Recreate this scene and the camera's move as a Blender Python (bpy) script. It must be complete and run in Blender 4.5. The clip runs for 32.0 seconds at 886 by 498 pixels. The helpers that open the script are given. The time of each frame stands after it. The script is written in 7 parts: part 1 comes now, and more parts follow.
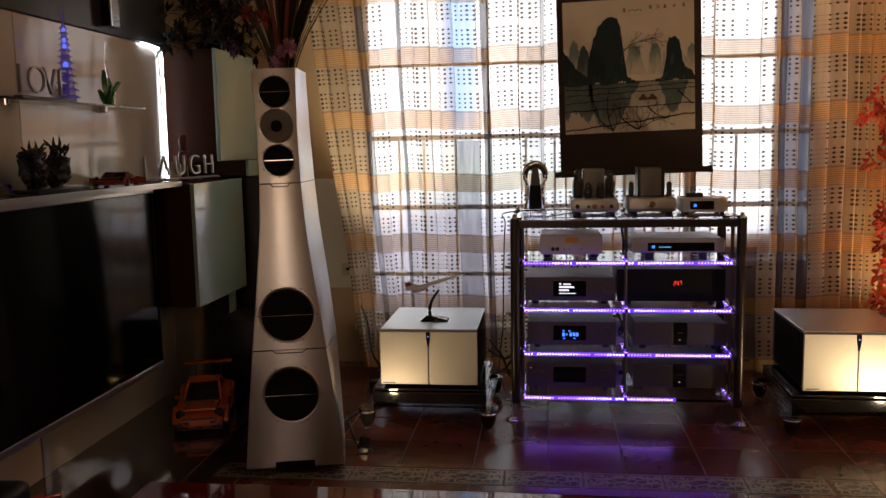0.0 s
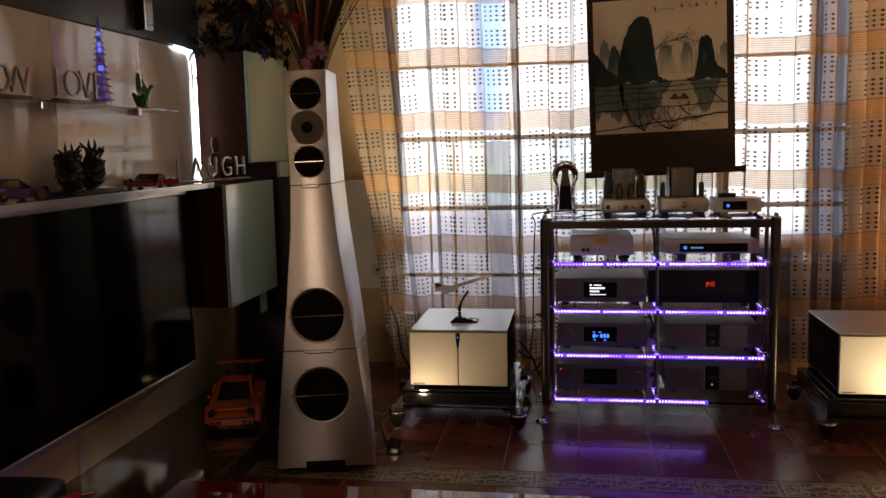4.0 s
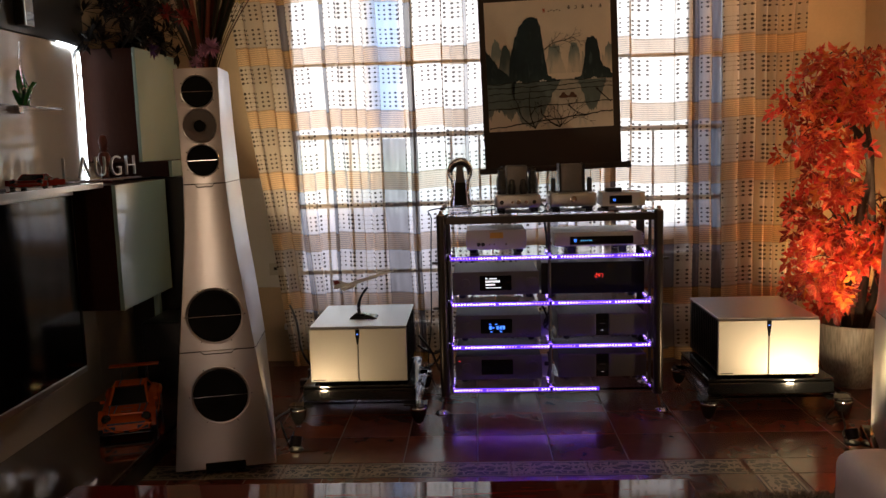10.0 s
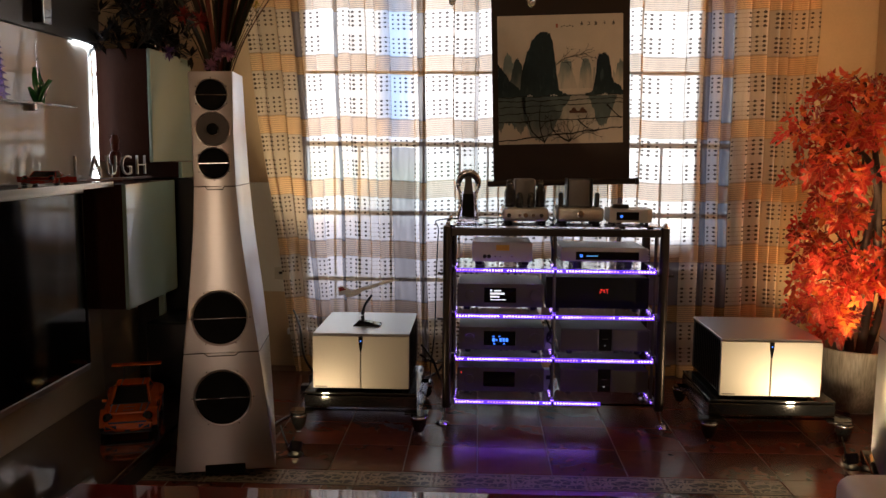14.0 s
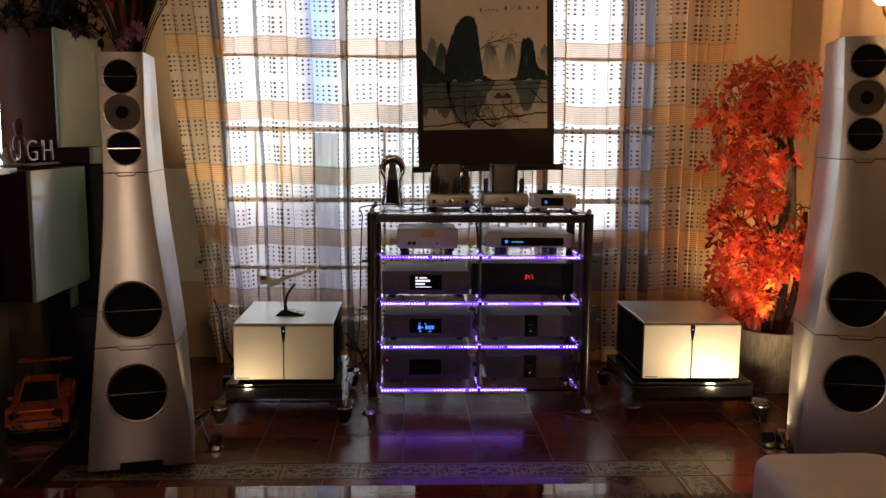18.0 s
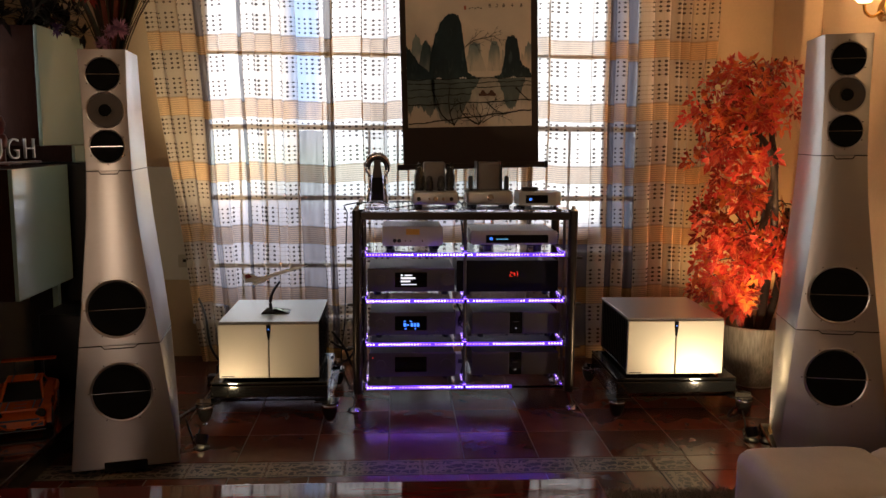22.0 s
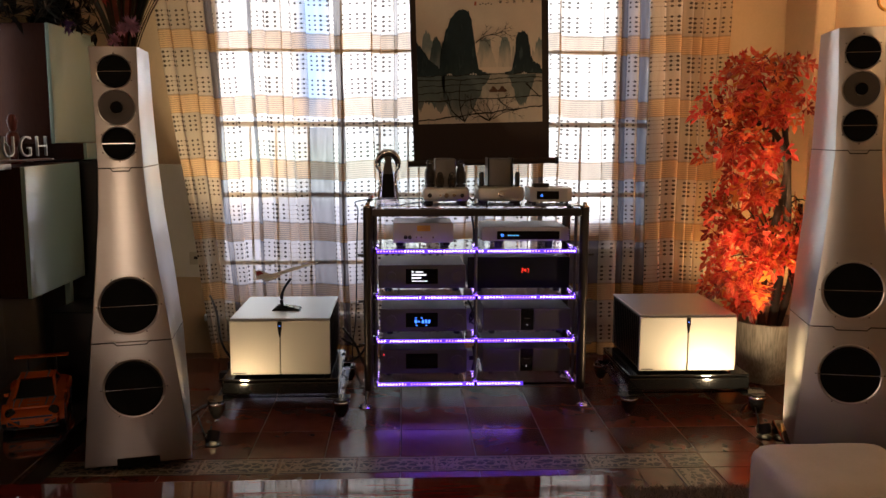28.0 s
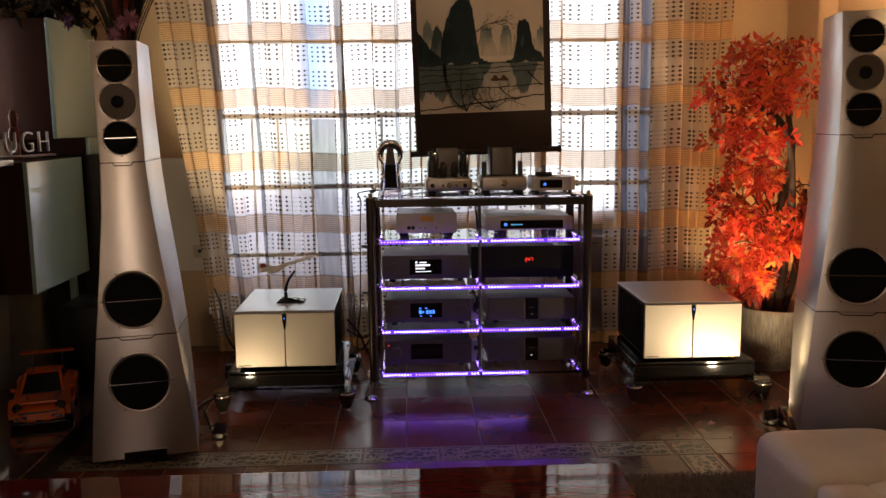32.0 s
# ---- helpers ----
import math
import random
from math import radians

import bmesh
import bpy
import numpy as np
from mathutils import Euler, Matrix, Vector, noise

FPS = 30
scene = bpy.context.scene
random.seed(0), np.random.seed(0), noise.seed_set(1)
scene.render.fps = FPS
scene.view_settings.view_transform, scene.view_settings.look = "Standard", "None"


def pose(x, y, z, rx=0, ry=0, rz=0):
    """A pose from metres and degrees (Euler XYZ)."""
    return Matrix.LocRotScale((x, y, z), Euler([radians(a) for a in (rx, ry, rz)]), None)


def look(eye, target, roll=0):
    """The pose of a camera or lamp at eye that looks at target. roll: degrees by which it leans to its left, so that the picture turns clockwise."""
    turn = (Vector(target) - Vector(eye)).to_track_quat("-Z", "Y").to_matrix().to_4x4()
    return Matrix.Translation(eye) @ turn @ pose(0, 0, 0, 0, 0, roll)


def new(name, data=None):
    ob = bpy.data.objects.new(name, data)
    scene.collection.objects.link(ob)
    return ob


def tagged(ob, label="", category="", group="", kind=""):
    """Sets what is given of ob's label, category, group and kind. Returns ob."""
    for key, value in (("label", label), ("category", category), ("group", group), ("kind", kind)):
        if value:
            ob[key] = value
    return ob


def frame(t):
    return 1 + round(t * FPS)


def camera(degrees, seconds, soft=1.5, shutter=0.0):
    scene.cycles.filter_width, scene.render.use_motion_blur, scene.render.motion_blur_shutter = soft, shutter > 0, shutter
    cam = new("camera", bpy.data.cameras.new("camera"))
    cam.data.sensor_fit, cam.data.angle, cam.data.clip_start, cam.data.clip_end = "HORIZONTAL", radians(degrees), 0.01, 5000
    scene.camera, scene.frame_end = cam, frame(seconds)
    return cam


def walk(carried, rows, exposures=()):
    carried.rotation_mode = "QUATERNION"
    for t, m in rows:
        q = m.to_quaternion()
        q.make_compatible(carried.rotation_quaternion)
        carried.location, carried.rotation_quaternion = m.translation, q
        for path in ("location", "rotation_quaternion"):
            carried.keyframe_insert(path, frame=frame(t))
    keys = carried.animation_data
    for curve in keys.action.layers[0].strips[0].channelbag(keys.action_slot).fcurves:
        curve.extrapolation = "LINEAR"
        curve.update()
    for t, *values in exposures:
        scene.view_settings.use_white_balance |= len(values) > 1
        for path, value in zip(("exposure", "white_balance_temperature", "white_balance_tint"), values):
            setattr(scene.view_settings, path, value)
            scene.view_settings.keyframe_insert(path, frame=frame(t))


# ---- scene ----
cam = camera(55.7, 32.0)
PATH = [
    (0, (0.453, -1.348, 1.405), (0.207, 0.622, 1.157), -1.1),
    (0.5, (0.453, -1.343, 1.403), (0.204, 0.625, 1.146), -0.9),
    (1, (0.45, -1.337, 1.404), (0.193, 0.629, 1.142), -1.1),
    (1.5, (0.451, -1.333, 1.394), (0.178, 0.631, 1.128), -1.5),
    (2, (0.451, -1.33, 1.404), (0.167, 0.63, 1.126), -1.6),
    (2.5, (0.451, -1.334, 1.399), (0.159, 0.626, 1.127), -1.5),
    (3, (0.449, -1.341, 1.403), (0.15, 0.619, 1.138), -1.4),
    (3.5, (0.45, -1.344, 1.403), (0.138, 0.615, 1.149), -1.4),
    (5.5, (0.453, -1.361, 1.404), (0.136, 0.6, 1.177), -1.3),
    (6, (0.46, -1.367, 1.405), (0.159, 0.597, 1.177), -1.3),
    (6.5, (0.463, -1.368, 1.407), (0.185, 0.599, 1.173), -1.2),
    (7, (0.46, -1.367, 1.409), (0.22, 0.604, 1.169), -1.3),
    (7.5, (0.464, -1.368, 1.409), (0.269, 0.608, 1.172), -1.3),
    (8, (0.463, -1.379, 1.417), (0.308, 0.602, 1.189), -1.1),
    (8.5, (0.463, -1.391, 1.411), (0.343, 0.594, 1.198), -1.2),
    (9, (0.463, -1.396, 1.41), (0.365, 0.589, 1.19), -1.2),
    (9.5, (0.466, -1.394, 1.413), (0.381, 0.589, 1.168), -1.3),
    (10, (0.472, -1.402, 1.407), (0.392, 0.58, 1.15), -1.6),
    (10.5, (0.474, -1.416, 1.412), (0.387, 0.566, 1.164), -1.4),
    (11, (0.462, -1.433, 1.415), (0.373, 0.551, 1.176), -0.6),
    (11.5, (0.459, -1.446, 1.416), (0.367, 0.538, 1.183), -0.3),
    (12, (0.458, -1.461, 1.413), (0.364, 0.524, 1.192), -0.2),
    (12.5, (0.451, -1.465, 1.417), (0.355, 0.521, 1.201), 0.1),
    (13, (0.455, -1.447, 1.421), (0.352, 0.539, 1.206), 0.2),
    (13.5, (0.45, -1.427, 1.416), (0.353, 0.559, 1.197), 0.2),
    (14, (0.452, -1.415, 1.414), (0.367, 0.57, 1.179), 0.4),
    (14.5, (0.456, -1.408, 1.419), (0.383, 0.576, 1.174), 0.3),
    (16.5, (0.463, -1.376, 1.407), (0.469, 0.607, 1.15), 0.2),
    (17, (0.473, -1.366, 1.409), (0.506, 0.616, 1.145), 0.6),
    (17.5, (0.473, -1.361, 1.411), (0.539, 0.62, 1.144), 0.5),
    (18, (0.476, -1.358, 1.408), (0.559, 0.622, 1.143), 0.5),
    (18.5, (0.475, -1.358, 1.407), (0.569, 0.622, 1.144), 0.7),
    (19, (0.477, -1.363, 1.408), (0.583, 0.617, 1.144), 0.6),
    (19.5, (0.484, -1.362, 1.405), (0.611, 0.616, 1.139), 0.4),
    (20, (0.48, -1.361, 1.408), (0.619, 0.615, 1.132), 0.5),
    (20.5, (0.48, -1.361, 1.409), (0.615, 0.615, 1.13), 0.5),
    (21, (0.481, -1.362, 1.407), (0.602, 0.615, 1.131), 0.5),
    (21.5, (0.476, -1.361, 1.406), (0.591, 0.617, 1.132), 0.4),
    (22, (0.479, -1.365, 1.407), (0.596, 0.613, 1.137), 0.4),
    (22.5, (0.481, -1.364, 1.41), (0.599, 0.614, 1.143), 0.4),
    (23, (0.477, -1.365, 1.405), (0.587, 0.615, 1.146), 0.5),
    (23.5, (0.47, -1.365, 1.408), (0.558, 0.617, 1.152), 0.6),
    (24, (0.466, -1.367, 1.407), (0.525, 0.615, 1.146), 0.6),
    (24.5, (0.461, -1.352, 1.404), (0.475, 0.627, 1.116), 0.7),
    (26.5, (0.47, -1.34, 1.399), (0.485, 0.634, 1.074), 0.4),
    (27, (0.473, -1.345, 1.401), (0.525, 0.632, 1.101), 0.4),
    (27.5, (0.47, -1.347, 1.399), (0.546, 0.631, 1.114), 0.3),
    (28, (0.473, -1.358, 1.401), (0.567, 0.62, 1.125), 0.2),
    (28.5, (0.474, -1.36, 1.399), (0.585, 0.617, 1.124), 0.2),
    (29, (0.473, -1.363, 1.403), (0.589, 0.614, 1.124), 0.3),
    (29.5, (0.475, -1.358, 1.401), (0.593, 0.618, 1.113), 0.3),
    (30, (0.476, -1.355, 1.404), (0.594, 0.619, 1.108), 0.3),
    (30.5, (0.475, -1.356, 1.404), (0.591, 0.619, 1.112), 0.3),
    (31, (0.473, -1.356, 1.403), (0.578, 0.62, 1.111), 0.3),
    (31.5, (0.472, -1.356, 1.397), (0.566, 0.621, 1.105), -0.1),
    (32, (0.476, -1.352, 1.402), (0.56, 0.623, 1.102), -0.6),
]
walk(cam, [(t, look(eye, target, roll)) for t, eye, target, roll in PATH], [(0, 0.0), (23.5, 0.0), (27, 0.18), (32, 0.17)])

# ---- world and light ----
world = bpy.data.worlds.new("world")
scene.world = world
world.use_nodes = True
wn = world.node_tree.nodes
sky = wn.new("ShaderNodeTexSky")
sky.sky_type, sky.sun_disc = "NISHITA", False
sky.sun_elevation, sky.sun_rotation = radians(48), radians(20)
wn["Background"].inputs["Strength"].default_value = 0.15
world.node_tree.links.new(sky.outputs["Color"], wn["Background"].inputs["Color"])


def lamp(name, kind, m, power, colour, **more):
    data = bpy.data.lights.new(name, kind)
    data.energy, data.color = power, colour
    for key, value in more.items():
        setattr(data, key, value)
    ob = new(name, data)
    ob.matrix_world = m
    return ob


DAYLIGHT, LED_POWER, SPOT_R, SPOT_L, SOUTH = 3.4, 0.42, 24.0, 5.5, 10.0
UP_POWER, UP_LEFT, TREE_POWER, SCONCE, UNSEEN_SCONCE, CHAND, BULB, WHITE_LED = 38.0, 120.0, 230.0, 6.0, 5.0, 7.5, 6.0, 7.0
scene.view_settings.exposure = 0.0

# ---- materials ----
MATS = {}


def mat(name, colour, rough=0.5, metal=0.0, grain=0.0, scale=40.0, bump=0.0, coat=0.0, spec=0.5, stain=0.0, stretch=(1, 1, 1), island=0.0, emit=None, power=0.0, alpha=1.0, rvar=0.0):
    """A surface with fine grain and broad stains, both at real size."""
    if name in MATS:
        return MATS[name]
    m = bpy.data.materials.new(name)
    m.use_nodes = True
    n, l = m.node_tree.nodes, m.node_tree.links
    b = n["Principled BSDF"]
    b.inputs["Roughness"].default_value = rough
    b.inputs["Metallic"].default_value = metal
    b.inputs["Coat Weight"].default_value = coat
    b.inputs["Coat Roughness"].default_value = 0.04
    b.inputs["Specular IOR Level"].default_value = spec
    b.inputs["Alpha"].default_value = alpha
    tc = n.new("ShaderNodeTexCoord")
    mp = n.new("ShaderNodeMapping")
    mp.inputs["Scale"].default_value = stretch
    l.new(tc.outputs["Object"], mp.inputs["Vector"])
    fine = n.new("ShaderNodeTexNoise")
    fine.inputs["Scale"].default_value = scale
    fine.inputs["Detail"].default_value = 4
    l.new(mp.outputs["Vector"], fine.inputs["Vector"])
    broad = n.new("ShaderNodeTexNoise")
    broad.inputs["Scale"].default_value = max(scale / 12, 1.5)
    broad.inputs["Detail"].default_value = 3
    l.new(mp.outputs["Vector"], broad.inputs["Vector"])
    val = n.new("ShaderNodeMath")
    val.operation = "MULTIPLY_ADD"
    val.inputs[1].default_value, val.inputs[2].default_value = grain * 2, 1 - grain
    l.new(fine.outputs["Fac"], val.inputs[0])
    val2 = n.new("ShaderNodeMath")
    val2.operation = "MULTIPLY_ADD"
    val2.inputs[1].default_value, val2.inputs[2].default_value = stain * 2, 1 - stain
    l.new(broad.outputs["Fac"], val2.inputs[0])
    mul = n.new("ShaderNodeMath")
    mul.operation = "MULTIPLY"
    l.new(val.outputs[0], mul.inputs[0])
    l.new(val2.outputs[0], mul.inputs[1])
    last = mul
    if island:
        info = n.new("ShaderNodeObjectInfo")
        k = n.new("ShaderNodeMath")
        k.operation = "MULTIPLY_ADD"
        k.inputs[1].default_value, k.inputs[2].default_value = island * 2, 1 - island
        l.new(info.outputs["Random"], k.inputs[0])
        last = n.new("ShaderNodeMath")
        last.operation = "MULTIPLY"
        l.new(mul.outputs[0], last.inputs[0])
        l.new(k.outputs[0], last.inputs[1])
    hsv = n.new("ShaderNodeHueSaturation")
    hsv.inputs["Color"].default_value = (*colour, 1)
    l.new(last.outputs[0], hsv.inputs["Value"])
    l.new(hsv.outputs["Color"], b.inputs["Base Color"])
    if rvar:
        r = n.new("ShaderNodeMath")
        r.operation = "MULTIPLY_ADD"
        r.inputs[1].default_value, r.inputs[2].default_value = rvar * 2, rough - rvar
        l.new(broad.outputs["Fac"], r.inputs[0])
        l.new(r.outputs[0], b.inputs["Roughness"])
    if bump:
        bp = n.new("ShaderNodeBump")
        bp.inputs["Strength"].default_value = bump
        bp.inputs["Distance"].default_value = 0.002
        l.new(fine.outputs["Fac"], bp.inputs["Height"])
        l.new(bp.outputs["Normal"], b.inputs["Normal"])
    if emit:
        b.inputs["Emission Color"].default_value = (*emit, 1)
        b.inputs["Emission Strength"].default_value = power
    MATS[name] = m
    return m


def glass(name, colour=(1, 1, 1), rough=0.0, ior=1.45):
    if name in MATS:
        return MATS[name]
    m = mat(name, colour, rough)
    b = m.node_tree.nodes["Principled BSDF"]
    b.inputs["Transmission Weight"].default_value = 1.0
    b.inputs["IOR"].default_value = ior
    return m


M_WALL = mat("warm_plaster", (0.62, 0.46, 0.30), 0.75, grain=0.06, scale=60, bump=0.15, stain=0.06)
M_CEIL = mat("ceiling_paint", (0.42, 0.37, 0.32), 0.8, grain=0.04)
M_PANEL = mat("gloss_cream_panel", (0.66, 0.60, 0.53), 0.07, spec=0.6, grain=0.02, stain=0.05, scale=20, coat=0.35)
M_WOOD = mat("dark_veneer", (0.040, 0.013, 0.008), 0.50, spec=0.12, grain=0.35, scale=30, stretch=(6, 6, 0.6), bump=0.05)
M_GREEN = mat("pale_green_glass", (0.36, 0.53, 0.48), 0.16, spec=0.8, grain=0.02, stain=0.05, scale=15, coat=1.0)
M_DARK = mat("charcoal_lacquer", (0.035, 0.035, 0.036), 0.3, grain=0.1, scale=60)
M_BLACK = mat("black_plastic", (0.008, 0.008, 0.009), 0.35, grain=0.2, scale=120, bump=0.1)
M_GLOSSBLACK = mat("black_gloss", (0.006, 0.006, 0.006), 0.08, coat=0.6, rvar=0.03, scale=10)
M_SCREEN = mat("dark_screen", (0.003, 0.003, 0.004), 0.09, rvar=0.02, scale=8)
M_SILVER = mat("brushed_silver", (0.64, 0.63, 0.62), 0.30, 0.95, grain=0.07, scale=90, stretch=(1, 1, 14), bump=0.02, stain=0.03, rvar=0.04)
M_ALU = mat("satin_aluminium", (0.60, 0.59, 0.57), 0.42, 0.9, grain=0.06, scale=160, stretch=(1, 1, 10), bump=0.05, stain=0.03)
# fascia silver, darkened to carry the shade of the lower shelves
M_SHADED_SILVER = mat("shaded_silver", (0.105, 0.095, 0.088), 0.48, 0.7, grain=0.06, scale=150, stretch=(12, 1, 1), bump=0.04)
M_CHROME = mat("chrome", (0.75, 0.75, 0.76), 0.1, 1.0, grain=0.05, rvar=0.04)
M_CONE = mat("driver_cone", (0.004, 0.004, 0.004), 0.6, grain=0.3, scale=80, bump=0.2, spec=0.15)
M_FLOOR = mat("glazed_terracotta", (0.12, 0.036, 0.023), 0.22, spec=0.28, grain=0.30, scale=14, stain=0.38, island=0.20, bump=0.10, coat=0.04, rvar=0.06)
M_GROUT = mat("grout", (0.16, 0.095, 0.065), 0.6, grain=0.2, scale=90, bump=0.2)
M_CREAMLEATHER = mat("cream_leather", (0.80, 0.74, 0.68), 0.42, grain=0.06, scale=160, bump=0.25, stain=0.08)
M_RUG = mat("grey_shag", (0.085, 0.07, 0.06), 0.95, grain=0.4, scale=120)
M_TABLE = mat("red_lacquered_wood", (0.10, 0.010, 0.008), 0.04, spec=0.28, grain=0.4, scale=14, stretch=(0.5, 6, 6), coat=0.10, rvar=0.02, bump=0.02)
M_ORANGE = mat("orange_plastic", (0.60, 0.10, 0.012), 0.25, grain=0.05, scale=80)
M_POT = mat("ribbed_pot", (0.34, 0.29, 0.23), 0.5, grain=0.95, scale=48, stretch=(2.4, 2.4, 0.16), bump=0.8, stain=0.2)
M_BARK = mat("dark_bark", (0.03, 0.015, 0.01), 0.8, grain=0.5, scale=50, stretch=(4, 4, 0.6), bump=0.5)
M_LIDSILVER = mat("bead_blasted_lid", (0.64, 0.63, 0.65), 0.28, 0.75, grain=0.06, scale=220, bump=0.08)
M_BROCADE = mat("brown_brocade", (0.028, 0.016, 0.012), 0.8, grain=0.25, scale=200, bump=0.1)
M_PAPER = mat("rice_paper", (0.70, 0.62, 0.53), 0.85, grain=0.04, scale=90, stain=0.10)


# ---- builders ----
def finish(name, bm, material, smooth=False):
    me = bpy.data.meshes.new(name)
    bmesh.ops.recalc_face_normals(bm, faces=bm.faces[:])
    if smooth:
        for f in bm.faces:
            f.smooth = True
    bm.to_mesh(me)
    bm.free()
    if material:
        me.materials.append(material)
    if smooth:
        me.set_sharp_from_angle(angle=radians(38))
    return me


def part(name, bm, material, parent, label="", smooth=False, m=None):
    ob = new(name, finish(name, bm, material, smooth))
    ob.parent = parent
    if m is not None:
        ob.matrix_local = m
    if label:
        ob["label"] = label
    return ob


def solo(name, bm, material, label="", category="", kind="", group="", smooth=False, m=None):
    ob = new(name, finish(name, bm, material, smooth))
    if m is not None:
        ob.matrix_world = m
    return tagged(ob, label, category, group, kind)


def thing(name, m, label, category, group=""):
    ob = new(name)
    ob.matrix_world = m
    ob.empty_display_size = 0.05
    return tagged(ob, label, category, group)


def B(x0, x1, y0, y1, z0, z1, bevel=0.0, seg=2, bm=None):
    """A box between two corners, its edges rounded."""
    bm = bm or bmesh.new()
    r = bmesh.ops.create_cube(bm, size=1.0, matrix=Matrix.Translation(((x0 + x1) / 2, (y0 + y1) / 2, (z0 + z1) / 2)) @ Matrix.Diagonal((abs(x1 - x0), abs(y1 - y0), abs(z1 - z0), 1)))
    if bevel:
        vs = set(r["verts"])
        es = [e for e in bm.edges if e.verts[0] in vs and e.verts[1] in vs]
        bmesh.ops.bevel(bm, geom=es, offset=bevel, segments=seg, affect="EDGES", profile=0.5)
    return bm


def lathe(profile, n=32, bm=None, m=None, close=True):
    """A turned shape: (radius, height) from bottom to top, about local z."""
    bm = bm or bmesh.new()
    m = m or Matrix()
    rings = []
    for r, z in profile:
        if r < 1e-5:
            rings.append([bm.verts.new(m @ Vector((0, 0, z)))])
        else:
            rings.append([bm.verts.new(m @ Vector((r * math.cos(a), r * math.sin(a), z))) for a in (2 * math.pi * k / n for k in range(n))])
    for a, b in zip(rings, rings[1:]):
        for k in range(n):
            j = (k + 1) % n
            if len(a) == 1 and len(b) > 1:
                bm.faces.new((a[0], b[k], b[j]))
            elif len(b) == 1 and len(a) > 1:
                bm.faces.new((a[k], a[j], b[0]))
            elif len(a) > 1:
                bm.faces.new((a[k], a[j], b[j], b[k]))
    if close:
        if len(rings[0]) > 1:
            bm.faces.new(rings[0][::-1])
        if len(rings[-1]) > 1:
            bm.faces.new(rings[-1])
    return bm


def tube(points, radius, n=8, bm=None):
    """A round bar or cable along points; radius: one, or one for each point."""
    bm = bm or bmesh.new()
    pts = [Vector(p) for p in points]
    rad = radius if isinstance(radius, (list, tuple)) else [radius] * len(pts)
    rings = []
    for i, p in enumerate(pts):
        d = (pts[min(i + 1, len(pts) - 1)] - pts[max(i - 1, 0)]).normalized()
        q = d.to_track_quat("Z", "Y")
        rings.append([bm.verts.new(p + q @ Vector((rad[i] * math.cos(2 * math.pi * k / n), rad[i] * math.sin(2 * math.pi * k / n), 0))) for k in range(n)])
    for a, b in zip(rings, rings[1:]):
        for k in range(n):
            bm.faces.new((a[k], a[(k + 1) % n], b[(k + 1) % n], b[k]))
    bm.faces.new(rings[0][::-1])
    bm.faces.new(rings[-1])
    return bm


def curve(points, steps=8):
    """Smooth points through the given ones."""
    p = [Vector(q) for q in points]
    out = []
    for i in range(len(p) - 1):
        a, b, c, d = p[max(i - 1, 0)], p[i], p[i + 1], p[min(i + 2, len(p) - 1)]
        for s in range(steps):
            t = s / steps
            out.append(0.5 * (2 * b + (c - a) * t + (2 * a - 5 * b + 4 * c - d) * t * t + (3 * b - a - 3 * c + d) * t ** 3))
    return out + [p[-1]]


def slab(outline, y0, y1, bm=None, axis="y"):
    """A plate with the outline (a, z), between two depths."""
    bm = bm or bmesh.new()
    put = (lambda a, b, d: (a, d, b)) if axis == "y" else ((lambda a, b, d: (d, a, b)) if axis == "x" else (lambda a, b, d: (a, b, d)))
    f = [bm.verts.new(put(a, b, y0)) for a, b in outline]
    g = [bm.verts.new(put(a, b, y1)) for a, b in outline]
    bm.faces.new(f)
    bm.faces.new(g[::-1])
    for i in range(len(f)):
        j = (i + 1) % len(f)
        bm.faces.new((f[i], g[i], g[j], f[j]))
    return bm


def loft(rings, bm=None, cap=True):
    """A skin over rings with equally many points."""
    bm = bm or bmesh.new()
    vs = [[bm.verts.new(p) for p in r] for r in rings]
    n = len(vs[0])
    for a, b in zip(vs, vs[1:]):
        for k in range(n):
            bm.faces.new((a[k], a[(k + 1) % n], b[(k + 1) % n], b[k]))
    if cap:
        bm.faces.new(vs[0][::-1])
        bm.faces.new(vs[-1])
    return bm

# ---- the room ----
X0, X1, Y0, Y1, ZC = -1.56, 2.98, -3.2, 3.92, 2.75
WX0, WX1, WZ0, WZ1 = -0.74, 2.08, 0.26, 2.45


def wall_with_hole(x0, x1, y0, y1, z0, z1, hx0, hx1, hz0, hz1):
    bm = bmesh.new()
    for a in ((x0, hx0, z0, z1), (hx1, x1, z0, z1), (hx0, hx1, z0, hz0), (hx0, hx1, hz1, z1)):
        B(a[0], a[1], y0, y1, a[2], a[3], bm=bm)
    return bm


solo("wall_north", wall_with_hole(X0 - 0.2, X1 + 0.2, Y1, Y1 + 0.2, 0, ZC, WX0, WX1, WZ0, WZ1), M_WALL, "warm beige plastered wall with a wide window", "wall", "structure")
solo("wall_west", B(X0 - 0.2, X0, Y0, Y1, 0, ZC), M_WALL, "warm beige plastered side wall", "wall", "structure")
solo("wall_east", B(X1, X1 + 0.2, Y0, Y1, 0, ZC), M_WALL, "warm beige wall lit by a wall lamp", "wall", "structure")
solo("wall_south", wall_with_hole(X0 - 0.2, X1 + 0.2, Y0 - 0.2, Y0, 0, ZC, -0.95, -0.10, 0.75, 1.75), M_WALL, "plain beige wall behind the seats", "wall", "structure")
solo("ceiling", B(X0 - 0.2, X1 + 0.2, Y0 - 0.2, Y1 + 0.2, ZC, ZC + 0.15), M_CEIL, "plain beige ceiling", "ceiling", "structure")
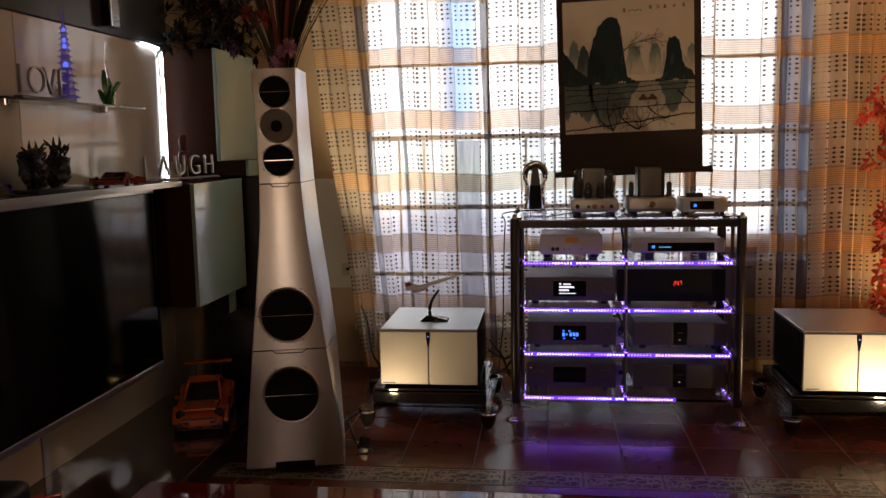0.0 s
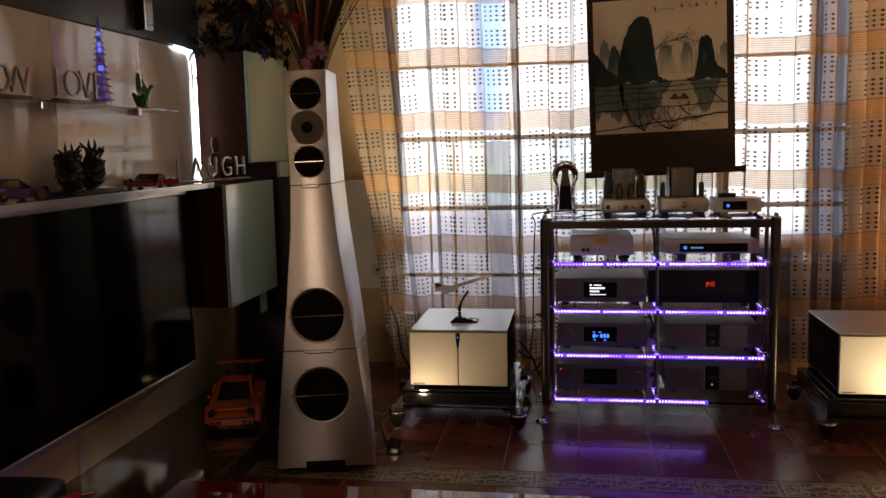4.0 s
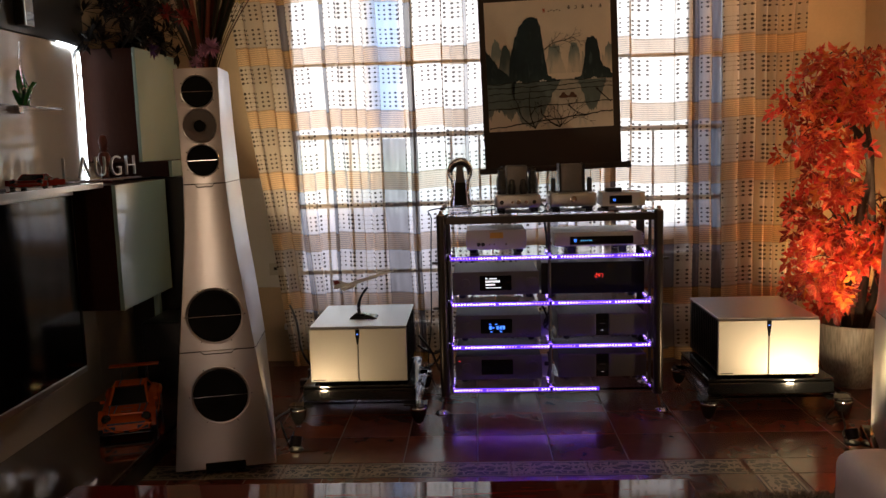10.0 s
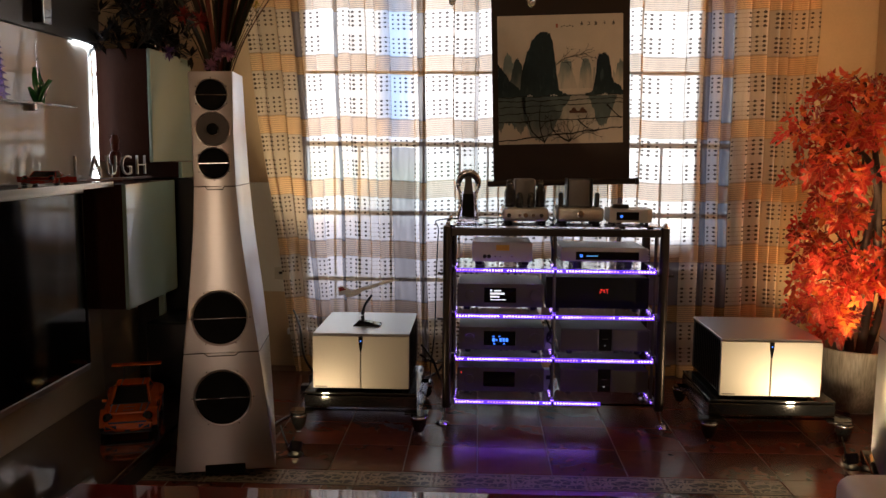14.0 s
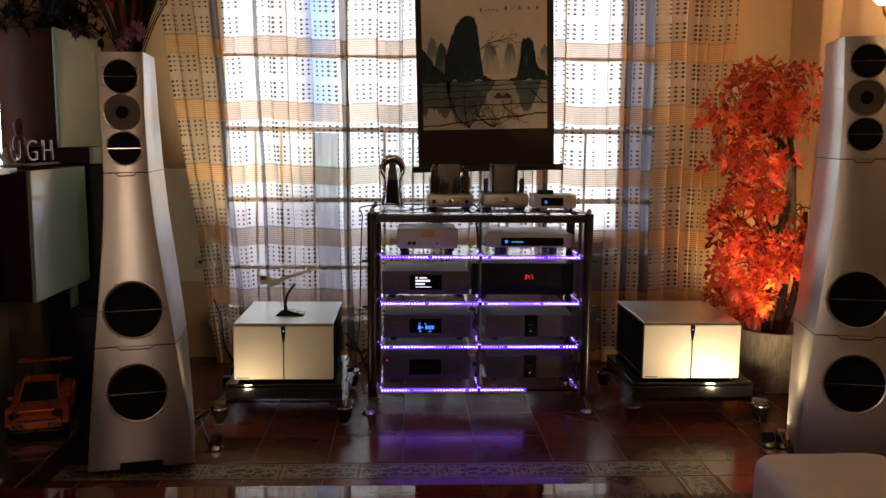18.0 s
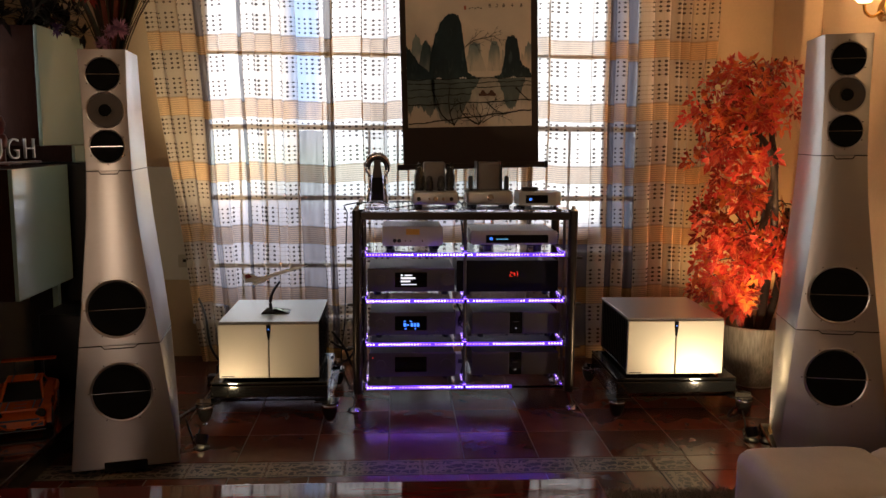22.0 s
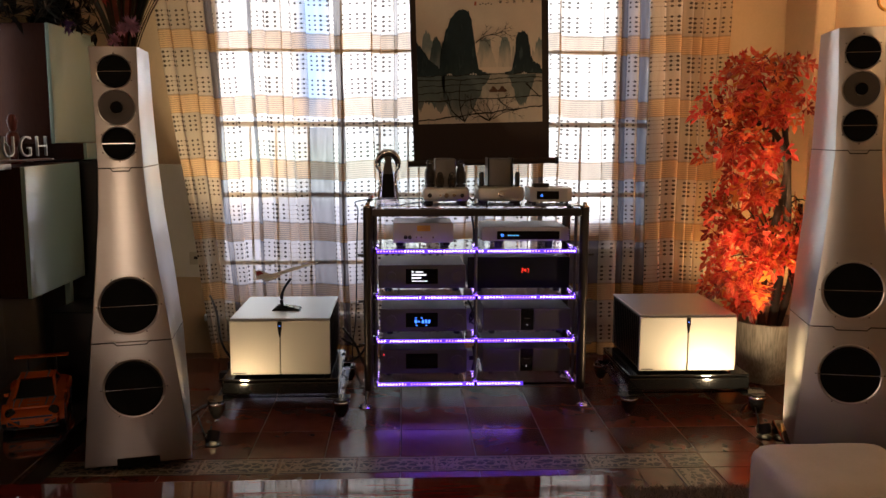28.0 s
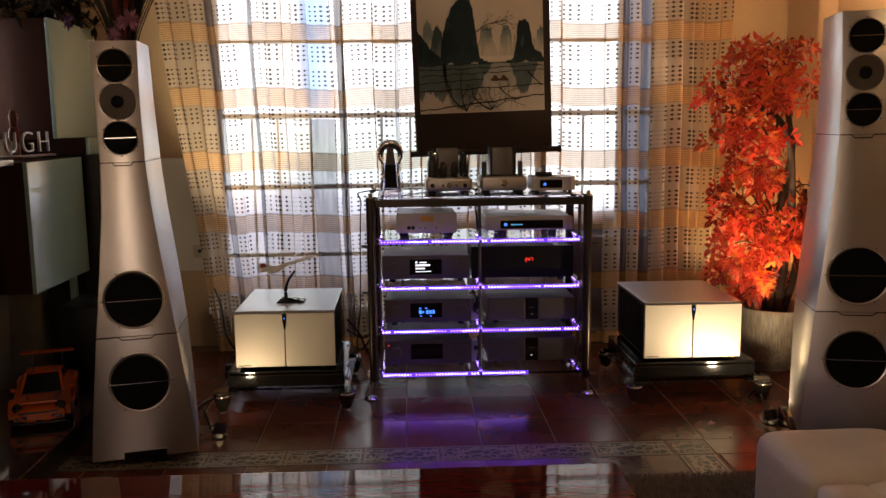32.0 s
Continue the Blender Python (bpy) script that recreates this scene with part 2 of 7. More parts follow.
FLOOR = solo("floor", B(X0 - 0.2, X1 + 0.2, Y0 - 0.2, Y1 + 0.2, -0.12, -0.0018), M_GROUT, "glazed terracotta tile floor with a patterned border", "floor", "structure")
# an unseen opening behind the seats, added with a warm fill lamp in it
lamp("next_room_light", "AREA", pose(-0.525, Y0 - 0.06, 1.25, 90, 0, 0), SOUTH, (1.0, 0.62, 0.38), shape="RECTANGLE", size=0.85, size_y=1.0)
# the pilaster in the corner behind the tree
solo("pilaster", B(2.86, X1, 3.52, Y1, 0, ZC, 0.012), M_WALL, "beige plastered corner pilaster beside the curtain", "pilaster", "structure")


def math_node(n, l, op, a, b=None, c=None):
    k = n.new("ShaderNodeMath")
    k.operation = op
    for i, v in enumerate((a, b, c)):
        if v is None:
            continue
        if isinstance(v, (int, float)):
            k.inputs[i].default_value = v
        else:
            l.new(v, k.inputs[i])
    return k.outputs[0]


def ramp_node(n, l, fac, lo, hi, to0=0.0, to1=1.0):
    """A soft step between two values."""
    k = n.new("ShaderNodeMapRange")
    k.interpolation_type = "SMOOTHSTEP"
    k.inputs["From Min"].default_value, k.inputs["From Max"].default_value = lo, hi
    k.inputs["To Min"].default_value, k.inputs["To Max"].default_value = to0, to1
    l.new(fac, k.inputs["Value"])
    return k.outputs["Result"]


def tint_node(n, l, fac, first, second):
    """Two colours mixed; either may be a socket."""
    k = n.new("ShaderNodeMix")
    k.data_type = "RGBA"
    l.new(fac, k.inputs[0])
    for i, v in ((6, first), (7, second)):
        if isinstance(v, tuple):
            k.inputs[i].default_value = (*v, 1)
        else:
            l.new(v, k.inputs[i])
    return k.outputs[2]


def backdrop_material():
    """White sky over a pale garden; near-black low down for most of the width and dark blue-grey at one side."""
    m = bpy.data.materials.new("bright_daylight")
    m.use_nodes = True
    n, l = m.node_tree.nodes, m.node_tree.links
    n.clear()
    out = n.new("ShaderNodeOutputMaterial")
    em = n.new("ShaderNodeEmission")
    tc = n.new("ShaderNodeTexCoord")
    sep = n.new("ShaderNodeSeparateXYZ")
    l.new(tc.outputs["Object"], sep.inputs[0])
    x, z = sep.outputs["X"], sep.outputs["Z"]
    M = lambda op, a, b=None, c=None: math_node(n, l, op, a, b, c)
    cloud = n.new("ShaderNodeTexNoise")
    cloud.inputs["Scale"].default_value, cloud.inputs["Detail"].default_value = 2.2, 5
    l.new(tc.outputs["Object"], cloud.inputs["Vector"])
    wob = M("MULTIPLY_ADD", cloud.outputs["Fac"], 0.36, -0.18)
    high = M("ADD", z, wob)
    ramp = n.new("ShaderNodeValToRGB")
    l.new(M("DIVIDE", high, 3.0), ramp.inputs["Fac"])
    e = ramp.color_ramp.elements
    e[0].position, e[0].color = 0.0, (0.12, 0.11, 0.13, 1)
    e[1].position, e[1].color = 1.0, (0.86, 0.94, 1.0, 1)
    for p, c in ((0.03, (0.20, 0.19, 0.23)), (0.15, (0.36, 0.35, 0.42)), (0.25, (0.50, 0.50, 0.60)), (0.31, (0.66, 0.71, 0.78)), (0.40, (0.82, 0.92, 0.88)), (0.46, (0.80, 0.84, 0.90)), (0.51, (1.0, 0.97, 1.0)), (0.80, (1.0, 0.97, 1.0))):
        e.new(p).color = (*c, 1)
    xw = M("ADD", x, M("MULTIPLY", wob, 0.25))
    pale = tint_node(n, l, M("MULTIPLY", ramp_node(n, l, x, 1.25, 1.55), ramp_node(n, l, high, 0.62, 0.80)), ramp.outputs["Color"], (1.0, 0.985, 0.985))
    blue = M("MULTIPLY", M("MULTIPLY", ramp_node(n, l, xw, -0.40, -0.33), ramp_node(n, l, xw, -0.16, -0.08, 1.0, 0.0)), ramp_node(n, l, z, 1.3, 1.7))
    c = tint_node(n, l, blue, pale, (0.40, 0.60, 0.95))
    side = ramp_node(n, l, xw, 2.19, 2.27)
    c = tint_node(n, l, side, c, (0.10, 0.115, 0.16))
    low_dark = M("MULTIPLY", ramp_node(n, l, x, 0.0, 0.3), ramp_node(n, l, M("ADD", z, M("MULTIPLY", wob, 0.4)), 0.54, 0.70, 1.0, 0.0))
    c = tint_node(n, l, low_dark, c, (0.018, 0.016, 0.022))
    l.new(c, em.inputs["Color"])
    em.inputs["Strength"].default_value = DAYLIGHT
    l.new(em.outputs[0], out.inputs[0])
    return m


solo("backdrop", B(-3.4, 4.6, 5.6, 5.62, -0.2, 4.6), backdrop_material(), "bright overcast daylight and garden outside the window", "backdrop", "structure")
solo("ground", B(-30, 30, 4.14, 60, -0.5, -0.25), mat("garden_ground", (0.25, 0.24, 0.2), 0.9, grain=0.3, scale=3), "pale paved yard outside the window", "ground", "structure")

# window with its bars and panes
M_FRAME = mat("grey_window_paint", (0.78, 0.78, 0.80), 0.45, grain=0.05, scale=40, stain=0.08)
WIN = thing("window_1", Matrix(), "wide pale grey metal casement window behind the curtain", "window")
WIN["kind"] = "structure"
for x0, x1 in ((WX0, WX0 + 0.07), (0.084, 0.098), (0.62, 0.70), (1.30, 1.37), (1.825, 1.86), (WX1 - 0.05, WX1)):
    part("mullion", B(x0, x1, 3.99, 4.05, WZ0, WZ1, 0.006), M_FRAME, WIN)
for z0, z1 in ((WZ0, WZ0 + 0.05), (0.555, 0.582), (0.988, 1.018), (1.432, 1.464), (1.893, 1.911), (WZ1 - 0.06, WZ1)):
    part("transom", B(WX0, 1.37 if z0 == 0.555 else WX1, 3.995, 4.045, z0, z1, 0.006), M_FRAME, WIN)
# unseen boards, added to keep daylight off the low cloth beside the rack
M_BLOCKER = mat("dark_blocker", (0.10, 0.085, 0.08), 0.5, grain=0.1, scale=40, stain=0.15)
for x0, x1 in ((1.372, 1.823), (1.862, WX1 - 0.052)):
    part("kick_panel", B(x0, x1, 4.0, 4.04, WZ0 + 0.052, 0.655, 0.004), M_BLOCKER, WIN, "dark board added low in the window to block daylight")
part("window_sill", B(WX0 - 0.04, WX1 + 0.04, 3.86, 4.0, WZ0 - 0.04, WZ0 - 0.002, 0.006), M_FRAME, WIN)
for x in (-0.50, -0.337, -0.13, 0.322, 0.505, 0.94, 1.12, 1.622):
    part("burglar_bar", B(x - 0.008, x + 0.008, 4.078, 4.094, WZ0 + 0.02, 1.45, 0.004), M_FRAME, WIN)
panes = [(a, b) for a in ((-0.67, 0.065), (0.115, 0.62), (0.70, 1.30), (1.37, 1.825), (1.86, WX1 - 0.05)) for b in ((0.31, 0.545), (0.59 if a[0] < 1.3 else 0.657, 0.985), (1.022, 1.428), (1.472, 1.89), (1.93, 2.39)) if not (a[0] > 1.3 and b[0] < 0.5)]
M_PANE = glass("window_glass", (0.96, 0.98, 1.0), 0.0, 1.45)
for (a0, a1), (b0, b1) in panes:
    p = part("pane", B(a0, a1, 4.018, 4.022, b0, b1), M_PANE, WIN)
    p.visible_shadow = False


# ---- curtain ----
SHEER, SHEER_GOLD, SHEER_FOLD = 0.42, 0.25, 0.19


def curtain_material():
    """Sheer cloth with woven gold bands and rows of dark dots, and plain see-through strips darkened like shaded folds;
    U runs along the cloth and V up it, in metres.
    """
    m = bpy.data.materials.new("striped_sheer")
    m.use_nodes = True
    n, l = m.node_tree.nodes, m.node_tree.links
    n.clear()
    out = n.new("ShaderNodeOutputMaterial")
    uv = n.new("ShaderNodeUVMap")
    uv.uv_map = "UVMap"
    sep = n.new("ShaderNodeSeparateXYZ")
    l.new(uv.outputs[0], sep.inputs[0])
    u, v = sep.outputs[0], sep.outputs[1]
    zone = n.new("ShaderNodeUVMap")
    zone.uv_map = "Zone"
    zsep = n.new("ShaderNodeSeparateXYZ")
    l.new(zone.outputs[0], zsep.inputs[0])
    M = lambda op, a, b=None, c=None: math_node(n, l, op, a, b, c)
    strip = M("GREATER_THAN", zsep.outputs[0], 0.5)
    cloth = M("SUBTRACT", 1.0, strip)
    tone = zsep.outputs[1]
    P = 0.376
    w = M("MODULO", M("ADD", v, 10 * P - 1.497 % P), P)      # height within one repeat, from a gold band's foot
    gold = M("LESS_THAN", w, 0.108)
    edge = M("MAXIMUM", M("LESS_THAN", M("ABSOLUTE", M("SUBTRACT", w, 0.108)), 0.0034), M("LESS_THAN", w, 0.0045))
    ribs = M("MULTIPLY", gold, M("LESS_THAN", M("MODULO", w, 0.0125), 0.0030))
    # two groups of four rows of dots
    s = M("SUBTRACT", w, 0.120)
    g = M("MODULO", s, 0.142)
    ingroup = M("MULTIPLY", M("MULTIPLY", M("MULTIPLY", M("GREATER_THAN", s, 0.004), M("LESS_THAN", g, 0.106)), M("LESS_THAN", s, 0.248)), cloth)
    row = M("SUBTRACT", M("MODULO", g, 0.0265), 0.01325)
    step = 0.0435
    cell = M("FLOOR", M("DIVIDE", M("ADD", u, 20), step))
    wn_ = n.new("ShaderNodeTexWhiteNoise")
    wn_.noise_dimensions = "1D"
    l.new(cell, wn_.inputs["W"])
    rnd = wn_.outputs["Value"]
    rnd2 = M("FRACT", M("MULTIPLY", rnd, 7.3))
    col = M("ADD", M("SUBTRACT", M("MODULO", M("ADD", u, 20), step), step / 2), M("MULTIPLY_ADD", rnd2, 0.014, -0.007))
    size = M("MULTIPLY_ADD", rnd, 0.0038, 0.0072)
    on = M("GREATER_THAN", rnd2, 0.14)
    dist = M("SQRT", M("ADD", M("MULTIPLY", M("MULTIPLY", row, row), 1.9), M("MULTIPLY", col, col)))
    dot = M("MULTIPLY", M("MULTIPLY", M("LESS_THAN", dist, size), ingroup), on)
    pair = M("GREATER_THAN", M("FRACT", M("MULTIPLY", rnd, 3.7)), 0.35)
    thread = M("MULTIPLY", M("MULTIPLY", M("LESS_THAN", M("ABSOLUTE", row), 0.0013), ingroup), pair)
    dark = M("MINIMUM", M("MAXIMUM", M("MAXIMUM", M("MULTIPLY", dot, 0.95), M("MULTIPLY", thread, 0.55)), M("MULTIPLY", M("MAXIMUM", edge, ribs), 0.55)), 1.0)
    # weave and vertical crinkles
    fine = n.new("ShaderNodeTexNoise")
    fine.inputs["Scale"].default_value, fine.inputs["Detail"].default_value = 260, 2
    l.new(uv.outputs[0], fine.inputs["Vector"])
    mp = n.new("ShaderNodeMapping")
    mp.inputs["Scale"].default_value = (1, 0.09, 1)
    l.new(uv.outputs[0], mp.inputs["Vector"])
    crinkle = n.new("ShaderNodeTexNoise")
    crinkle.inputs["Scale"].default_value, crinkle.inputs["Detail"].default_value, crinkle.inputs["Distortion"].default_value = 55, 4, 0.6
    l.new(mp.outputs[0], crinkle.inputs["Vector"])
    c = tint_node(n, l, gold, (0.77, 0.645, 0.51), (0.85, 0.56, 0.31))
    # strip colours hold the shade of the set-back folds
    fold_shade = tint_node(n, l, gold, (0.16, 0.14, 0.155), (0.40, 0.23, 0.10))
    c = tint_node(n, l, strip, c, fold_shade)
    c = tint_node(n, l, dark, c, (0.055, 0.036, 0.028))
    val = n.new("ShaderNodeHueSaturation")
    l.new(c, val.inputs["Color"])
    l.new(M("MULTIPLY", M("MULTIPLY_ADD", fine.outputs["Fac"], 0.3, 0.85), M("MULTIPLY_ADD", crinkle.outputs["Fac"], 0.5, 0.75)), val.inputs["Value"])
    dif = n.new("ShaderNodeBsdfDiffuse")
    tra = n.new("ShaderNodeBsdfTranslucent")
    clear = n.new("ShaderNodeBsdfTransparent")
    l.new(val.outputs[0], dif.inputs[0])
    l.new(val.outputs[0], tra.inputs[0])
    l.new(tint_node(n, l, gold, (1.0, 0.985, 0.97), (1.0, 0.90, 0.80)), clear.inputs[0])
    mix1 = n.new("ShaderNodeMixShader")
    mix1.inputs[0].default_value = 0.05
    l.new(dif.outputs[0], mix1.inputs[1])
    l.new(tra.outputs[0], mix1.inputs[2])
    mix2 = n.new("ShaderNodeMixShader")
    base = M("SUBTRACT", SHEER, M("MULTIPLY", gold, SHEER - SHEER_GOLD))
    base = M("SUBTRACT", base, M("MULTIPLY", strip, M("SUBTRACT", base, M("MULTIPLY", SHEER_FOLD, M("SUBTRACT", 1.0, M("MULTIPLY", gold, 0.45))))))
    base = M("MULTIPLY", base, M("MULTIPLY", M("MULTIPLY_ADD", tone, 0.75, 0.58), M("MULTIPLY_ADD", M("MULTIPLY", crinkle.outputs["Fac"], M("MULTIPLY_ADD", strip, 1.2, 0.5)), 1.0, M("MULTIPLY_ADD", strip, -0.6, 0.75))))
    open_ = M("MULTIPLY", base, M("SUBTRACT", 1.0, M("MULTIPLY", dark, 0.92)))
    l.new(open_, mix2.inputs[0])
    l.new(mix1.outputs[0], mix2.inputs[1])
    l.new(clear.outputs[0], mix2.inputs[2])
    l.new(mix2.outputs[0], out.inputs[0])
    return m


M_CURTAIN = curtain_material()


def curtain(name, x0, x1, label, seed, strips, low_from, pull=0.0):
    """Cloth in broad flat panels that lap over one another, with see-through strips set back between them, coloured
    dark as shaded folds.
    """
    r = random.Random(seed)
    keys, tags, x = [], [], x0                  # (along, out, strip), (band offset, tone)
    todo = sorted(strips) + [(x1, x1)]
    while x < x1 - 0.001:
        a, b = todo[0]
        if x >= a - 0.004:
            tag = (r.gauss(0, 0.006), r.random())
            k = 2 if b - a > 0.1 else 1         # a wide one is shade-dark and see-through in its lower half only
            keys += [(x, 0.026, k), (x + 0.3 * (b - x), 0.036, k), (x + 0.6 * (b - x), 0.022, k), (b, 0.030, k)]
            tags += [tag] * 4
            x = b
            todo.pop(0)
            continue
        w = r.choice((0.06, 0.085, 0.11, 0.14, 0.17)) * r.uniform(0.85, 1.15)
        if a - x < 1.35 * w:
            w = a - x
        lap, out = min(0.3 * w, r.choice((0.0, 0.002, 0.004, 0.009))), r.uniform(0.014, 0.034)
        tag = (r.gauss(0, 0.0045), r.random())
        keys += [(x, 0.018, 0), (x + 0.12 * w, -0.2 * out, 0), (x + 0.45 * w, -out * r.uniform(0.5, 0.9), 0), (x + 0.85 * w, -out, 0), (x + w, -0.5 * out, 0), (x + w - 0.6 * lap, 0.012, 0)]
        tags += [tag] * 6
        x += w - lap
        if abs(x - a) < 0.035:
            x = a
    steps = 4
    line = curve(keys, steps)
    run = [0.0]
    for p, q in zip(line, line[1:]):
        run.append(run[-1] + math.hypot(q.x - p.x, q.y - p.y))
    nx, nz, z0, z1 = len(line) - 1, 44, 0.015, 2.66
    me = bpy.data.meshes.new(name)
    vs, fs, uvs, zones = [], [], [], []
    for j in range(nz + 1):
        z = z0 + (z1 - z0) * j / nz
        for i, p in enumerate(line):
            s = max(0.0, min(1.0, (p.x - x0) / (x1 - x0)))
            low = 1.6 - z
            shift = pull * (z1 - z) * (1 - s) ** 3 + 0.010 * math.sin(4.0 * p.x + 0.6) * low + 0.004 * math.sin(5.0 * z + 9 * p.x)
            vs.append((p.x + shift, 3.745 + p.y * (1.2 - 0.14 * z) + 0.006 * math.sin(3.1 * z + 7 * p.x), z))
            off, tone = tags[min(i // steps, len(tags) - 1)]
            sag = off + 0.007 * math.sin(p.x * 3.3 + 1) + 0.20 * p.y * (0.3 + (2.6 - z) / 2.6) + 0.006 * math.sin(p.x * 17) * (2.6 - z) / 2.6
            uvs.append((run[i], z + sag))
            zones.append((p.z if p.z <= 1 else (1 if z < low_from else 2 - p.z), tone))
    for j in range(nz):
        for i in range(nx):
            a = j * (nx + 1) + i
            fs.append((a, a + 1, a + nx + 2, a + nx + 1))
    me.from_pydata(vs, [], fs)
    for title, data in (("UVMap", uvs), ("Zone", zones)):
        layer = me.uv_layers.new(name=title)
        for loop in me.loops:
            layer.data[loop.index].uv = data[loop.vertex_index]
    for f in me.polygons:
        f.use_smooth = True
    me.materials.append(M_CURTAIN)
    return tagged(new(name, me), label, "curtain", "window curtains")


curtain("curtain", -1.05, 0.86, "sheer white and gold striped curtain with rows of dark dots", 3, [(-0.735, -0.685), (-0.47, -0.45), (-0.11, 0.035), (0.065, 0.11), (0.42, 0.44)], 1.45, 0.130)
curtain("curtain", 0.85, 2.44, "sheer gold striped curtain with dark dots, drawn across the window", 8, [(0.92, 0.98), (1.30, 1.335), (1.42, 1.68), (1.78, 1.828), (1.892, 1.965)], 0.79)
ROD = thing("curtain_rod", pose(0.74, 3.745, 2.70), "dark metal curtain rod over the window", "curtain rod")
part("rod", tube([(-1.8, 0, 0), (1.8, 0, 0)], 0.014, 12), M_BLACK, ROD, smooth=True)
for x in (-1.7, 0, 1.7):
    part("bracket", B(x - 0.012, x + 0.012, -0.01, 0.18, -0.012, 0.055, 0.004), M_BLACK, ROD)


# ---- loudspeakers ----
M_MATT_BLACK = mat("matt_black_paint", (0.006, 0.006, 0.006), 0.6, spec=0.2, grain=0.2, scale=150)


def speaker_shape(z):
    """Half width and setback of the front, half width and depth of the back, at a height."""
    k = [(0.03, 0.213, 0.0, 0.192, 0.40), (0.30, 0.186, 0.018, 0.186, 0.41), (0.54, 0.160, 0.034, 0.178, 0.42), (0.80, 0.128, 0.05, 0.155, 0.43), (1.05, 0.100, 0.064, 0.128, 0.44), (1.253, 0.088, 0.074, 0.115, 0.44), (1.5, 0.086, 0.082, 0.108, 0.43), (1.735, 0.092, 0.09, 0.106, 0.41)]
    zs = [q[0] for q in k]
    return [float(np.interp(z, zs, [q[i] for q in k])) for i in range(1, 5)]


def speaker_ring(z, c=0.006):
    hw, yf, hb, yb = speaker_shape(z)
    right = [(hw - c, yf), (hw - c * 0.25, yf + c * 0.25), (hw, yf + c), (hb, yb - 0.06), (hb - 0.02, yb - 0.02), (hb - 0.06, yb)]
    return [(x, y, z) for x, y in right] + [(-x, y, z) for x, y in right[::-1]]


def front_pose(z):
    """On the front at a height, its z pointing out of the front."""
    dz = speaker_shape(z + 0.05)[1] - speaker_shape(z - 0.05)[1]
    return pose(0, speaker_shape(z)[1], z, 90 - math.degrees(math.atan2(dz, 0.1)), 0, 0)


def driver(t, z, r, kind):
    m = front_pose(z)
    d = part("driver", lathe([(r * 1.0, -0.004), (r * 1.09, -0.004), (r * 1.09, 0.002), (r * 1.06, 0.004), (r * 1.0, 0.002), (r * 0.99, -0.004)], 40, close=False), M_SILVER, t, "round driver with a thin silver trim ring", True, m)
    if kind == "tweeter":
        part("waveguide", lathe([(r * 1.0, 0.003), (r * 0.75, 0.0025), (r * 0.42, 0.002), (r * 0.36, 0.001)], 40, close=False), M_SHADED_SILVER, d, "grey dished metal waveguide", True)
        part("dome", lathe([(r * 0.36, 0.0035), (r * 0.30, 0.0045), (r * 0.2, 0.006), (0, 0.007)], 24, close=False), M_CONE, d, "small dark dome", True)
    else:
        part("cone", lathe([(r * 1.0, 0.0035), (r * 0.93, 0.006), (r * 0.86, 0.0035), (r * 0.80, 0.0022), (r * 0.45, 0.0015), (r * 0.3, 0.003), (0, 0.0045)], 40, close=False), M_CONE, d, "black dished cone", True)
        part("guard_bar", tube([(-r * 1.07, 0, 0.006), (-r * 0.95, 0, 0.011), (r * 0.95, 0, 0.011), (r * 1.07, 0, 0.006)], 0.0017, 6), M_CHROME, d, "thin bright horizontal bar")
        for k in range(6):
            a = radians(30 + 60 * k) if kind == "mid" else radians(60 * k)
            part("screw", lathe([(0.0028, 0.0), (0.0028, 0.002), (0.0016, 0.003), (0.0, 0.0026)], 10, m=pose(r * 1.13 * math.cos(a), r * 1.13 * math.sin(a), 0)), M_DARK, d)


def loudspeaker(m, label):
    t = thing("loudspeaker", m, label, "loudspeaker", "pair of loudspeakers")
    for name, z0, z1 in (("bass_cabinet", 0.03, 0.5385), ("woofer_cabinet", 0.5415, 1.2515), ("head_cabinet", 1.2545, 1.735)):
        zs = [z0 + (z1 - z0) * k / 8 for k in range(9)]
        rings = [speaker_ring(z) for z in zs]
        if name == "bass_cabinet":
            rings = [[(x * 0.985, y + (0.004 if y < 0.2 else -0.004), z0 - 0.004) for x, y, z in rings[0]]] + rings
        part(name, loft(rings), M_SILVER, t, smooth=True)
    for z in (0.54, 1.253):
        hw = speaker_shape(z)[0]
        pts = [(-hw + 0.004, 0), (-hw * 0.45, 0), (-hw * 0.36, -0.013), (hw * 0.36, -0.013), (hw * 0.45, 0), (hw - 0.004, 0)]
        part("joint", tube([(x, speaker_shape(z + b)[1] - 0.0002, z + b) for x, b in pts], 0.0026, 6), M_BLACK, t, "dark stepped joint line")
        hb, yb = speaker_shape(z)[2:]
        for q in (-1, 1):
            part("joint", tube([(q * hw, speaker_shape(z)[1] + 0.006, z), (q * hb, yb - 0.06, z)], 0.0022, 6), M_BLACK, t, "dark joint line along the side")
    driver(t, 1.637, 0.064, "mid")
    driver(t, 1.495, 0.068, "tweeter")
    driver(t, 1.351, 0.064, "mid")
    driver(t, 0.69, 0.112, "woofer")
    driver(t, 0.345, 0.115, "woofer")
    part("plinth_recess", B(-0.085, 0.085, -0.004, 0.05, 0.012, 0.055, 0.004), M_MATT_BLACK, t, "dark notch under the front")
    for x, y in ((-0.16, 0.06), (0.16, 0.06), (-0.16, 0.34), (0.16, 0.34)):
        part("spike", lathe([(0.004, 0.0), (0.018, 0.012), (0.02, 0.03), (0.02, 0.034)], 16, m=pose(x, y, 0)), M_CHROME, t, smooth=True)
    return t


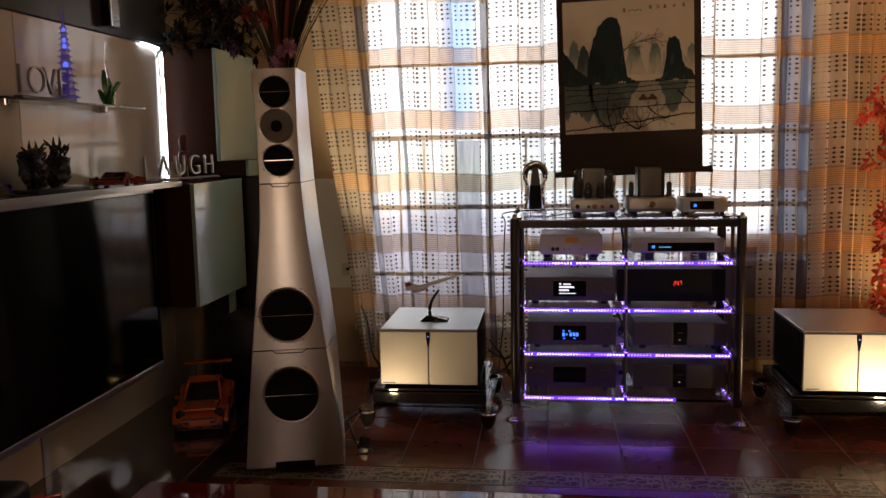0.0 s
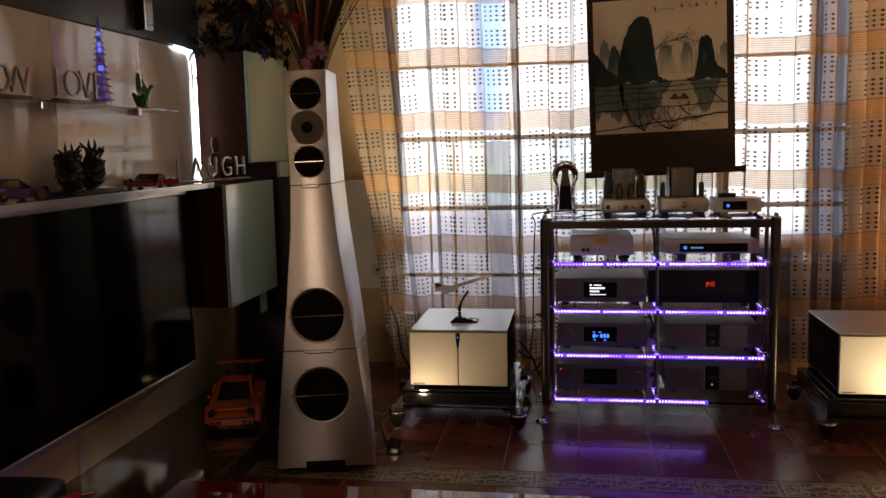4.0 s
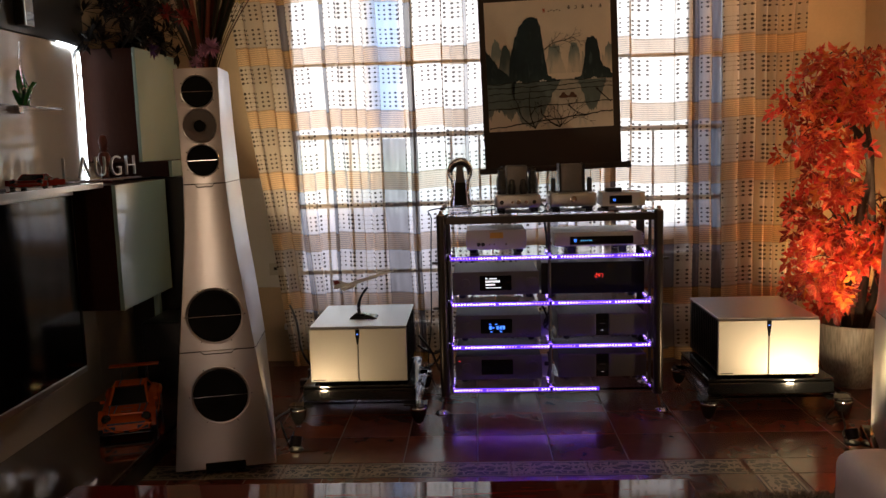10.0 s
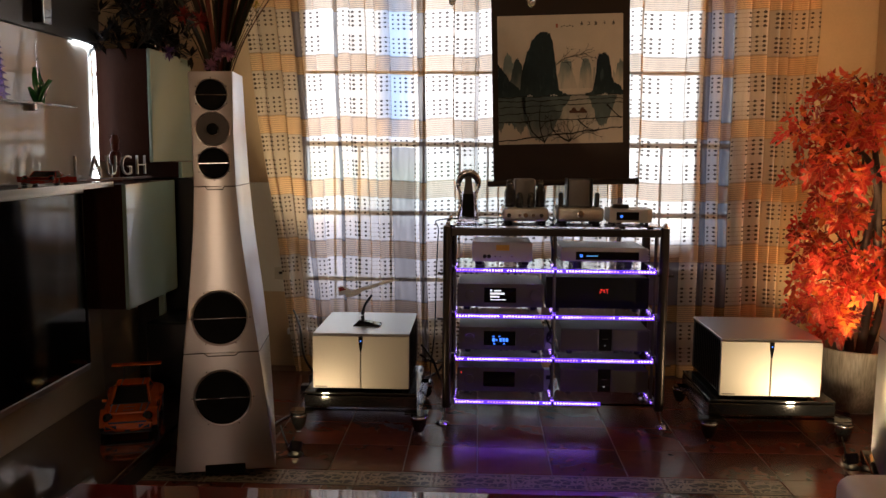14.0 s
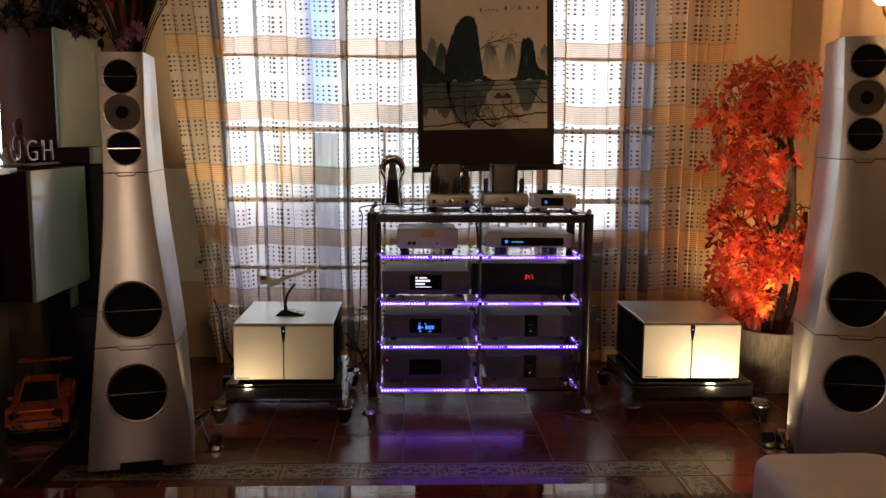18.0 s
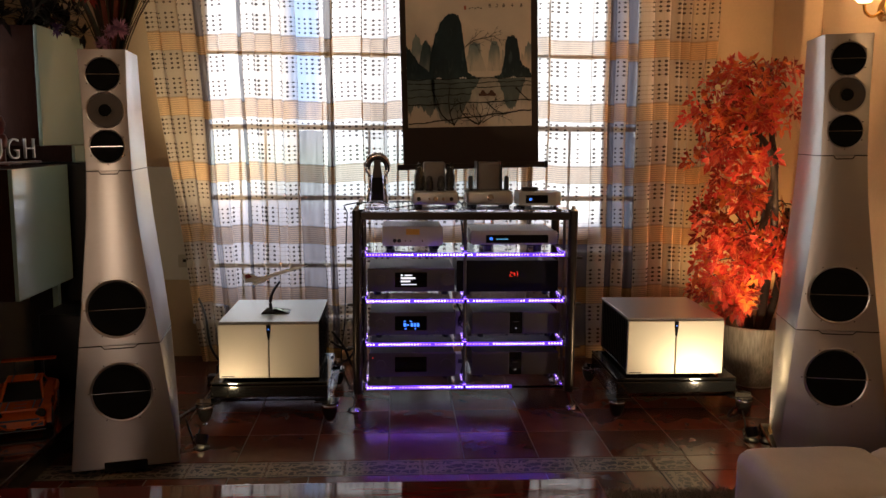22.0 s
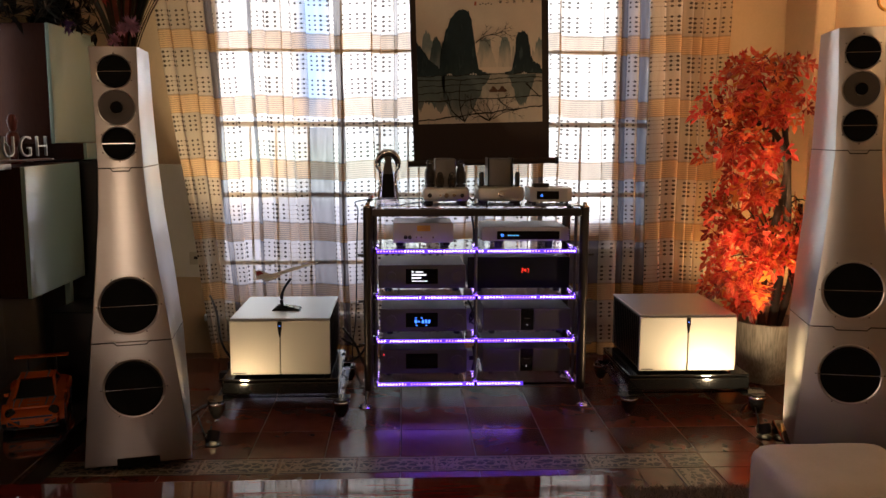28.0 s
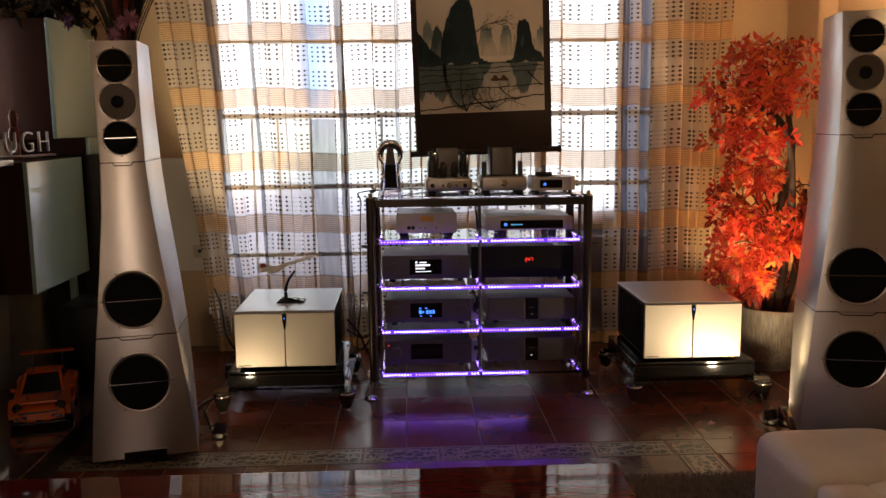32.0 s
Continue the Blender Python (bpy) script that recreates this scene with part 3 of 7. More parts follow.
loudspeaker(pose(-0.632, 2.04, 0, 0, -1.2, 10), "tall tapered silver metal floor loudspeaker beside the television wall")
loudspeaker(pose(2.290, 1.855, 0.082, 0, -0.9, -15), "tall tapered silver metal floor loudspeaker beside the red maple tree")
solo("plinth", B(-0.222, 0.222, -0.01, 0.43, 0.0, 0.080, 0.006), M_GLOSSBLACK, "black lacquered plinth under a loudspeaker", "plinth", m=pose(2.290, 1.855, 0.0, 0, 0, -15))


# ---- equipment rack ----
M_RACK = mat("bronze_metal", (0.06, 0.05, 0.045), 0.34, 0.85, grain=0.08, scale=60, rvar=0.05)
M_ACRYL = glass("clear_acrylic", (0.84, 0.82, 1.0), 0.02, 1.32)
LED = (0.26, 0.07, 1.0)


def led_material(name, colour, power):
    return mat(name, (0.8, 0.8, 0.9), 0.4, emit=colour, power=power)


M_LED = led_material("violet_led_chip", (0.82, 0.58, 1.0), 4.5)
M_LEDBODY = mat("led_sleeve", (0.16, 0.10, 0.5), 0.25, emit=(0.14, 0.03, 1.0), power=0.9)
SHELVES = (0.812, 0.576, 0.352, 0.126)
RX0, RX1, RY0, RY1 = 0.295, 1.385, 2.81, 3.28
RACK = thing("equipment_rack", pose(0, 0, 0), "double-width bronze metal and clear glass hi-fi rack", "rack")
for x in (RX0, RX1):
    for y in (RY0, RY1):
        part("post", tube([(x, y, 0.09), (x, y, 1.03)], 0.0235, 20), M_RACK, RACK, smooth=True)
        part("finial", lathe([(0.0235, 0), (0.021, 0.006), (0.012, 0.012), (0.010, 0.026), (0.0, 0.03)], 16, m=pose(x, y, 1.028)), M_CHROME, RACK, smooth=True)
        sx = -1 if x == RX0 else 1
        part("foot", tube([(x, y, 0.10), (x + sx * 0.014, y - 0.004, 0.03), (x + sx * 0.02, y - 0.006, 0.012)], [0.014, 0.011, 0.010], 12), M_CHROME, RACK, smooth=True)
        part("foot_pad", lathe([(0.034, 0.0), (0.036, 0.005), (0.030, 0.011), (0.012, 0.016)], 20, m=pose(x + sx * 0.02, y - 0.006, 0)), M_CHROME, RACK, smooth=True)
for y in (RY0, RY1):
    part("top_rail", B(RX0 + 0.02, RX1 - 0.02, y - 0.018, y + 0.018, 0.985, 1.022, 0.004), M_RACK, RACK)
for x in (RX0, RX1):
    part("side_rail", B(x - 0.016, x + 0.016, RY0 + 0.02, RY1 - 0.02, 0.988, 1.020, 0.004), M_RACK, RACK)
    for z in SHELVES:
        part("clamp_bar", tube([(x - (0.05 if x == RX0 else -0.05), RY0 - 0.004, z - 0.022), (x - (-0.03 if x == RX0 else 0.03), RY0 - 0.004, z - 0.022)], 0.007, 10), M_RACK, RACK, smooth=True)
        part("side_bar", B(x - 0.01, x + 0.01, RY0, RY1, z - 0.028, z - 0.014, 0.003), M_RACK, RACK)
for x0, x1 in ((RX0 + 0.005, 0.838), (0.842, RX1 - 0.005)):
    part("top_glass", B(x0, x1, RY0 - 0.02, RY1 + 0.02, 1.026, 1.038, 0.003), M_ACRYL, RACK, "clear glass top")
    for x in (x0 + 0.05, (x0 + x1) / 2, x1 - 0.05):
        for y in (RY0 + 0.02, RY1 - 0.02):
            part("standoff", lathe([(0.011, 0.0), (0.011, 0.005)], 12, m=pose(x, y, 1.021)), M_CHROME, RACK, smooth=True)
M_LED_DIM = led_material("dim_violet_led_chip", (0.42, 0.20, 1.0), 3.2)
chips = [finish("led", B(-0.0036, 0.0036, -0.0014, 0.0014, -0.0036, 0.0036, 0.001, 1), q) for q in (M_LED, M_LED_DIM)]
for z in SHELVES:
    for side, (x0, x1) in enumerate(((0.338, 0.836), (0.846, 1.346))):
        sh = part("shelf", B(x0 - 0.008, x1 + 0.008, RY0 - 0.006, RY1, z - 0.014, z - 0.002, 0.002), M_ACRYL, RACK, "clear acrylic shelf edged with violet lights")
        end = x1 if not (side == 1 and z < 0.2) else 1.085
        part("light_strip", B(x0, end, RY0 - 0.016, RY0 - 0.009, z - 0.013, z + 0.007, 0.002), M_LEDBODY, sh, "violet light strip along the shelf edge")
        for xs in (x0 - 0.004, x1 - 0.004):
            part("light_strip", B(xs + 0.002, xs + 0.006, RY0 - 0.004, RY0 + 0.20, z - 0.001, z + 0.004, 0.001), M_LEDBODY, sh, "violet light strip running back along the shelf side")
            for k in range(5):
                c = new("led", chips[k % 2 == 0])
                c.parent = sh
                c.matrix_local = pose(xs + 0.004, RY0 + 0.008 + k * 0.045, z + 0.0045, 90, 0, 0)
        count = int((end - x0) / 0.0150)
        for k in range(count):
            if (k * 7 + side * 3 + int(z * 50)) % 19 == 0:
                continue
            dim = (k // 9 * 5 + side * 2 + int(z * 30)) % 4 == 0
            c = new("led", chips[dim])
            c.parent = sh
            c.matrix_local = pose(x0 + 0.008 + k * 0.0150, RY0 - 0.0175, z - 0.002)
for k, z in enumerate((Z_ for Z_ in SHELVES)):
    up = (1.02, *SHELVES)[k]
    for x in (0.332, 0.842, 1.352):
        part("inner_post", tube([(x, RY0 + 0.05, z - 0.002), (x, RY0 + 0.05, up - 0.016)], 0.008, 12), M_SHADED_SILVER, RACK, "slim grey metal inner post", True)
        part("collar", lathe([(0.008, 0), (0.015, 0.002), (0.015, 0.012), (0.008, 0.014)], 14, m=pose(x, RY0 + 0.05, z)), M_CHROME, RACK, "", True)
# soft violet light under each shelf's strip
for i, z in enumerate(SHELVES):
    lamp("shelf_light_strip", "AREA", pose(0.842 if i < 3 else 0.70, RY0 + 0.004, z + 0.016, 28, 0, 180), LED_POWER if i < 3 else LED_POWER * 0.45, LED, shape="RECTANGLE", size=1.0 if i < 3 else 0.74, size_y=0.008)

# ---- devices on the rack ----
M_DISPLAY = mat("display_glass", (0.004, 0.004, 0.005), 0.08)
M_WHITE_LIT = mat("lit_white", (0.8, 0.8, 0.8), 0.4, emit=(0.95, 0.97, 1.0), power=1.1)
M_BLUE_LIT = mat("lit_blue", (0.1, 0.2, 0.8), 0.4, emit=(0.05, 0.22, 1.0), power=1.8)
M_CYAN_LIT = mat("lit_cyan", (0.2, 0.6, 0.8), 0.4, emit=(0.15, 0.6, 1.0), power=0.9)
M_RED_LIT = mat("lit_red", (0.8, 0.05, 0.02), 0.4, emit=(1.0, 0.04, 0.02), power=2.2)
M_LABEL = mat("amber_label", (0.75, 0.42, 0.06), 0.4, grain=0.08, scale=150)


def text(body, size, material, parent, m, name="lettering", label="", extrude=0.0008, thin=0.0):
    cu = bpy.data.curves.new(name, "FONT")
    cu.body, cu.size, cu.extrude = body, size, extrude
    cu.align_x, cu.align_y = "CENTER", "CENTER"
    cu.resolution_u, cu.offset = 3, thin
    tmp = bpy.data.objects.new(name, cu)
    scene.collection.objects.link(tmp)
    me = bpy.data.meshes.new_from_object(tmp.evaluated_get(bpy.context.evaluated_depsgraph_get()))
    bpy.data.objects.remove(tmp)
    me.materials.clear()
    me.materials.append(material)
    ob = new(name, me)
    if parent:
        ob.parent = parent
        ob.matrix_local = m
    else:
        ob.matrix_world = m
    if label:
        ob["label"] = label
    return ob


def case(name, x0, x1, y, depth, z0, z1, label, category="amplifier", body=None, face=None, foot=0.012):
    """A device of sheet metal with a thick fascia, a lid and four feet; its base stands at z0."""
    t = thing(name, pose((x0 + x1) / 2, y, z0), label, category)
    h, w = z1 - z0, (x1 - x0) / 2
    part("body", B(-w + 0.004, w - 0.004, 0.012, depth, foot, h - 0.003, 0.003), body or M_ALU, t)
    part("fascia", B(-w, w, 0, 0.012, foot, h, 0.0025), face or M_SHADED_SILVER, t, "satin silver front plate" if not face else "")
    for x in (-w * 0.78, w * 0.78):
        for yy in (0.05, depth - 0.05):
            part("foot", lathe([(0.017, 0), (0.019, 0.003), (0.019, foot)], 16, m=pose(x, yy, 0)), M_BLACK, t, smooth=True)
    return t


def knob(t, x, z, r, d=0.014, material=None):
    return part("knob", lathe([(r, 0), (r, d - 0.002), (r - 0.002, d), (0, d)], 24, m=pose(x, 0, z, 90, 0, 0)), material or M_SHADED_SILVER, t, smooth=True)


def display(t, x0, x1, z0, z1):
    return part("display", B(x0, x1, -0.002, 0.001, z0, z1, 0.001), M_DISPLAY, t, "dark glass display")


def bars(parent, x, z, rows, material, y=-0.0032):
    """Lines of lit marks that cannot be read."""
    for k, (dx, dz, w, h) in enumerate(rows):
        part("lit_mark", B(x + dx, x + dx + w, y - 0.0008, y, z + dz, z + dz + h), material, parent)


M_COVER = mat("grey_hammered_cover", (0.20, 0.185, 0.175), 0.42, 0.4, grain=0.1, scale=120, bump=0.1)
M_MATT = mat("matt_black_metal", (0.004, 0.004, 0.004), 0.55, spec=0.2, grain=0.2, scale=150)
# the same silver, lighter for the window light on the top shelf
M_WINDOWLIT_SILVER = mat("window_lit_silver", (0.50, 0.48, 0.46), 0.42, 0.7, grain=0.06, scale=150, stretch=(12, 1, 1), bump=0.04)
Z1, Z2, Z3, Z4 = SHELVES
dac = case("phono_stage", 0.42, 0.727, 2.87, 0.30, Z1 + 0.012, 0.945, "small silver phono stage with an amber label", "phono stage", face=M_WINDOWLIT_SILVER, foot=0.02)
for x in (-0.11, 0.11):
    part("support_block", B(x - 0.02, x + 0.02, 0.02, 0.26, -0.012, 0.0, 0.003), M_BLACK, dac)
part("name_label", B(-0.032, 0.036, -0.0015, 0.001, 0.078, 0.108, 0.0005), M_LABEL, dac, "amber rectangular label")
for x in (-0.09, -0.068, -0.035, -0.01, 0.05):
    knob(dac, x, 0.048, 0.010 if x < -0.05 else 0.004, 0.010, M_BLACK if x < -0.05 else M_CHROME)
srv = case("music_server", 0.873, 1.311, 2.85, 0.34, Z1 + 0.036, 0.925, "silver music server with a wide dark display", "music server", face=M_WINDOWLIT_SILVER, foot=0.006)
part("display", B(-0.145, 0.175, -0.003, 0.001, 0.014, 0.056, 0.002), M_DISPLAY, srv, "wide dark glass display")
part("standby_ring", lathe([(0.004, 0), (0.0075, 0), (0.0075, 0.001), (0.004, 0.001)], 20, m=pose(-0.118, -0.003, 0.036, 90, 0, 0), close=False), M_BLUE_LIT, srv, "blue ring light")
bars(srv, -0.09, 0.032, [(0.0 + k * 0.010, 0, 0.006, 0.005) for k in range(6)], M_CYAN_LIT)
for k in range(5):
    for s in (-1, 1):
        part("fin", B(s * 0.219 - 0.008, s * 0.219 + 0.008, -0.004, 0.30, 0.010 + k * 0.0125, 0.016 + k * 0.0125, 0.002), M_ALU, srv)
for x in (-0.13, 0.13):
    for yy in (0.06, 0.27):
        part("puck", lathe([(0.022, -0.036), (0.022, -0.006), (0.028, 0.0), (0.028, 0.006)], 16, m=pose(x, yy, 0)), M_BLACK, srv, smooth=True)


def preamp(x0, x1, z, h, lit, label):
    t = case("preamplifier", x0, x1, 2.86, 0.36, z, z + h, label, "preamplifier", body=M_SHADED_SILVER, foot=0.022)
    c = (x0 + x1) / 2
    display(t, 0.484 - c, 0.648 - c, h * 0.32, h * 0.86)
    knob(t, 0.75 - c, h * 0.58, 0.032, 0.006)
    knob(t, 0.41 - c, h * 0.58, 0.026, 0.004)
    for k in range(4):
        knob(t, 0.69 - c + k * 0.016, h * 0.26, 0.004, 0.004, M_DARK)
    a = 0.484 - c
    if lit == "white":
        bars(t, a, 0, [(0.03, 0.104, 0.010, 0.008), (0.05, 0.104, 0.038, 0.006), (0.03, 0.088, 0.074, 0.009), (0.03, 0.072, 0.048, 0.008), (0.03, 0.058, 0.08, 0.004)], M_WHITE_LIT)
    elif lit == "blue":
        bars(t, a, 0, [(0.045, 0.066, 0.013, 0.018), (0.063, 0.071, 0.008, 0.008), (0.082, 0.066, 0.011, 0.018), (0.098, 0.066, 0.011, 0.018), (0.114, 0.066, 0.011, 0.018), (0.05, 0.052, 0.01, 0.005), (0.10, 0.052, 0.01, 0.005), (0.045, 0.092, 0.012, 0.004), (0.075, 0.092, 0.012, 0.004)], M_BLUE_LIT)
    return t


preamp(0.345, 0.790, Z2 + 0.012, 0.142, "white", "silver preamplifier with a lit white text display")
preamp(0.353, 0.797, Z3 + 0.010, 0.140, "blue", "silver digital source with blue figures on its display")
low = preamp(0.349, 0.799, Z4 + 0.014, 0.148, "", "silver power supply with a dark blank display")
part("standby_light", lathe([(0.003, 0), (0.003, 0.002), (0, 0.003)], 10, m=pose(-0.205, 0, 0.122, 90, 0, 0)), M_RED_LIT, low, "tiny red light")
blk = case("power_conditioner", 0.80, 1.325, 2.86, 0.38, Z2 + 0.010, 0.770, "black power conditioner with red figures", "power conditioner", body=M_BLACK, face=M_MATT, foot=0.022)
SEG = {"a": (0.2, 0.92, 0.6, 0.08), "g": (0.2, 0.46, 0.6, 0.08), "d": (0.2, 0.0, 0.6, 0.08), "f": (0.05, 0.52, 0.14, 0.40), "b": (0.81, 0.52, 0.14, 0.40), "e": (0.05, 0.06, 0.14, 0.40), "c": (0.81, 0.06, 0.14, 0.40)}
for k, segs in enumerate(("abged", "fgbc", "abc")):
    bars(blk, 0.012 + k * 0.0145, 0.104, [(a * 0.0105, b * 0.021, w * 0.0105, h * 0.021) for a, b, w, h in (SEG[s] for s in segs)], M_RED_LIT)


def twin(z, h, label):
    t = case("phono_amplifier", 0.882, 1.336, 2.86, 0.34, z, z + h, label, "amplifier", body=M_SHADED_SILVER, foot=0.024)
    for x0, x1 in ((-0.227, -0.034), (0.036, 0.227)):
        part("front_panel", B(x0, x1, -0.008, 0.0, 0.026, h - 0.002, 0.003), M_SHADED_SILVER, t)
    part("centre_panel", B(-0.032, 0.034, -0.004, 0.0, 0.026, h, 0.001), M_GLOSSBLACK, t, "black gloss centre strip")
    part("indicator", B(-0.001, 0.003, -0.0065, -0.004, 0.052, 0.055), M_WHITE_LIT, t, "tiny white light")
    bars(t, -0.012, h * 0.62, [(0, 0, 0.026, 0.003)], M_SHADED_SILVER, -0.0045)
    return t


twin(Z3 + 0.010, 0.140, "two-panel silver amplifier with a black centre strip on a lit shelf")
twin(Z4 + 0.018, 0.146, "two-panel silver amplifier with a black centre strip on the lowest shelf")
# pale adapters in the gap between the units
for z, hgt in ((Z3, 0.125), (Z4, 0.115)):
    ad = thing("power_adapter", pose(0.835, 3.02, z - 0.002), "pale plastic power adapter between the hi-fi units", "power adapter", "power adapters")
    part("body", B(-0.026, 0.026, 0, 0.06, 0, hgt, 0.006), mat("pale_plastic", (0.55, 0.53, 0.56), 0.4, grain=0.05), ad)
    part("plug_pin", B(-0.012, 0.012, -0.006, 0.0, hgt * 0.55, hgt * 0.75, 0.002), M_BLACK, ad)
# cables between the units
for pts, r in (([(0.82, 3.1, 0.48), (0.815, 2.98, 0.52), (0.84, 2.95, 0.45), (0.825, 3.0, 0.40), (0.85, 3.1, 0.39)], 0.006), ([(0.84, 3.15, 0.55), (0.85, 3.0, 0.50), (0.82, 2.97, 0.43), (0.845, 3.02, 0.385)], 0.005),
               ([(0.84, 3.2, 0.98), (0.835, 3.0, 0.94), (0.84, 2.98, 0.88), (0.845, 3.05, 0.83)], 0.006), ([(0.845, 3.0, 0.27), (0.85, 2.98, 0.2), (0.84, 3.0, 0.135)], 0.008), ([(0.85, 3.05, 1.06), (0.835, 3.0, 1.046), (0.83, 2.99, 1.05), (0.80, 3.0, 1.08)], 0.004)):
    solo("cable", tube(curve(pts), r, 8), M_BLACK, "black cable hanging between the hi-fi units", "cable", group="rack cables", smooth=True)
solo("cable", tube(curve([(0.62, 3.2, 1.045), (0.262, 2.86, 1.06), (0.246, 2.84, 1.0), (0.232, 2.92, 0.75), (0.222, 2.98, 0.45), (0.20, 3.0, 0.2), (0.25, 3.05, 0.02)]), 0.0035, 8), M_BLACK, "thin black headphone cable hanging beside the rack", "cable", group="rack cables", smooth=True)

# headphones on a stand
ZT = 1.0385
hp = thing("headphone_stand", pose(0.395, 2.98, ZT), "clear stand with a pair of black headphones hung on it", "headphones")
part("base", B(-0.058, 0.058, -0.06, 0.06, 0, 0.014, 0.004), M_ACRYL, hp, "clear acrylic base")
part("column", loft([[(sx * w, sy * d, z) for sx, sy in ((-1, -1), (-0.5, -1.25), (0.5, -1.25), (1, -1), (1, 1), (-1, 1))] for z, w, d in ((0.012, 0.056, 0.030), (0.04, 0.052, 0.028), (0.10, 0.043, 0.024), (0.145, 0.036, 0.02), (0.16, 0.034, 0.018))]), M_ACRYL, hp, "clear waisted column")
part("core", slab([(-0.033, 0.030), (0.033, 0.030), (0.027, 0.150), (-0.027, 0.150)], -0.046, -0.034), M_MATT, hp, "black inner plate")
part("neck", loft([[(sx * w, -0.03 + sy * 0.012, z) for sx, sy in ((-1, -1), (1, -1), (1, 1), (-1, 1))] for z, w in ((0.150, 0.025), (0.20, 0.019), (0.238, 0.015))]), M_SHADED_SILVER, hp, "grey tapered neck")
part("arch", tube([(0.058 * math.cos(a), -0.012, 0.196 + 0.064 * math.sin(a)) for a in [radians(-18 + 216 * k / 28) for k in range(29)]], [0.004 + 0.013 * math.sin(math.pi * k / 28) for k in range(29)], 12), M_CHROME, hp, "bright thick curved arch", True)
part("headband", tube([(0.044 * math.cos(a), -0.016, 0.196 + 0.046 * math.sin(a)) for a in [radians(-10 + 200 * k / 20) for k in range(21)]], 0.006, 10), M_BLACK, hp, "padded black headband", True)
for s in (-1, 1):
    part("arm", tube(curve([(s * 0.054, -0.012, 0.178), (s * 0.040, -0.018, 0.150), (s * 0.038, -0.03, 0.11), (s * 0.050, -0.032, 0.02)]), 0.006, 8), M_CHROME, hp, "bright curved side arm", True)

# valve amplifier
va = thing("valve_amplifier", pose(0.692, 2.92, ZT), "silver valve headphone amplifier with glass tubes and a transformer", "valve amplifier")
part("chassis", B(-0.118, 0.118, 0, 0.24, 0.012, 0.080, 0.014, 3), M_ALU, va, smooth=True)
for x in (-0.085, 0.085):
    for y in (0.04, 0.2):
        part("foot", lathe([(0.018, 0), (0.02, 0.012)], 16, m=pose(x, y, 0)), M_BLACK, va)
for x, r in ((-0.085, 0.011), (-0.03, 0.007), (0.0, 0.013), (0.04, 0.009), (0.082, 0.010)):
    knob(va, x, 0.042, r, 0.012, M_BLACK if x < -0.05 or x > 0.05 else M_CHROME)
part("transformer", B(-0.056, 0.056, 0.10, 0.22, 0.08, 0.226, 0.010, 3), M_COVER, va, "boxed grey transformer cover", True)
for x, y, r, h in ((-0.080, 0.10, 0.029, 0.135), (0.080, 0.10, 0.029, 0.135), (-0.030, 0.05, 0.021, 0.07), (0.030, 0.05, 0.021, 0.07)):
    tb = part("valve", lathe([(r * 0.8, 0.0), (r, 0.012), (r, h * 0.5), (r * 0.72, h * 0.68), (r * 0.72, h * 0.88), (r * 0.3, h), (0, h + 0.003)], 24, m=pose(x, y, 0.088)), mat("smoked_valve_glass", (0.05, 0.045, 0.04), 0.05, spec=0.9, coat=0.5, alpha=0.5), va, "clear glass valve", True)
    part("plate", lathe([(r * 0.55, 0.006), (r * 0.78, 0.014), (r * 0.78, h * 0.5), (r * 0.5, h * 0.66), (r * 0.5, h * 0.84), (0, h * 0.86)], 16, m=pose(x, y, 0.088)), M_DARK, tb, "grey metal plate")
    part("socket", lathe([(r * 0.85, -0.008), (r * 0.85, 0.006)], 20, m=pose(x, y, 0.088)), M_BLACK, tb)
ps = thing("power_supply", pose(0.975, 2.92, ZT), "silver valve power supply with a tall transformer cover", "power supply")
part("chassis", B(-0.120, 0.120, 0, 0.24, 0.012, 0.084, 0.016, 3), M_ALU, ps, smooth=True)
part("transformer", B(-0.062, 0.058, 0.06, 0.19, 0.084, 0.228, 0.012, 3), M_COVER, ps, "tall grey transformer cover", True)
for x in (-0.066, 0.058):
    part("side_plate", B(x, x + 0.008, 0.05, 0.20, 0.084, 0.232, 0.003), M_BLACK, ps, "black edge plate")
part("emblem", lathe([(0.017, 0), (0.017, 0.003), (0.010, 0.004), (0, 0.004)], 20, m=pose(0, 0, 0.05, 90, 0, 0)), M_CHROME, ps, "small bright round emblem")
for x in (-0.096, 0.092):
    part("capacitor", lathe([(0.013, 0), (0.013, 0.066), (0.008, 0.074), (0, 0.074)], 16, m=pose(x, 0.08, 0.084)), M_DARK, ps, smooth=True)
for x in (-0.085, 0.085):
    for y in (0.04, 0.2):
        part("foot", lathe([(0.018, 0), (0.02, 0.012)], 16, m=pose(x, y, 0)), M_BLACK, ps)
st = thing("streamer", pose(1.228, 2.92, ZT), "small white streamer box with a blue ring light", "streamer")
part("body", loft([[(-0.105, 0, z), (0.088, 0, z), (0.118, 0.03, z), (0.118, 0.16, z), (0.09, 0.19, z), (-0.105, 0.19, z)] for z in (0.010, 0.078)]), mat("white_plastic", (0.62, 0.62, 0.60), 0.35, grain=0.03), st)
part("display", B(-0.07, 0.045, -0.002, 0.001, 0.022, 0.064, 0.001), M_DISPLAY, st, "dark glass display")
part("standby_ring", lathe([(0.004, 0), (0.007, 0), (0.007, 0.001), (0.004, 0.001)], 20, m=pose(-0.045, -0.003, 0.042, 90, 0, 0), close=False), M_BLUE_LIT, st, "blue ring light")
for x in (-0.08, 0.09):
    for y in (0.03, 0.16):
        part("foot", lathe([(0.01, 0), (0.012, 0.010)], 12, m=pose(x, y, 0)), M_BLACK, st)
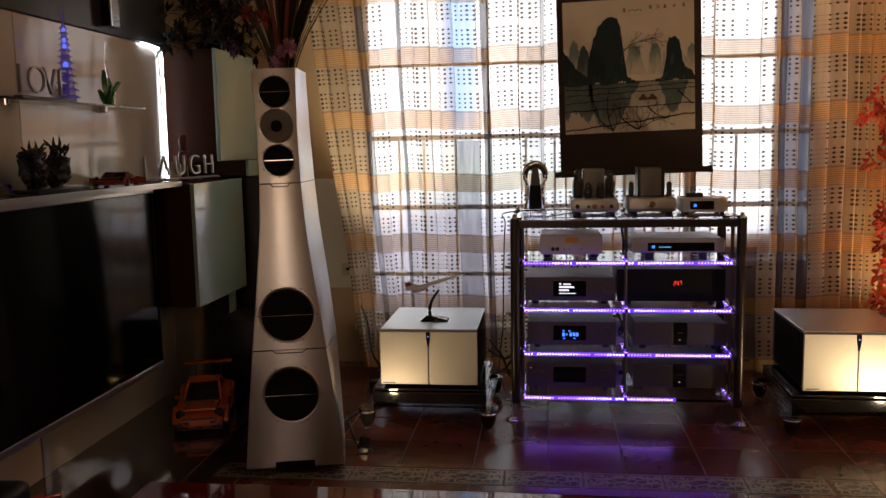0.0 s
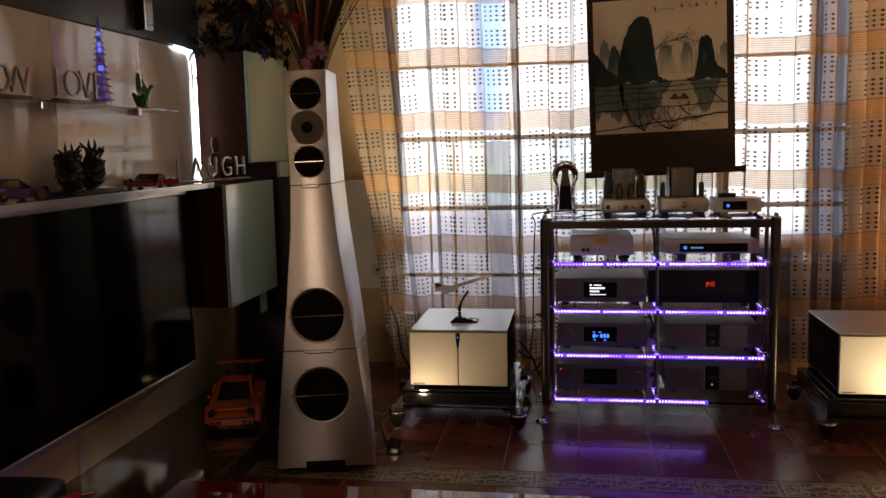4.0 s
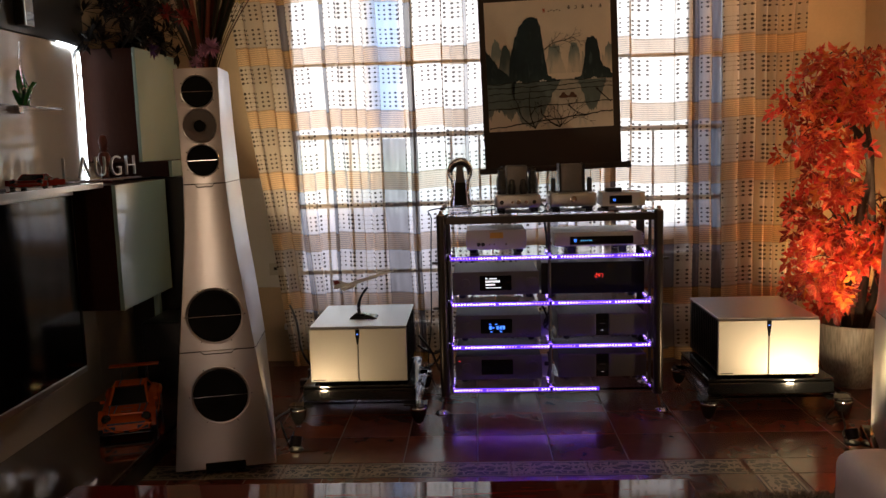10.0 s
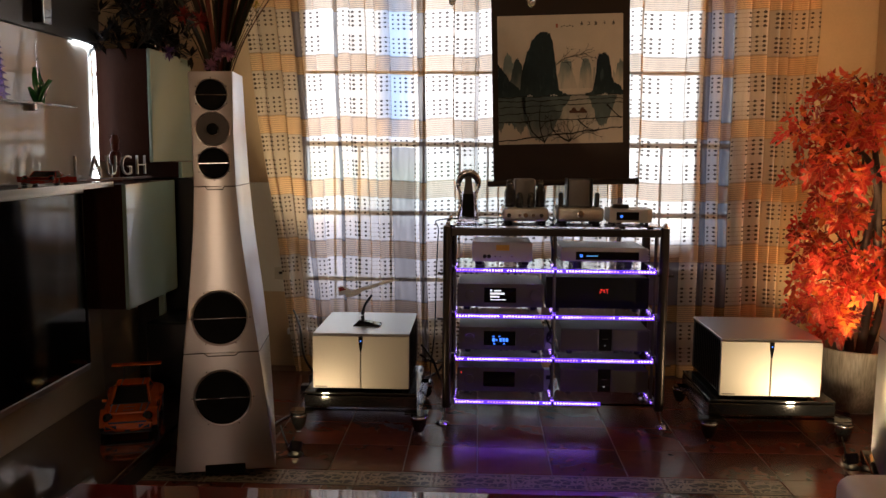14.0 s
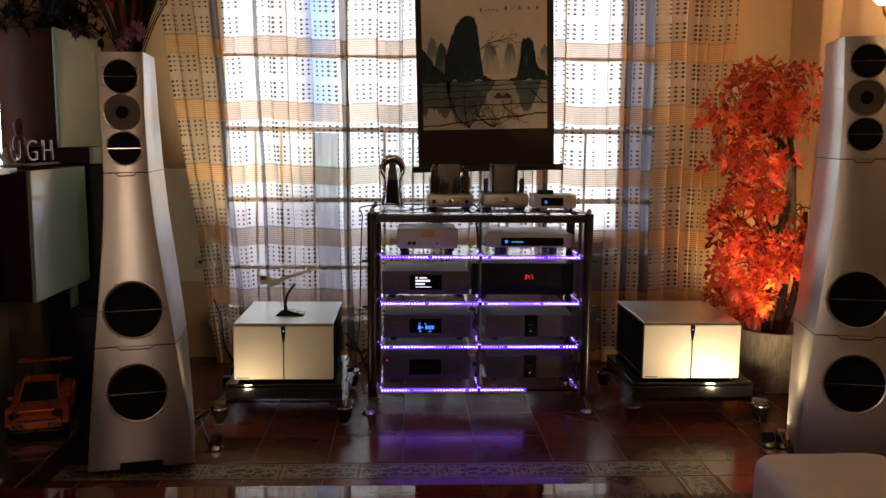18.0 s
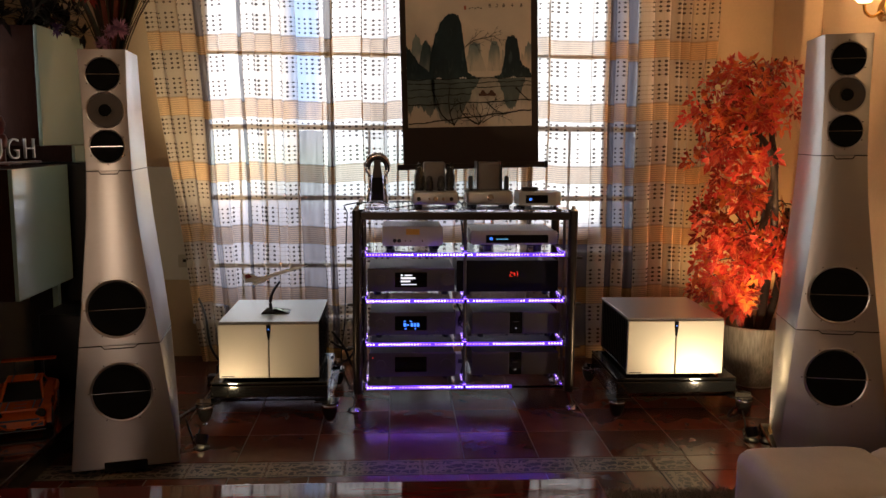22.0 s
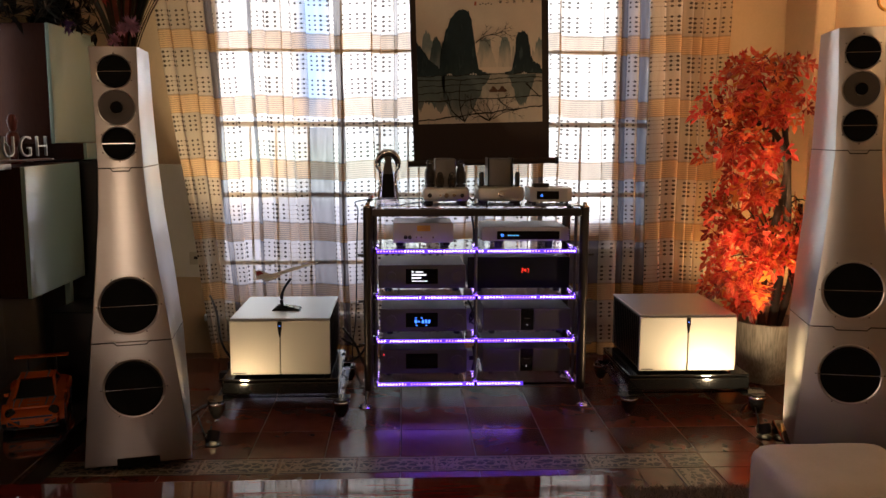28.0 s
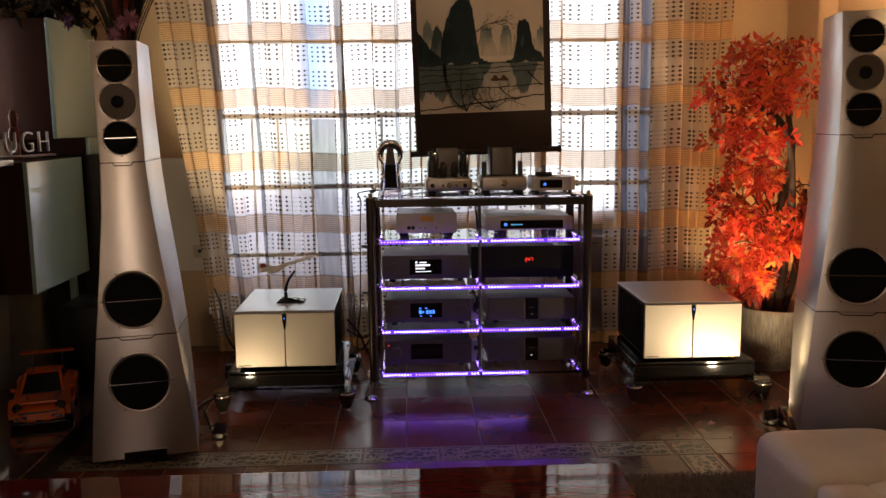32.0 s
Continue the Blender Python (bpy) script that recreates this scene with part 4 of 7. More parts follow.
solo("remote_control", B(-0.042, 0.042, -0.02, 0.02, 0, 0.022, 0.006, 3), M_BLACK, "small black remote control lying on the streamer", "remote control", smooth=True, m=pose(1.19, 3.0, ZT + 0.0785, 0, 0, 4))


# ---- monoblock amplifiers on stands ----
M_FACELIT = mat("champagne_aluminium", (0.60, 0.565, 0.49), 0.48, 0.35, grain=0.05, scale=180, stretch=(1, 1, 8), bump=0.04)


def monoblock(x0, x1, y, z0, z1, depth, label):
    t = thing("power_amplifier", pose((x0 + x1) / 2, y, z0), label, "power amplifier", "pair of power amplifiers")
    w, h = (x1 - x0) / 2, z1 - z0
    part("body", B(-w + 0.006, w - 0.006, 0.02, depth, 0.016, h - 0.012, 0.003), M_BLACK, t, "black ribbed body")
    part("lid", B(-w + 0.001, w - 0.001, 0.010, depth, h - 0.011, h, 0.003), M_LIDSILVER, t, "pale silver lid")
    for s in (-1, 1):
        part("front_panel", B(*(sorted((s * 0.0022, s * w))), 0.0, 0.02, 0.014, h - 0.012, 0.003), M_FACELIT, t, "champagne silver front panel")
        for k in range(14):
            part("heatsink_fin", B(s * (w - 0.006), s * (w + 0.0), 0.05 + k * (depth - 0.08) / 14, 0.056 + k * (depth - 0.08) / 14, 0.03, h - 0.02), M_BLACK, t)
    drop = slab([(-0.011, h - 0.014), (-0.010, h - 0.05), (-0.003, h - 0.092), (0.003, h - 0.092), (0.010, h - 0.05), (0.011, h - 0.014)], -0.0025, 0.002)
    part("badge_slot", drop, M_GLOSSBLACK, t, "black drop-shaped slot")
    part("power_light", lathe([(0.0034, 0), (0.0034, 0.002), (0, 0.003)], 12, m=pose(0, -0.002, h - 0.036, 90, 0, 0)), M_BLUE_LIT, t, "small blue light")
    part("maker_mark", B(-w + 0.012, -w + 0.075, -0.001, 0.001, 0.020, 0.025), M_SHADED_SILVER, t)
    for x in (-w * 0.75, w * 0.75):
        for yy in (0.06, depth - 0.06):
            part("foot", lathe([(0.022, 0), (0.026, 0.004), (0.026, 0.016)], 16, m=pose(x, yy, 0)), M_BLACK, t, smooth=True)
    return t


def tulip_foot(t, x, y, h=0.118):
    f = part("foot", lathe([(0.012, 0.016), (0.020, 0.020), (0.034, 0.05), (0.041, 0.085), (0.041, h - 0.01), (0.037, h)], 28, m=pose(x, y, 0)), M_GLOSSBLACK, t, "black tulip-shaped foot with a pale ring", True)
    part("ring", lathe([(0.041, 0.086), (0.0425, 0.088), (0.0425, 0.096), (0.041, 0.098)], 28, m=pose(x, y, 0), close=False), M_CHROME, f, "", True)
    part("spike", lathe([(0.010, 0.0), (0.012, 0.004), (0.004, 0.006), (0.005, 0.017)], 14, m=pose(x, y, 0)), M_CHROME, f, "", True)
    return f


def amp_stand(x0, x1, y, ztop, depth, label):
    t = thing("amplifier_stand", pose((x0 + x1) / 2, y, 0), label, "amplifier stand", "pair of amplifier stands")
    w = (x1 - x0) / 2
    part("top_board", B(-w, w, 0, depth, ztop - 0.012, ztop, 0.004), M_GLOSSBLACK, t, "black gloss board")
    part("plinth_board", B(-w, w, 0.0, depth, ztop - 0.078, ztop - 0.016, 0.006), M_GLOSSBLACK, t, "thick black gloss board")
    part("glass_tray", B(-w - 0.03, w + 0.03, -0.012, depth + 0.03, ztop - 0.092, ztop - 0.082, 0.003), M_ACRYL, t, "clear glass tray")
    for s in (-1, 1):
        for yy in (-0.065, depth - 0.02):
            tulip_foot(t, s * (w + 0.015), yy, ztop - 0.082)
        part("outrigger", B(s * w - 0.06, s * w + 0.06, -0.07, 0.0, ztop - 0.088, ztop - 0.080, 0.002), M_GLOSSBLACK, t, "black metal arm")
    return t


amp_stand(-0.424, 0.150, 2.69, 0.190, 0.56, "black gloss amplifier stand on tulip feet beside the rack")
amp_stand(1.607, 2.225, 2.69, 0.190, 0.56, "black gloss amplifier stand on tulip feet beside the planter")
monoblock(-0.385, 0.107, 2.72, 0.190, 0.487, 0.57, "silver monoblock power amplifier carrying a model airliner")
monoblock(1.663, 2.158, 2.72, 0.190, 0.492, 0.57, "silver monoblock power amplifier glowing in warm spot light")

# model airliner on its stand
pl = thing("model_airliner", pose(-0.13, 2.95, 0.4875), "white delta-winged model airliner on a black stand", "model aircraft")
part("stand_base", loft([[(-0.075, -0.05, 0), (0.07, -0.05, 0), (0.07, 0.04, 0), (-0.075, 0.04, 0)], [(-0.068, -0.044, 0.008), (0.062, -0.044, 0.008), (0.062, 0.034, 0.008), (-0.068, 0.034, 0.008)], [(-0.05, -0.02, 0.022), (-0.005, -0.02, 0.022), (-0.005, 0.015, 0.022), (-0.05, 0.015, 0.022)]]), M_GLOSSBLACK, pl, "black wedge base")
part("stand_arm", tube(curve([(-0.028, 0, 0.018), (-0.03, 0, 0.06), (-0.015, 0, 0.11), (0.02, 0, 0.16)]), [0.009] * 12 + [0.007] * 13, 10), M_BLACK, pl, "curved black arm", True)
M_PLANE = mat("white_enamel", (0.82, 0.82, 0.80), 0.3, grain=0.03, scale=80)
air = pose(-0.005, 0.0, 0.198, 0, -17, 0)
part("fuselage", loft([[(x, r * 0.9 * math.cos(2 * math.pi * k / 14), zc + r * math.sin(2 * math.pi * k / 14)) for k in range(14)] for x, r, zc in ((-0.165, 0.001, 0.004), (-0.13, 0.006, 0.003), (-0.08, 0.0095, 0), (0.06, 0.0095, 0), (0.11, 0.008, 0), (0.145, 0.004, -0.002), (0.175, 0.0008, -0.005))]), M_PLANE, pl, "slender white body", True, air)
part("wing", slab([(-0.115, -0.062), (-0.105, -0.064), (-0.02, -0.028), (0.07, -0.010), (0.07, 0.010), (-0.02, 0.028), (-0.105, 0.064), (-0.115, 0.062)], -0.007, -0.004, axis="z"), M_PLANE, pl, "slender delta wing", m=air)
part("tail_fin", slab([(-0.155, 0.006), (-0.075, 0.006), (-0.125, 0.046), (-0.15, 0.048)], -0.0015, 0.0015), M_PLANE, pl, "", m=air)
part("fin_stripe", slab([(-0.148, 0.022), (-0.112, 0.022), (-0.126, 0.042), (-0.147, 0.043)], -0.0022, 0.0022), mat("red_navy_stripe", (0.30, 0.03, 0.04), 0.4, grain=0.3, scale=220), pl, "red and dark stripes", m=air)
for y in (-0.036, -0.026, 0.026, 0.036):
    part("engine", tube([(-0.11, y, -0.014), (-0.05, y, -0.014)], 0.0055, 8), M_PLANE, pl, "", True, air)


# ---- small spot lamps on the floor ----
def floor_spot(x, y, aim, power, label, turn, wide):
    t = thing("floor_spotlight", pose(x, y, 0, 0, 0, turn), label, "spotlight", "floor spotlights")
    part("base_plate", lathe([(0.034, 0), (0.036, 0.004), (0.030, 0.010), (0.010, 0.014)], 24), M_BLACK, t, smooth=True)
    part("bracket", tube(curve([(-0.034, 0, 0.006), (-0.038, 0, 0.03), (-0.030, 0, 0.046)]), 0.004, 8), M_CHROME, t, "bent bright bracket", True)
    head = pose(0, 0, 0.042, -28, 0, 0)
    part("housing", lathe([(0.018, -0.024), (0.027, -0.018), (0.029, 0.016), (0.030, 0.022), (0.027, 0.022), (0.024, 0.012)], 24, close=False), M_BLACK, t, "small black lamp housing", True, head)
    part("lens", lathe([(0.025, 0.014), (0.015, 0.017), (0, 0.018)], 24, close=False), mat("warm_lens", (0.9, 0.8, 0.6), 0.3, emit=(1.0, 0.72, 0.38), power=5), t, "glowing warm lens", True, head)
    lamp("floor_spotlight_beam", "SPOT", look((x, y + 0.01, 0.072), aim), power, (1.0, 0.74, 0.44), spot_size=radians(wide), spot_blend=0.7, shadow_soft_size=0.02)
    return t


floor_spot(2.145, 2.305, (2.10, 2.45, 0.52), SPOT_R, "small black spot lamp lighting the amplifier and loudspeaker", 10, 172)
floor_spot(-0.385, 2.31, (-0.33, 2.75, 0.38), SPOT_L, "small black spot lamp lighting an amplifier from the floor", -8, 120)
for pts in ([(2.215, 2.58, 0.05), (2.20, 2.50, 0.008), (2.16, 2.43, 0.005), (2.14, 2.37, 0.006), (2.145, 2.33, 0.02)], [(2.19, 2.56, 0.04), (2.16, 2.60, 0.01), (2.2, 2.7, 0.006), (2.36, 2.9, 0.006)], [(-0.43, 2.47, 0.03), (-0.425, 2.40, 0.006), (-0.40, 2.33, 0.005), (-0.46, 2.45, 0.006), (-0.55, 2.7, 0.006)]):
    solo("cable", tube(curve(pts), 0.004, 8), M_BLACK, "black lamp cable lying on the tiles", "cable", group="floor cables", smooth=True)


# ---- hanging scroll ----
SC = thing("hanging_scroll", pose(0.90, 3.62, 2.62, 0, -1.6, 0), "brown brocade hanging scroll with an ink landscape", "hanging scroll")
CZ = 2.62


def ink(name, tone, rough=0.85, grain=0.25):
    return mat(name, tone, rough, grain=grain, scale=25, stain=0.35)


def flat(name, outline, layer, material, label="", soft=0):
    """One painted shape on the paper; outline in the painting's own width (0 to 1) and height (0 to 1)."""
    pts = [(-0.368 + 0.73 * a, 1.455 - CZ + 0.745 * b) for a, b in outline]
    y = -0.0045 - 0.0007 * layer
    return part(name, slab(pts, y, y + 0.0005), material, SC, label)


part("brocade", B(-0.402, 0.402, -0.001, 0.001, 1.225 - CZ, 2.60 - CZ), M_BROCADE, SC, "dark brown brocade mount")
part("painting", B(-0.368, 0.362, -0.004, -0.0012, 1.455 - CZ, 2.20 - CZ), M_PAPER, SC, "pale paper of the painting")
for z, over in ((1.225, 0.045), (2.60, 0.02)):
    rl = part("roller", tube([(-0.402 - over + 0.01, 0, z - CZ), (0.402 + over, 0, z - CZ)], 0.017, 16), M_BROCADE, SC, "dark wooden roller", True)
    part("knob", tube([(0.402 + over - 0.012, 0, z - CZ), (0.402 + over + 0.008, 0, z - CZ)], 0.021, 16), M_BLACK, rl, "", True)
part("hanging_cord", tube([(-0.3, 0, 2.61 - CZ), (0, 0.05, 0.11), (0.3, 0, 2.61 - CZ)], 0.003, 6), M_BROCADE, SC)
rng = random.Random(4)


def ridge(xs, hs, foot, seed, rough=0.012):
    """A rocky outline over a foot line, from a few heights."""
    r = random.Random(seed)
    top = []
    for i in range(len(xs) - 1):
        for k in range(5):
            t = k / 5
            top.append((xs[i] + (xs[i + 1] - xs[i]) * t, hs[i] + (hs[i + 1] - hs[i]) * (t * t * (3 - 2 * t)) + r.uniform(-rough, rough)))
    top.append((xs[-1], hs[-1]))
    return [(xs[0], foot)] + top + [(xs[-1], foot)]


def misty(name, tone, z0, z1, pale=(0.60, 0.54, 0.46), power=1.0):
    """Ink that thins into the paper between two heights of the painting (0 to 1), with streaks of the brush."""
    m = ink(name, tone)
    n, l = m.node_tree.nodes, m.node_tree.links
    b = n["Principled BSDF"]
    old = b.inputs["Base Color"].links[0].from_socket
    tc = n.new("ShaderNodeTexCoord")
    sep = n.new("ShaderNodeSeparateXYZ")
    l.new(tc.outputs["Object"], sep.inputs[0])
    mp = n.new("ShaderNodeMapping")
    mp.inputs["Scale"].default_value = (1, 1, 0.25)
    l.new(tc.outputs["Object"], mp.inputs["Vector"])
    brush = n.new("ShaderNodeTexNoise")
    brush.inputs["Scale"].default_value, brush.inputs["Detail"].default_value = 34, 5
    l.new(mp.outputs[0], brush.inputs["Vector"])
    at = lambda q: 1.455 - CZ + 0.745 * q
    z = math_node(n, l, "ADD", sep.outputs["Z"], math_node(n, l, "MULTIPLY_ADD", brush.outputs["Fac"], 0.16, -0.08))
    fac = math_node(n, l, "MULTIPLY", ramp_node(n, l, z, at(z0), at(z1)), power)
    c = tint_node(n, l, fac, old, pale)
    streak = math_node(n, l, "MULTIPLY", ramp_node(n, l, brush.outputs["Fac"], 0.56, 0.70), 0.35 * power)
    l.new(tint_node(n, l, streak, c, (0.16, 0.22, 0.22)), b.inputs["Base Color"])
    return m


INK1 = misty("ink_far", (0.20, 0.25, 0.245), 0.62, 0.44)
INK2 = misty("ink_mid", (0.045, 0.075, 0.08), 0.56, 0.36, (0.30, 0.30, 0.28), 0.7)
INK3 = misty("ink_deep", (0.008, 0.022, 0.030), 0.50, 0.30, (0.03, 0.06, 0.065), 0.6)
INK4 = ink("ink_black", (0.010, 0.010, 0.010))
WASH = misty("ink_wash", (0.40, 0.38, 0.33), 0.28, 0.10, (0.62, 0.55, 0.47))
WATER = misty("ink_water", (0.10, 0.135, 0.135), 0.22, 0.0, (0.32, 0.32, 0.29), 0.8)
M_HOUSE = ink("white_wash", (0.62, 0.60, 0.56))
flat("ink_water", [(0.0, 0.0), (1, 0.0), (1, 0.385), (0, 0.385)], 0, WASH, "washed grey water")
flat("ink_water", ridge([0.0, 0.02, 0.06, 0.09, 0.14, 0.18, 0.22], [0.12, 0.10, 0.17, 0.16, 0.12, 0.09, 0.13], 0.372, 15, 0.02), 1, WATER)
flat("ink_water", ridge([0.19, 0.23, 0.27, 0.32, 0.37, 0.42, 0.47, 0.53, 0.58], [0.30, 0.14, 0.06, 0.02, 0.015, 0.07, 0.17, 0.28, 0.36], 0.376, 16, 0.015), 1, WATER, "dark reflection of the tall rock")
flat("ink_water", ridge([0.73, 0.77, 0.79, 0.82, 0.86, 0.89, 0.92, 0.95], [0.34, 0.26, 0.17, 0.125, 0.14, 0.20, 0.28, 0.35], 0.372, 17, 0.015), 1, WATER)
flat("ink_hill", ridge([0.035, 0.053, 0.075, 0.098, 0.118, 0.15], [0.56, 0.673, 0.717, 0.70, 0.65, 0.52], 0.44, 1), 2, INK1, "pale distant hill")
flat("ink_hill", ridge([0.475, 0.51, 0.55, 0.585, 0.60, 0.635], [0.52, 0.636, 0.655, 0.636, 0.555, 0.45], 0.43, 2), 2, INK1)
flat("ink_hill", ridge([0.645, 0.665, 0.682, 0.717, 0.74, 0.76], [0.46, 0.60, 0.655, 0.66, 0.614, 0.46], 0.43, 3), 2, INK1)
flat("ink_hill", ridge([0.755, 0.765, 0.775, 0.785], [0.47, 0.58, 0.59, 0.48], 0.44, 4), 2, INK1)
flat("ink_hill", ridge([0.915, 0.925, 0.94, 0.955, 0.98, 1.0], [0.47, 0.56, 0.53, 0.62, 0.645, 0.63], 0.44, 5), 2, INK1)
flat("ink_hill", ridge([0.70, 0.755, 0.77, 0.785, 0.793, 0.808, 0.846, 0.884, 0.90, 0.914, 0.935, 0.98, 1.0], [0.385, 0.407, 0.466, 0.54, 0.643, 0.688, 0.703, 0.68, 0.60, 0.51, 0.466, 0.45, 0.40], 0.375, 6, 0.009), 3, INK3, "dark steep rock")
flat("ink_hill", ridge([0.085, 0.10, 0.12, 0.138, 0.16, 0.18, 0.21, 0.24], [0.42, 0.51, 0.60, 0.658, 0.67, 0.645, 0.555, 0.40], 0.39, 7, 0.009), 3, INK2)
flat("ink_hill", ridge([0.0, 0.02, 0.06, 0.10, 0.136, 0.18, 0.226], [0.63, 0.606, 0.555, 0.495, 0.466, 0.43, 0.385], 0.37, 8, 0.007), 4, INK3)
flat("ink_hill", ridge([0.175, 0.19, 0.21, 0.24, 0.28, 0.325, 0.37, 0.415, 0.44, 0.448, 0.46, 0.476, 0.49, 0.53, 0.59], [0.42, 0.555, 0.636, 0.73, 0.81, 0.86, 0.877, 0.858, 0.806, 0.73, 0.643, 0.51, 0.42, 0.395, 0.375], 0.370, 9, 0.007), 5, INK3, "tall dark rock")
for a, b0, b1, end, thick in ((0.0, 0.372, 0.380, 1.0, 0.007), (0.0, 0.338, 0.352, 1.0, 0.008), (0.0, 0.292, 0.318, 1.0, 0.008), (0.0, 0.235, 0.262, 0.52, 0.008), (0.0, 0.176, 0.205, 1.0, 0.010), (0.0, 0.028, 0.128, 1.0, 0.013)):
    pts = [(a + 0.004 + (end - a - 0.008) * k / 40, b0 + (b1 - b0) * k / 40 + 0.003 * math.sin(k * 0.7 + b0 * 40) + rng.uniform(-0.003, 0.003)) for k in range(41)]
    flat("ink_line", pts + [(p, h - thick * rng.uniform(0.5, 1.0)) for p, h in pts[::-1]], 6, INK4, "thin dark bank")
for p, w in ((0.235, 0.045), (0.42, 0.06), (0.835, 0.045)):
    for k in range(3):
        flat("ink_house", [(p + w * k / 3, 0.374), (p + w * (k + 0.7) / 3, 0.374), (p + w * (k + 0.7) / 3, 0.383 + 0.006 * (k % 2)), (p + w * k / 3, 0.383 + 0.006 * (k % 2))], 7, M_HOUSE)


def stroke(points, width, layer=7):
    """A tapering brush line through a few points."""
    c = curve([(a, b, 0) for a, b in points], 6)
    left, right = [], []
    for i, p in enumerate(c):
        d = (c[min(i + 1, len(c) - 1)] - c[max(i - 1, 0)]).normalized()
        w = width * (1 - 0.75 * i / len(c)) * rng.uniform(0.75, 1.2)
        left.append((p.x - d.y * w, p.y + d.x * w))
        right.append((p.x + d.y * w, p.y - d.x * w))
    flat("ink_twig", left + right[::-1], layer, INK4)


def twig(start, angle, length, depth, seed, width=0.005, layer=7):
    r = random.Random(seed)
    a = radians(angle)
    end = (start[0] + length * math.cos(a), start[1] + length * math.sin(a))
    if 0.01 < end[0] < 0.99 and 0.01 < end[1] < 0.97:
        bend = r.uniform(-0.12, 0.12) * length
        stroke([start, ((start[0] + end[0]) / 2 - math.sin(a) * bend, (start[1] + end[1]) / 2 + math.cos(a) * bend), end], width, layer)
        if depth:
            for k in range(2):
                twig(end, angle + r.uniform(14, 40) * (1 if k else -1), length * r.uniform(0.6, 0.9), depth - 1, seed * 3 + k + 1, width * 0.7, layer)


stroke([(0.37, 0.01), (0.34, 0.10), (0.33, 0.22), (0.345, 0.34)], 0.006)
stroke([(0.36, 0.02), (0.27, 0.10), (0.24, 0.20), (0.20, 0.29), (0.215, 0.34)], 0.005)
stroke([(0.57, 0.015), (0.49, 0.06), (0.43, 0.12), (0.42, 0.18), (0.38, 0.22)], 0.006)
stroke([(0.87, 0.30), (0.93, 0.24), (0.985, 0.19)], 0.007)
stroke([(0.64, 0.185), (0.70, 0.13), (0.77, 0.10)], 0.006)
for start, angle, length, seed in (((0.37, 0.015), 62, 0.06, 11), ((0.34, 0.12), 55, 0.05, 12), ((0.26, 0.12), 120, 0.05, 13), ((0.57, 0.015), 118, 0.07, 31), ((0.57, 0.015), 82, 0.07, 32), ((0.575, 0.02), 48, 0.09, 33), ((0.60, 0.03), 30, 0.09, 34), ((0.55, 0.02), 150, 0.06, 35)):
    twig(start, angle, length, 3, seed)
stroke([(0.47, 0.62), (0.54, 0.665), (0.62, 0.68), (0.76, 0.71)], 0.004)
for start, angle, seed in (((0.47, 0.615), 40, 61), ((0.53, 0.655), 60, 62), ((0.58, 0.675), 20, 63), ((0.62, 0.68), -20, 64), ((0.66, 0.69), 35, 65), ((0.70, 0.70), -35, 66), ((0.50, 0.645), -15, 67)):
    twig(start, angle, 0.05, 2, seed, 0.0032)
M_BOAT = ink("ink_brown", (0.10, 0.045, 0.03))
for a in (0.575, 0.645):
    flat("ink_boat", [(a, 0.238), (a + 0.062, 0.236), (a + 0.070, 0.250), (a + 0.052, 0.262), (a + 0.040, 0.280), (a + 0.022, 0.282), (a + 0.012, 0.262), (a - 0.006, 0.252)], 8, M_BOAT, "small dark boat")
# a line of brushed characters, and a faint seal
for k, a in enumerate((0.91, 0.84, 0.77, 0.715, 0.66)):
    for dx, dz, w, h in ((0, 0, 0.022, 0.004), (0.003, 0.010, 0.016, 0.004), (0.009, -0.008, 0.004, 0.026), (0.0, -0.010, 0.02, 0.004), (0.016, -0.006, 0.004, 0.014)):
        if (k + int(dz * 1000)) % 4 != 3:
            flat("brush_stroke", [(a + dx, 0.925 + dz), (a + dx + w, 0.925 + dz), (a + dx + w, 0.925 + dz + h), (a + dx, 0.925 + dz + h)], 6, INK4)
for k in range(5):
    flat("brush_stroke", [(0.505 + k * 0.022, 0.905 + 0.006 * (k % 2)), (0.517 + k * 0.022, 0.905 + 0.006 * (k % 2)), (0.517 + k * 0.022, 0.912 + 0.006 * (k % 2)), (0.505 + k * 0.022, 0.912 + 0.006 * (k % 2))], 6, INK4)
flat("seal", [(0.465, 0.90), (0.482, 0.90), (0.482, 0.93), (0.465, 0.93)], 6, ink("seal_red", (0.45, 0.12, 0.07)), "faint red seal")


# ---- artificial maple in a ribbed pot ----
def leaf_outline(s):
    """A deeply lobed, pointed leaf, its stalk at the origin, along +y."""
    half = [(0.0, 0.0), (0.05, 0.10), (0.30, 0.13), (0.20, 0.24), (0.09, 0.29), (0.44, 0.42), (0.30, 0.47), (0.36, 0.58), (0.09, 0.53), (0.30, 0.75), (0.17, 0.74), (0.07, 0.72), (0.11, 0.87), (0.0, 1.05)]
    return [(x * s, y * s) for x, y in half] + [(-x * s, y * s) for x, y in half[-2:0:-1]]


